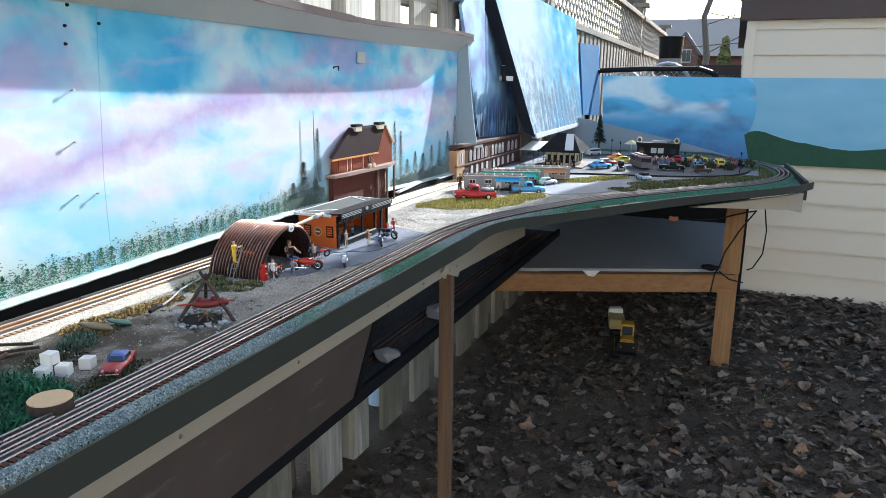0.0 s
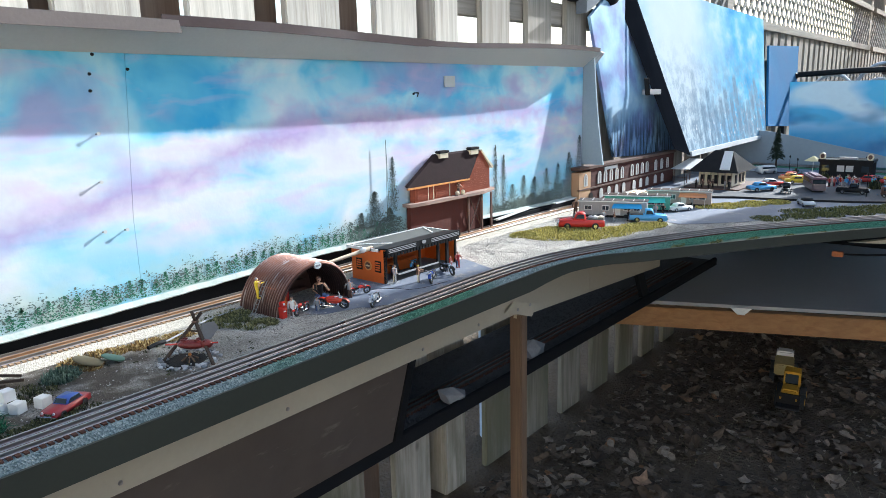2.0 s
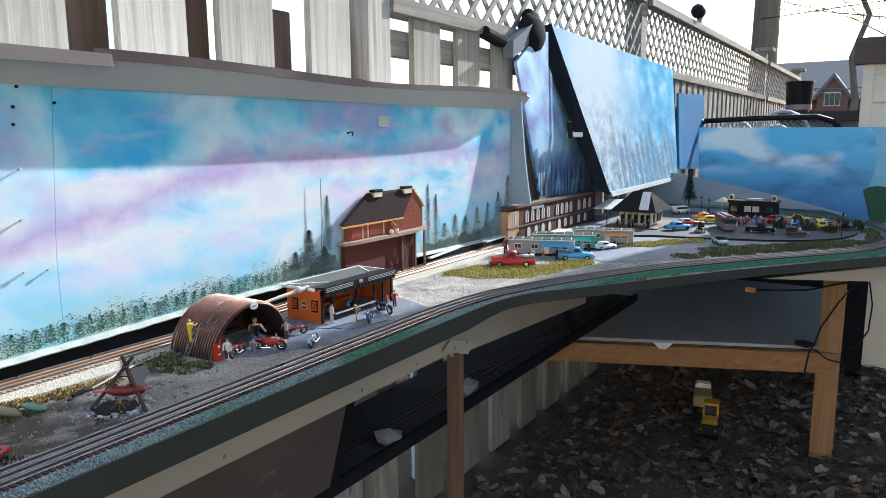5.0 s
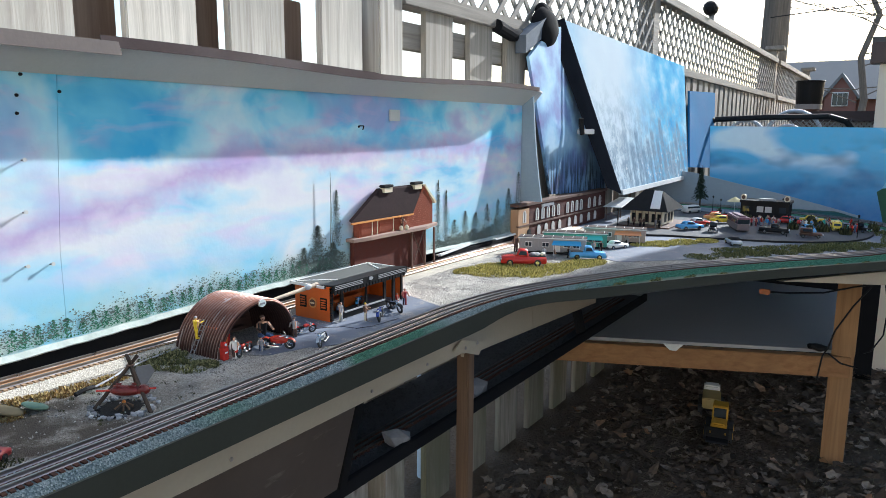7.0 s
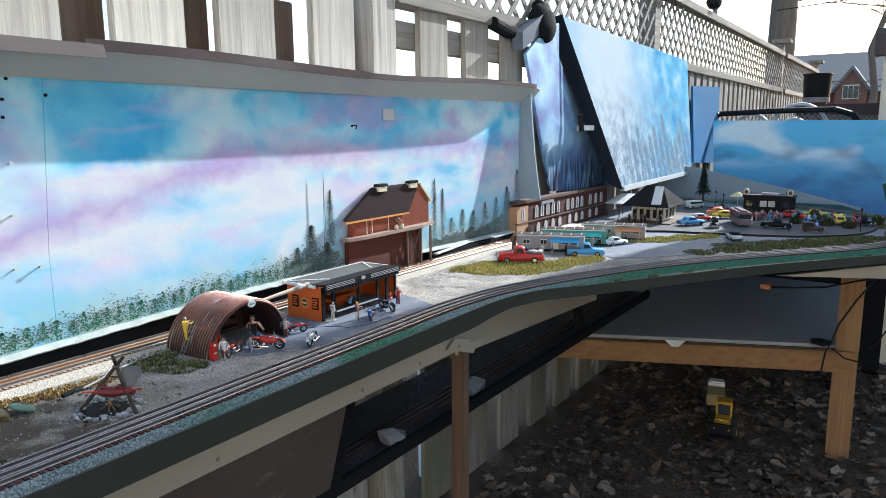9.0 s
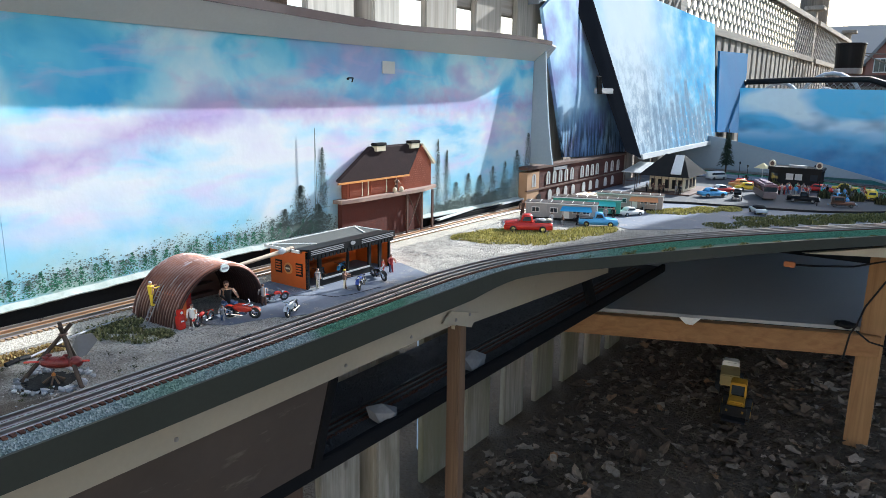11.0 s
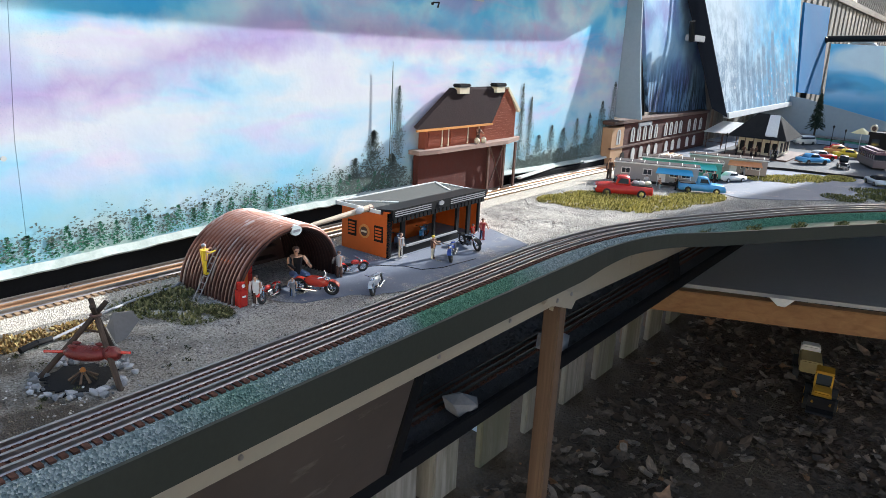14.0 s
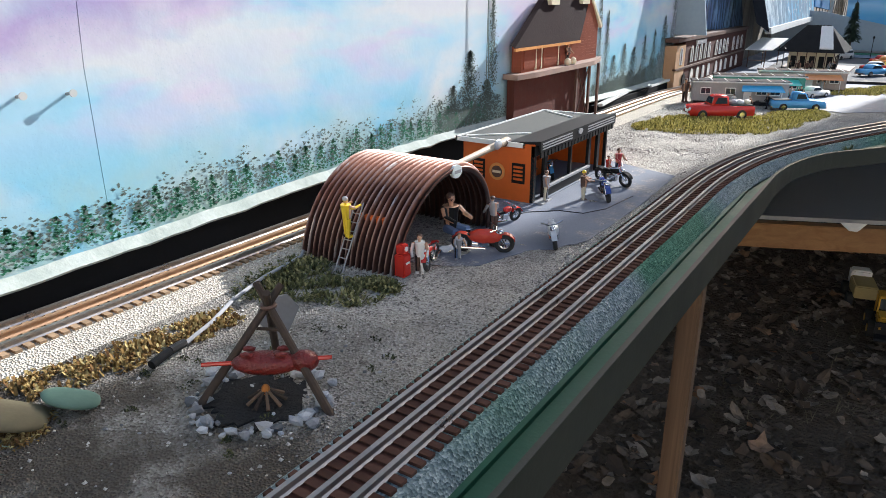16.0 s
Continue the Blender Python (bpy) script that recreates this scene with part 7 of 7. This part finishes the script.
# nails with long shanks
for (y, z) in ((0.976, 1.081), (0.971, 1.004), (0.967, 0.923), (1.004, 0.921)):
    nl = thing("nail", "bent steel nail standing out of the mural board", "nail", (BX, y, z), 0, "nails in the mural board")
    part("shank", cyl(bmesh.new(), (BX - 0.001, y, z), (BX + 0.006, y + 0.002, z + 0.001), 0.0013, seg=7), rail_m, nl)
    part("head", cyl(bmesh.new(), (BX + 0.006, y + 0.002, z + 0.001), (BX + 0.0072, y + 0.002, z + 0.001), 0.0030, seg=12), white_trim, nl)
for (y, z) in ((0.978, 1.175), (0.976, 1.149), (1.041, 1.183), (0.986, 1.205), (1.748, 1.135)):
    ob = link(cyl(bmesh.new(), (0, 0, 0), (0.003, 0, 0), 0.0028, 0.0022, 10), "screw", blackp)
    ob.matrix_basis = pose(BX + 0.0035 * math.sin(y * 3.1), y, z)
    tagged(ob, "dark screw head in the mural board", "screw", "screws in the mural board")
hk = thing("hook", "small dark hook screwed into the mural board", "hook", (BX, 1.748, 1.13))
part("shaft", tube(bmesh.new(), [(BX, 1.748, 1.137), (BX + 0.012, 1.750, 1.137), (BX + 0.014, 1.744, 1.128)], 0.0014, 6), blackp, hk)

# ---- red barn against the mural ----
barn = thing("barn", "red clapboard barn with a dark roof and raised deck", "model building", (-0.32, 1.86, 0.79))
part("upper_wall", box(bmesh.new(), -0.335, -0.318, 1.718, 1.925, 0.873, 0.920), barn_m, barn)
bm = bmesh.new()
prism(bm, [(-0.335, 1.927, 0.873), (-0.335, 2.035, 0.873), (-0.335, 2.035, 0.935), (-0.335, 1.997, 0.980), (-0.335, 1.927, 0.915)], (0.014, 0, 0))
part("gable_wall", bm, barn_m, barn)
bm = bmesh.new()
prism(bm, [(-0.312, 1.684, 0.914), (-0.312, 1.930, 0.912), (-0.326, 2.000, 0.982), (-0.326, 1.806, 0.981)], (-0.008, 0, 0.004))
part("roof", bm, rough_mat("black_roof_felt", (0.022, 0.014, 0.014), (0.05, 0.036, 0.036), 25, 260, 0.95, spec=0.05), barn, "near-black roof")
bm = bmesh.new()
prism(bm, [(-0.318, 1.997, 0.984), (-0.318, 2.052, 0.934), (-0.318, 2.046, 0.930), (-0.318, 1.998, 0.976)], (-0.016, 0, 0))
part("barge_board", bm, cream_p, barn)
part("eave_trim", box(bmesh.new(), -0.314, -0.310, 1.684, 1.932, 0.909, 0.913), amber_p, barn)
for y in (1.835, 1.965):
    cu = part("cupola", box(bmesh.new(), -0.332, -0.318, y - 0.016, y + 0.016, 0.974, 0.986), cream_p, barn, "small roof cupola")
    part("cupola_roof", box(bmesh.new(), -0.334, -0.316, y - 0.020, y + 0.020, 0.986, 0.993, 0.002), blackp, cu)
for a, b in ((1.725, 1.765), (1.772, 1.785), (1.795, 1.850)):
    part("shutter", box(bmesh.new(), -0.318, -0.3165, a, b, 0.879, 0.908), barn_m, barn)
    part("trim", box(bmesh.new(), -0.318, -0.3158, b, b + 0.003, 0.876, 0.910), cream_p, barn)
# lower wall in a darkened red, the deck's shadow put into its colour
part("lower_wall", box(bmesh.new(), -0.335, -0.322, 1.705, 1.995, G0 + 0.002, 0.866), rough_mat("shaded_barn_red", (0.06, 0.02, 0.016), (0.12, 0.038, 0.028), 60, 260, 0.8), barn)
bm = bmesh.new()
prism(bm, [(-0.335, 1.690, 0.866), (-0.309, 1.69, 0.866), (-0.303, 1.74, 0.866), (-0.303, 1.985, 0.866), (-0.318, 2.055, 0.868), (-0.335, 2.055, 0.868)], (0, 0, 0.008))
part("deck", bm, rough_mat("bleached_deck", (0.20, 0.13, 0.105), (0.40, 0.29, 0.24), 50, 300, 0.85), barn, "bleached projecting deck")
for y in (1.925, 1.985, 2.03):
    part("deck_post", box(bmesh.new(), -0.314, -0.310, y - 0.003, y + 0.003, G0 + 0.003, 0.866), brown_p, barn)
part("deck_brace", tube(bmesh.new(), [(-0.312, 1.93, G0 + 0.02), (-0.312, 1.98, 0.862)], 0.0016, 5), brown_p, barn)
part("deck_brace", tube(bmesh.new(), [(-0.312, 1.98, G0 + 0.02), (-0.312, 1.93, 0.862)], 0.0016, 5), brown_p, barn)
figurine((-0.314, 1.885, 0.874), 0.036, 0, brown_p, brown_p, brown_p, 40, "brown doll standing on the barn's deck")
for dy in (-0.012, 0.012):
    ob = link(ball(bmesh.new(), (0, 0, 0), 0.006, 1, 0.9, 1.2, 2), "sack", cream_p)
    ob.matrix_basis = pose(-0.308, 1.885 + dy, 0.880)
    tagged(ob, "pale sack hanging beside the barn doll", "sack")
# loose white board ends beyond the barn
for y0, y1, t in ((2.06, 2.24, 3), (2.40, 2.55, -4)):
    ob = link(box(bmesh.new(), -0.008, 0.008, -(y1 - y0) / 2, (y1 - y0) / 2, 0, 0.006, 0.001), "loose_board", white_trim)
    ob.matrix_basis = pose(-0.322, (y0 + y1) / 2, 0.781, 2, -12, t)
    tagged(ob, "loose whitish board end at the mural's foot", "board")
part("kick_block", box(bmesh.new(), -0.335, -0.318, 2.05, 2.56, TOP, 0.781), black_m, None).name = "kick_block"
tagged(bpy.data.objects["kick_block"], "black block under the loose board ends", "block", kind="structure")

# ---- under the deck ----
for (x, y, r, z, mt) in ((-0.128, 1.607, 0.036, 0.446, "grey"), (-0.138, 1.965, 0.042, 0.446, "grey")):
    bm = ball(bmesh.new(), (0, 0, 0), r, 1.15, 0.8, 0.62, 1)
    for v in bm.verts:
        v.co *= 1 + 0.5 * noise.noise(v.co * 40 + Vector((y * 9, 0, 0)))
    ob = link(bm, "rock", rough_mat("grey_rock", (0.13, 0.13, 0.135), (0.30, 0.30, 0.31), 40, 200, 0.9, bump=0.6))
    ob.matrix_basis = pose(x, y, z + r * 0.38, 5, 8, 70)
    tagged(ob, "angular grey rock lying on the coal shelf", "rock", "rocks on the lower shelf")
lpr = random.Random(2)
V, F = [], []
for k in range(2600):
    x, y, r = lpr.uniform(-0.32, -0.108), lpr.uniform(1.2, 2.7), lpr.uniform(0.001, 0.004)
    b = len(V)
    z = 0.447
    V += [(x - r, y - r, z), (x + r, y - r * 0.8, z), (x + r * 0.7, y + r, z), (x - r * 0.6, y + r * 0.8, z), (x, y, z + r * 1.1)]
    F += [(b, b + 1, b + 4), (b + 1, b + 2, b + 4), (b + 2, b + 3, b + 4), (b + 3, b, b + 4)]
me = bpy.data.meshes.new("coal_lumps")
me.from_pydata(V, [], F)
me.materials.append(coal_m)
tagged(new("coal_lumps", me), "loose black coal lumps on the shelf", "coal", kind="stuff")
toy = thing("toy_loader", "yellow toy loader standing in the leaves", "toy loader", (0.262, 3.12, GROUND), 8)
b_ = toy.matrix_basis @ Matrix.Translation((0, 0, 0.014)) @ Matrix.Diagonal((0.85, 0.85, 0.9, 1))
toy_y = plain_mat("toy_yellow", (0.50, 0.27, 0.02), 0.5)
def tp(name, bm, mt, parent=None):
    bmesh.ops.transform(bm, matrix=b_, verts=bm.verts)
    return part(name, bm, mt, parent or toy)
tp("chassis", box(bmesh.new(), -0.035, 0.035, -0.07, 0.09, 0.03, 0.055, 0.004), blackp)
tp("hood", box(bmesh.new(), -0.032, 0.032, -0.075, 0.0, 0.055, 0.085, 0.006), toy_y)
tp("cab_roof", box(bmesh.new(), -0.032, 0.032, 0.0, 0.07, 0.125, 0.135, 0.003), toy_y)
for sx in (-1, 1):
    for yy in (0.004, 0.064):
        tp("cab_post", box(bmesh.new(), sx * 0.029 - 0.003, sx * 0.029 + 0.003, yy - 0.003, yy + 0.003, 0.055, 0.126), toy_y)
    for yy in (-0.045, 0.055):
        wh = tp("wheel", cyl(bmesh.new(), (sx * 0.036, yy, 0.03), (sx * 0.058, yy, 0.03), 0.03, seg=20), rubber)
        tp("hub", cyl(bmesh.new(), (sx * 0.057, yy, 0.03), (sx * 0.060, yy, 0.03), 0.014, seg=14), toy_y, wh)
    tp("lift_arm", box(bmesh.new(), sx * 0.030 - 0.004, sx * 0.030 + 0.004, -0.12, -0.03, 0.058, 0.068), toy_y)
bm = bmesh.new()
prism(bm, [(-0.045, -0.115, 0.035), (-0.045, -0.155, 0.030), (-0.045, -0.15, 0.036), (-0.045, -0.12, 0.042), (-0.045, -0.12, 0.082), (-0.045, -0.114, 0.084)], (0.09, 0, 0))
tp("bucket", bm, blackp)
tp("cab_glass", box(bmesh.new(), -0.026, 0.026, 0.006, 0.062, 0.085, 0.124), glass_m)
tw = thing("toy_truck", "dull yellow toy truck half hidden behind the loader", "toy truck", (0.185, 3.34, GROUND), 12)
b_ = tw.matrix_basis @ Matrix.Translation((0, 0, 0.012))
toy = tw
tp("dump_bed", box(bmesh.new(), -0.035, 0.035, -0.06, 0.05, 0.04, 0.085, 0.004), plain_mat("dull_toy_yellow", (0.40, 0.30, 0.12), 0.6))
tp("cab", box(bmesh.new(), -0.032, 0.032, 0.055, 0.105, 0.03, 0.10, 0.006), white_p)
for sx in (-1, 1):
    for yy in (-0.03, 0.075):
        tp("wheel", cyl(bmesh.new(), (sx * 0.032, yy, 0.025), (sx * 0.05, yy, 0.025), 0.025, seg=18), rubber)
# cables and connector by the bench leg
con = thing("connector", "orange wire connector hanging under the deck", "connector", (0.45, 2.75, 0.64))
part("block", box(bmesh.new(), 0.42, 0.45, 2.72, 2.735, 0.640, 0.656, 0.002), plain_mat("connector_orange", (0.40, 0.13, 0.05), 0.5), con)
part("lead", tube(bmesh.new(), [(0.45, 2.73, 0.648), (0.50, 2.78, 0.642), (0.58, 2.9, 0.63), (0.66, 3.03, 0.635), (0.71, 3.05, 0.645)], 0.003, 6), blackp, con)
cb = thing("black_cables", "thin black cables hanging from deck to beam", "cable", (0.65, 3.04, 0.4))
part("lead", tube(bmesh.new(), [(0.71, 3.04, 0.648), (0.66, 3.035, 0.57), (0.615, 3.035, 0.48), (0.60, 3.035, 0.42), (0.585, 3.035, 0.385), (0.575, 3.035, 0.30)], 0.0028, 6), blackp, cb)
part("lead", tube(bmesh.new(), [(0.60, 3.035, 0.40), (0.64, 3.033, 0.372), (0.69, 3.033, 0.365)], 0.0028, 6), blackp, cb)
part("lead", tube(bmesh.new(), [(0.74, 3.08, 0.65), (0.755, 3.10, 0.56), (0.75, 3.10, 0.47), (0.72, 3.10, 0.41), (0.70, 3.10, 0.40)], 0.0024, 6), blackp, cb)
gl = thing("glove", "crumpled dark cloth lying at the beam's end", "cloth", (0.57, 3.07, 0.39))
bm = ball(bmesh.new(), (0, 0, 0), 0.022, 1.5, 0.9, 0.55, 3)
for v in bm.verts:
    v.co *= 1 + 0.35 * noise.noise(v.co * 70)
bmesh.ops.transform(bm, matrix=pose(0.565, 3.095, 0.398), verts=bm.verts)
part("cloth", bm, blackp, gl, "", True)
flap = thing("paper_flap", "pale torn flap on the shelf's front edge", "flap", (0.13, 2.88, 0.38))
bm = bmesh.new()
prism(bm, [(0.10, 2.872, 0.388), (0.165, 2.898, 0.388), (0.145, 2.880, 0.366), (0.125, 2.871, 0.368)], (0.001, -0.002, 0.001))
part("sheet", bm, white_p, flap)
# pale tube added behind the fence as the light seen between the pickets
pp = thing("gap_light_pipe", "pale blue-white tube added as the light between the fence boards", "pipe", (FX - 0.11, 2.10, GROUND))
part("tube", cyl(bmesh.new(), (FX - 0.12, 2.28, GROUND), (FX - 0.12, 2.28, 0.6), 0.035, seg=16), plain_mat("pale_gap_blue", (0.55, 0.62, 0.70), 0.5), pp)

# ---- behind the boards and far away ----
boot = thing("black_hood", "black crumpled sheet hood over the board's top corner", "hood", (-0.40, 2.87, 1.5))
bm = ball(bmesh.new(), (-0.365, 2.815, 1.49), 0.085, 0.4, 1.1, 0.85, 3)
ball(bm, (-0.385, 2.84, 1.555), 0.045, 0.6, 1.0, 0.6, 2)
for v in bm.verts:
    v.co += Vector((0, 0.012, 0.012)) * noise.noise(v.co * 26)
part("sheet", bm, black_m, boot, "", True)
part("sleeve", tube(bmesh.new(), [(-0.37, 2.47, 1.455), (-0.375, 2.58, 1.440), (-0.38, 2.67, 1.447), (-0.385, 2.75, 1.48)], 0.021, 12), black_m, boot)
lf = thing("floodlight", "round black floodlight on the fence rail", "floodlight", (FX, 5.6, 1.85))
part("head", ball(bmesh.new(), (FX, 5.35, 1.915), 0.07, 0.7, 1, 0.7, 2), blackp, lf)
part("stem", box(bmesh.new(), FX - 0.02, FX + 0.01, 5.40, 5.44, 1.845, 1.90), grey_p, lf)
hg = thing("hinge", "dark hinge plate on the leaning board's edge", "hinge", (-0.29, 3.04, 1.14))
part("plate", box(bmesh.new(), -0.31, -0.285, 3.01, 3.13, 1.115, 1.135, 0.002), grey_p, hg)
part("pin", cyl(bmesh.new(), (-0.29, 3.015, 1.115), (-0.29, 3.00, 1.175), 0.010, seg=8), blackp, hg)
# pipe gate with chain link
gate = thing("pipe_gate", "black pipe gate frame with chain-link mesh", "gate", (0.3, 5.3, GROUND))
GY = 5.25
part("frame", tube(bmesh.new(), [(-0.36, GY, GROUND), (-0.36, GY, 1.10), (-0.345, GY, 1.16), (-0.29, GY, 1.205), (0.0, GY, 1.217), (0.36, GY, 1.22), (0.45, GY, 1.19), (0.50, GY, 1.12), (0.505, GY, GROUND)], 0.017, 10), blackp, gate)
for k in range(24):
    for s in (1, -1):
        x0 = -0.355 + k * 0.036
        x1 = x0 + s * 0.22
        za, zb = 0.98, 1.20
        if x1 > 0.50 or x1 < -0.355:
            continue
        part("mesh_wire", cyl(bmesh.new(), (x0, GY + s * 0.002, za), (x1, GY + s * 0.002, zb), 0.0016, seg=4), grey_p, gate)
for cx, r in ((-0.16, 0.13), (0.10, 0.10), (0.13, 0.18)):
    bm = bmesh.new()
    tube(bm, [(cx - r * math.cos(math.pi * k / 12), GY + 0.35, 1.05 + r * 1.2 * math.sin(math.pi * k / 12)) for k in range(13)], 0.012, 8)
    hoop = thing("hoop", "white-grey bent hoop standing behind the gate", "hoop", (cx, GY + 0.35, GROUND), 0, "hoops behind the gate")
    part("arc", bm, silver_p if r < 0.2 else blackp, hoop)
    part("stake", cyl(bmesh.new(), (cx - r, GY + 0.35, GROUND), (cx - r, GY + 0.35, 1.06), 0.012, seg=8), silver_p, hoop)
lat = thing("lattice_screen", "brown diagonal lattice screen beyond the gate", "lattice", (1.0, 7.6, GROUND))
part("frame", box(bmesh.new(), -0.14, 0.70, 7.58, 7.60, GROUND, 1.22), brown_p, lat)
part("top_rail", box(bmesh.new(), -0.16, 0.72, 7.54, 7.62, 1.22, 1.31), umber_m, lat)
for k in range(22):
    for s in (1, -1):
        x0 = -0.14 + k * 0.04
        x1 = x0 + s * 0.24
        if -0.14 <= x1 <= 0.70:
            bm = bmesh.new()
            prism(bm, [(x0 - 0.012, 7.57 + s * 0.004, 0.97), (x0 + 0.012, 7.57 + s * 0.004, 0.97), (x1 + 0.012, 7.57 + s * 0.004, 1.22), (x1 - 0.012, 7.57 + s * 0.004, 1.22)], (0, -0.006, 0))
            part("slat", bm, lattice_m, lat)
tub = thing("barrel_planter", "black round tub standing on a post beyond the fence", "tub", (0.55, 8.6, 1.4))
bm = cyl(bmesh.new(), (-0.09, 8.4, 1.40), (-0.09, 8.4, 1.62), 0.118, 0.128, 28)
part("tub", bm, blackp, tub)
part("rim", torus(bmesh.new(), (-0.09, 8.4, 1.62), 0.127, 0.009, "z", 28, 6), blackp, tub)
part("band", cyl(bmesh.new(), (-0.09, 8.4, 1.35), (-0.09, 8.4, 1.40), 0.122, seg=28), grey_p, tub)
part("stand", cyl(bmesh.new(), (-0.09, 8.4, GROUND), (-0.09, 8.4, 1.35), 0.10, seg=20), brown_p, tub)
# big bare tree
bark = wood_mat("grey_bark_trunk", (0.10, 0.085, 0.07), (0.24, 0.21, 0.18), "z", 0.9, 0.1, bump=0.9)
def bare_tree(x, y, r, h, seed, name="bare_tree"):
    t = thing(name, "leafless tree with grey furrowed bark", "tree", (x, y, GROUND))
    tr = random.Random(seed)
    bm = bmesh.new()
    pts = [Vector((x + 0.05 * tr.uniform(-1, 1) * k, y, GROUND + h * k / 5)) for k in range(6)]
    for i in range(5):
        cyl(bm, pts[i], pts[i + 1] + Vector((0, 0, 0.02)), r * (1 - 0.1 * i), r * (1 - 0.1 * (i + 1)), 20)
    part("trunk", bm, bark, t)
    bm = bmesh.new()
    def grow(p, d, ln, rad, depth):
        q = p + d * ln
        cyl(bm, p, q, rad, rad * 0.6, 5)
        if depth:
            for k in range(3):
                nd = (d + Vector((tr.uniform(-0.8, 0.8), tr.uniform(-0.8, 0.8), tr.uniform(-0.35, 0.5)))).normalized()
                grow(p + d * ln * tr.uniform(0.45, 1.0), nd, ln * tr.uniform(0.5, 0.8), rad * 0.55, depth - 1)
    for k in range(9):
        a = tr.uniform(0, 6.283)
        grow(pts[3] + Vector((0, 0, tr.uniform(-0.25, 0.38) * h)), Vector((math.cos(a), math.sin(a) * 0.4, tr.uniform(-0.1, 0.5))).normalized(), tr.uniform(1.2, 2.4), r * 0.16, 4)
    part("branches", bm, bark, t)
    return t
bare_tree(-0.93, 11.8, 0.21, 9.0, 4)
bare_tree(0.9, 17.0, 0.12, 4.6, 8)
bare_tree(-0.2, 20.0, 0.10, 4.8, 15)
# neighbour's brick house
nb = thing("neighbour_house", "distant brick house with grey gabled roofs", "house", (5, 30, GROUND))
roof_far = rough_mat("far_grey_shingle", (0.16, 0.16, 0.16), (0.26, 0.255, 0.25), 2, 30, 0.9)
nbrick = rough_mat("far_red_brick", (0.20, 0.09, 0.07), (0.30, 0.15, 0.12), 2, 20, 0.9)
part("wall", box(bmesh.new(), -3.2, 5.0, 30.5, 37, GROUND, 2.4), nbrick, nb)
bm = bmesh.new()
prism(bm, [(-3.8, 30.0, 2.3), (-3.8, 33.7, 4.0), (-3.8, 37.5, 2.3)], (9.4, 0, 0))
part("roof", bm, roof_far, nb)
bm = bmesh.new()
prism(bm, [(-1.85, 29.9, GROUND), (-0.85, 29.9, GROUND), (-0.85, 29.9, 2.45), (-1.35, 29.9, 3.12), (-1.85, 29.9, 2.45)], (0, 3, 0))
part("gable", bm, nbrick, nb)
bm = bmesh.new()
prism(bm, [(-1.98, 29.8, 2.38), (-1.35, 29.8, 3.24), (-0.72, 29.8, 2.38), (-0.80, 29.8, 2.33), (-1.35, 29.8, 3.08), (-1.90, 29.8, 2.33)], (0, 3.2, 0))
part("gable_roof", bm, roof_far, nb)
wn_ = part("window", box(bmesh.new(), -1.62, -1.10, 29.84, 29.9, 2.05, 2.55), white_p, nb)
for k in range(3):
    part("pane", box(bmesh.new(), -1.59 + 0.165 * k, -1.45 + 0.165 * k, 29.81, 29.84, 2.09, 2.51), glass_m, wn_)
bush = thing("evergreen", "small dark evergreen beside the distant house", "tree", (0.2, 24, GROUND))
V, F = [], []
erng = random.Random(13)
for k in range(1500):
    hh = erng.uniform(0.3, 2.6)
    a, q = erng.uniform(0, 6.283), (2.7 - hh) * 0.22 * math.sqrt(erng.random())
    p = Vector((0.2 + q * math.cos(a), 24 + q * math.sin(a), GROUND + hh))
    b = len(V)
    s = erng.uniform(0.04, 0.11)
    V += [tuple(p + Vector((-s, 0, 0))), tuple(p + Vector((s, 0, -s * 0.4))), tuple(p + Vector((s * 0.3, s * 0.3, s)))]
    F.append((b, b + 1, b + 2))
me = bpy.data.meshes.new("crown")
me.from_pydata(V, [], F)
me.materials.append(olive)
ob = new("crown", me)
ob.parent, ob.matrix_parent_inverse = bush, bush.matrix_basis.inverted()
part("trunk", cyl(bmesh.new(), (0.2, 24, GROUND), (0.2, 24, 2.2), 0.06, 0.02, 8), bark, bush)
# overhead wires
for (a, b) in (((-0.6, 9, 2.35), (9, 13, 3.6)), ((0.0, 12, 2.9), (9, 15, 3.7))):
    ow = thing("overhead_wire", "thin dark overhead wire against the sky", "wire", (a[0], a[1], a[2]))
    part("line", cyl(bmesh.new(), a, b, 0.006, seg=5), blackp, ow)
# house wall behind the camera
hw = thing("house_wall", "pale plain house wall closing the yard", "wall", (3, -4, GROUND), kind="structure")
part("wall", box(bmesh.new(), -0.5, 9, -4.2, -4.0, GROUND, 3.0), siding_m, hw)
# unseen fence added to cut the low skylight reaching under the deck
yf = thing("added_yard_fence", "unseen plain fence, added to dim low light in the yard", "fence", (6.5, 0, GROUND), kind="structure")
part("wall", box(bmesh.new(), 6.5, 6.54, -4.0, 4.3, GROUND, 1.5), fence_back, yf)
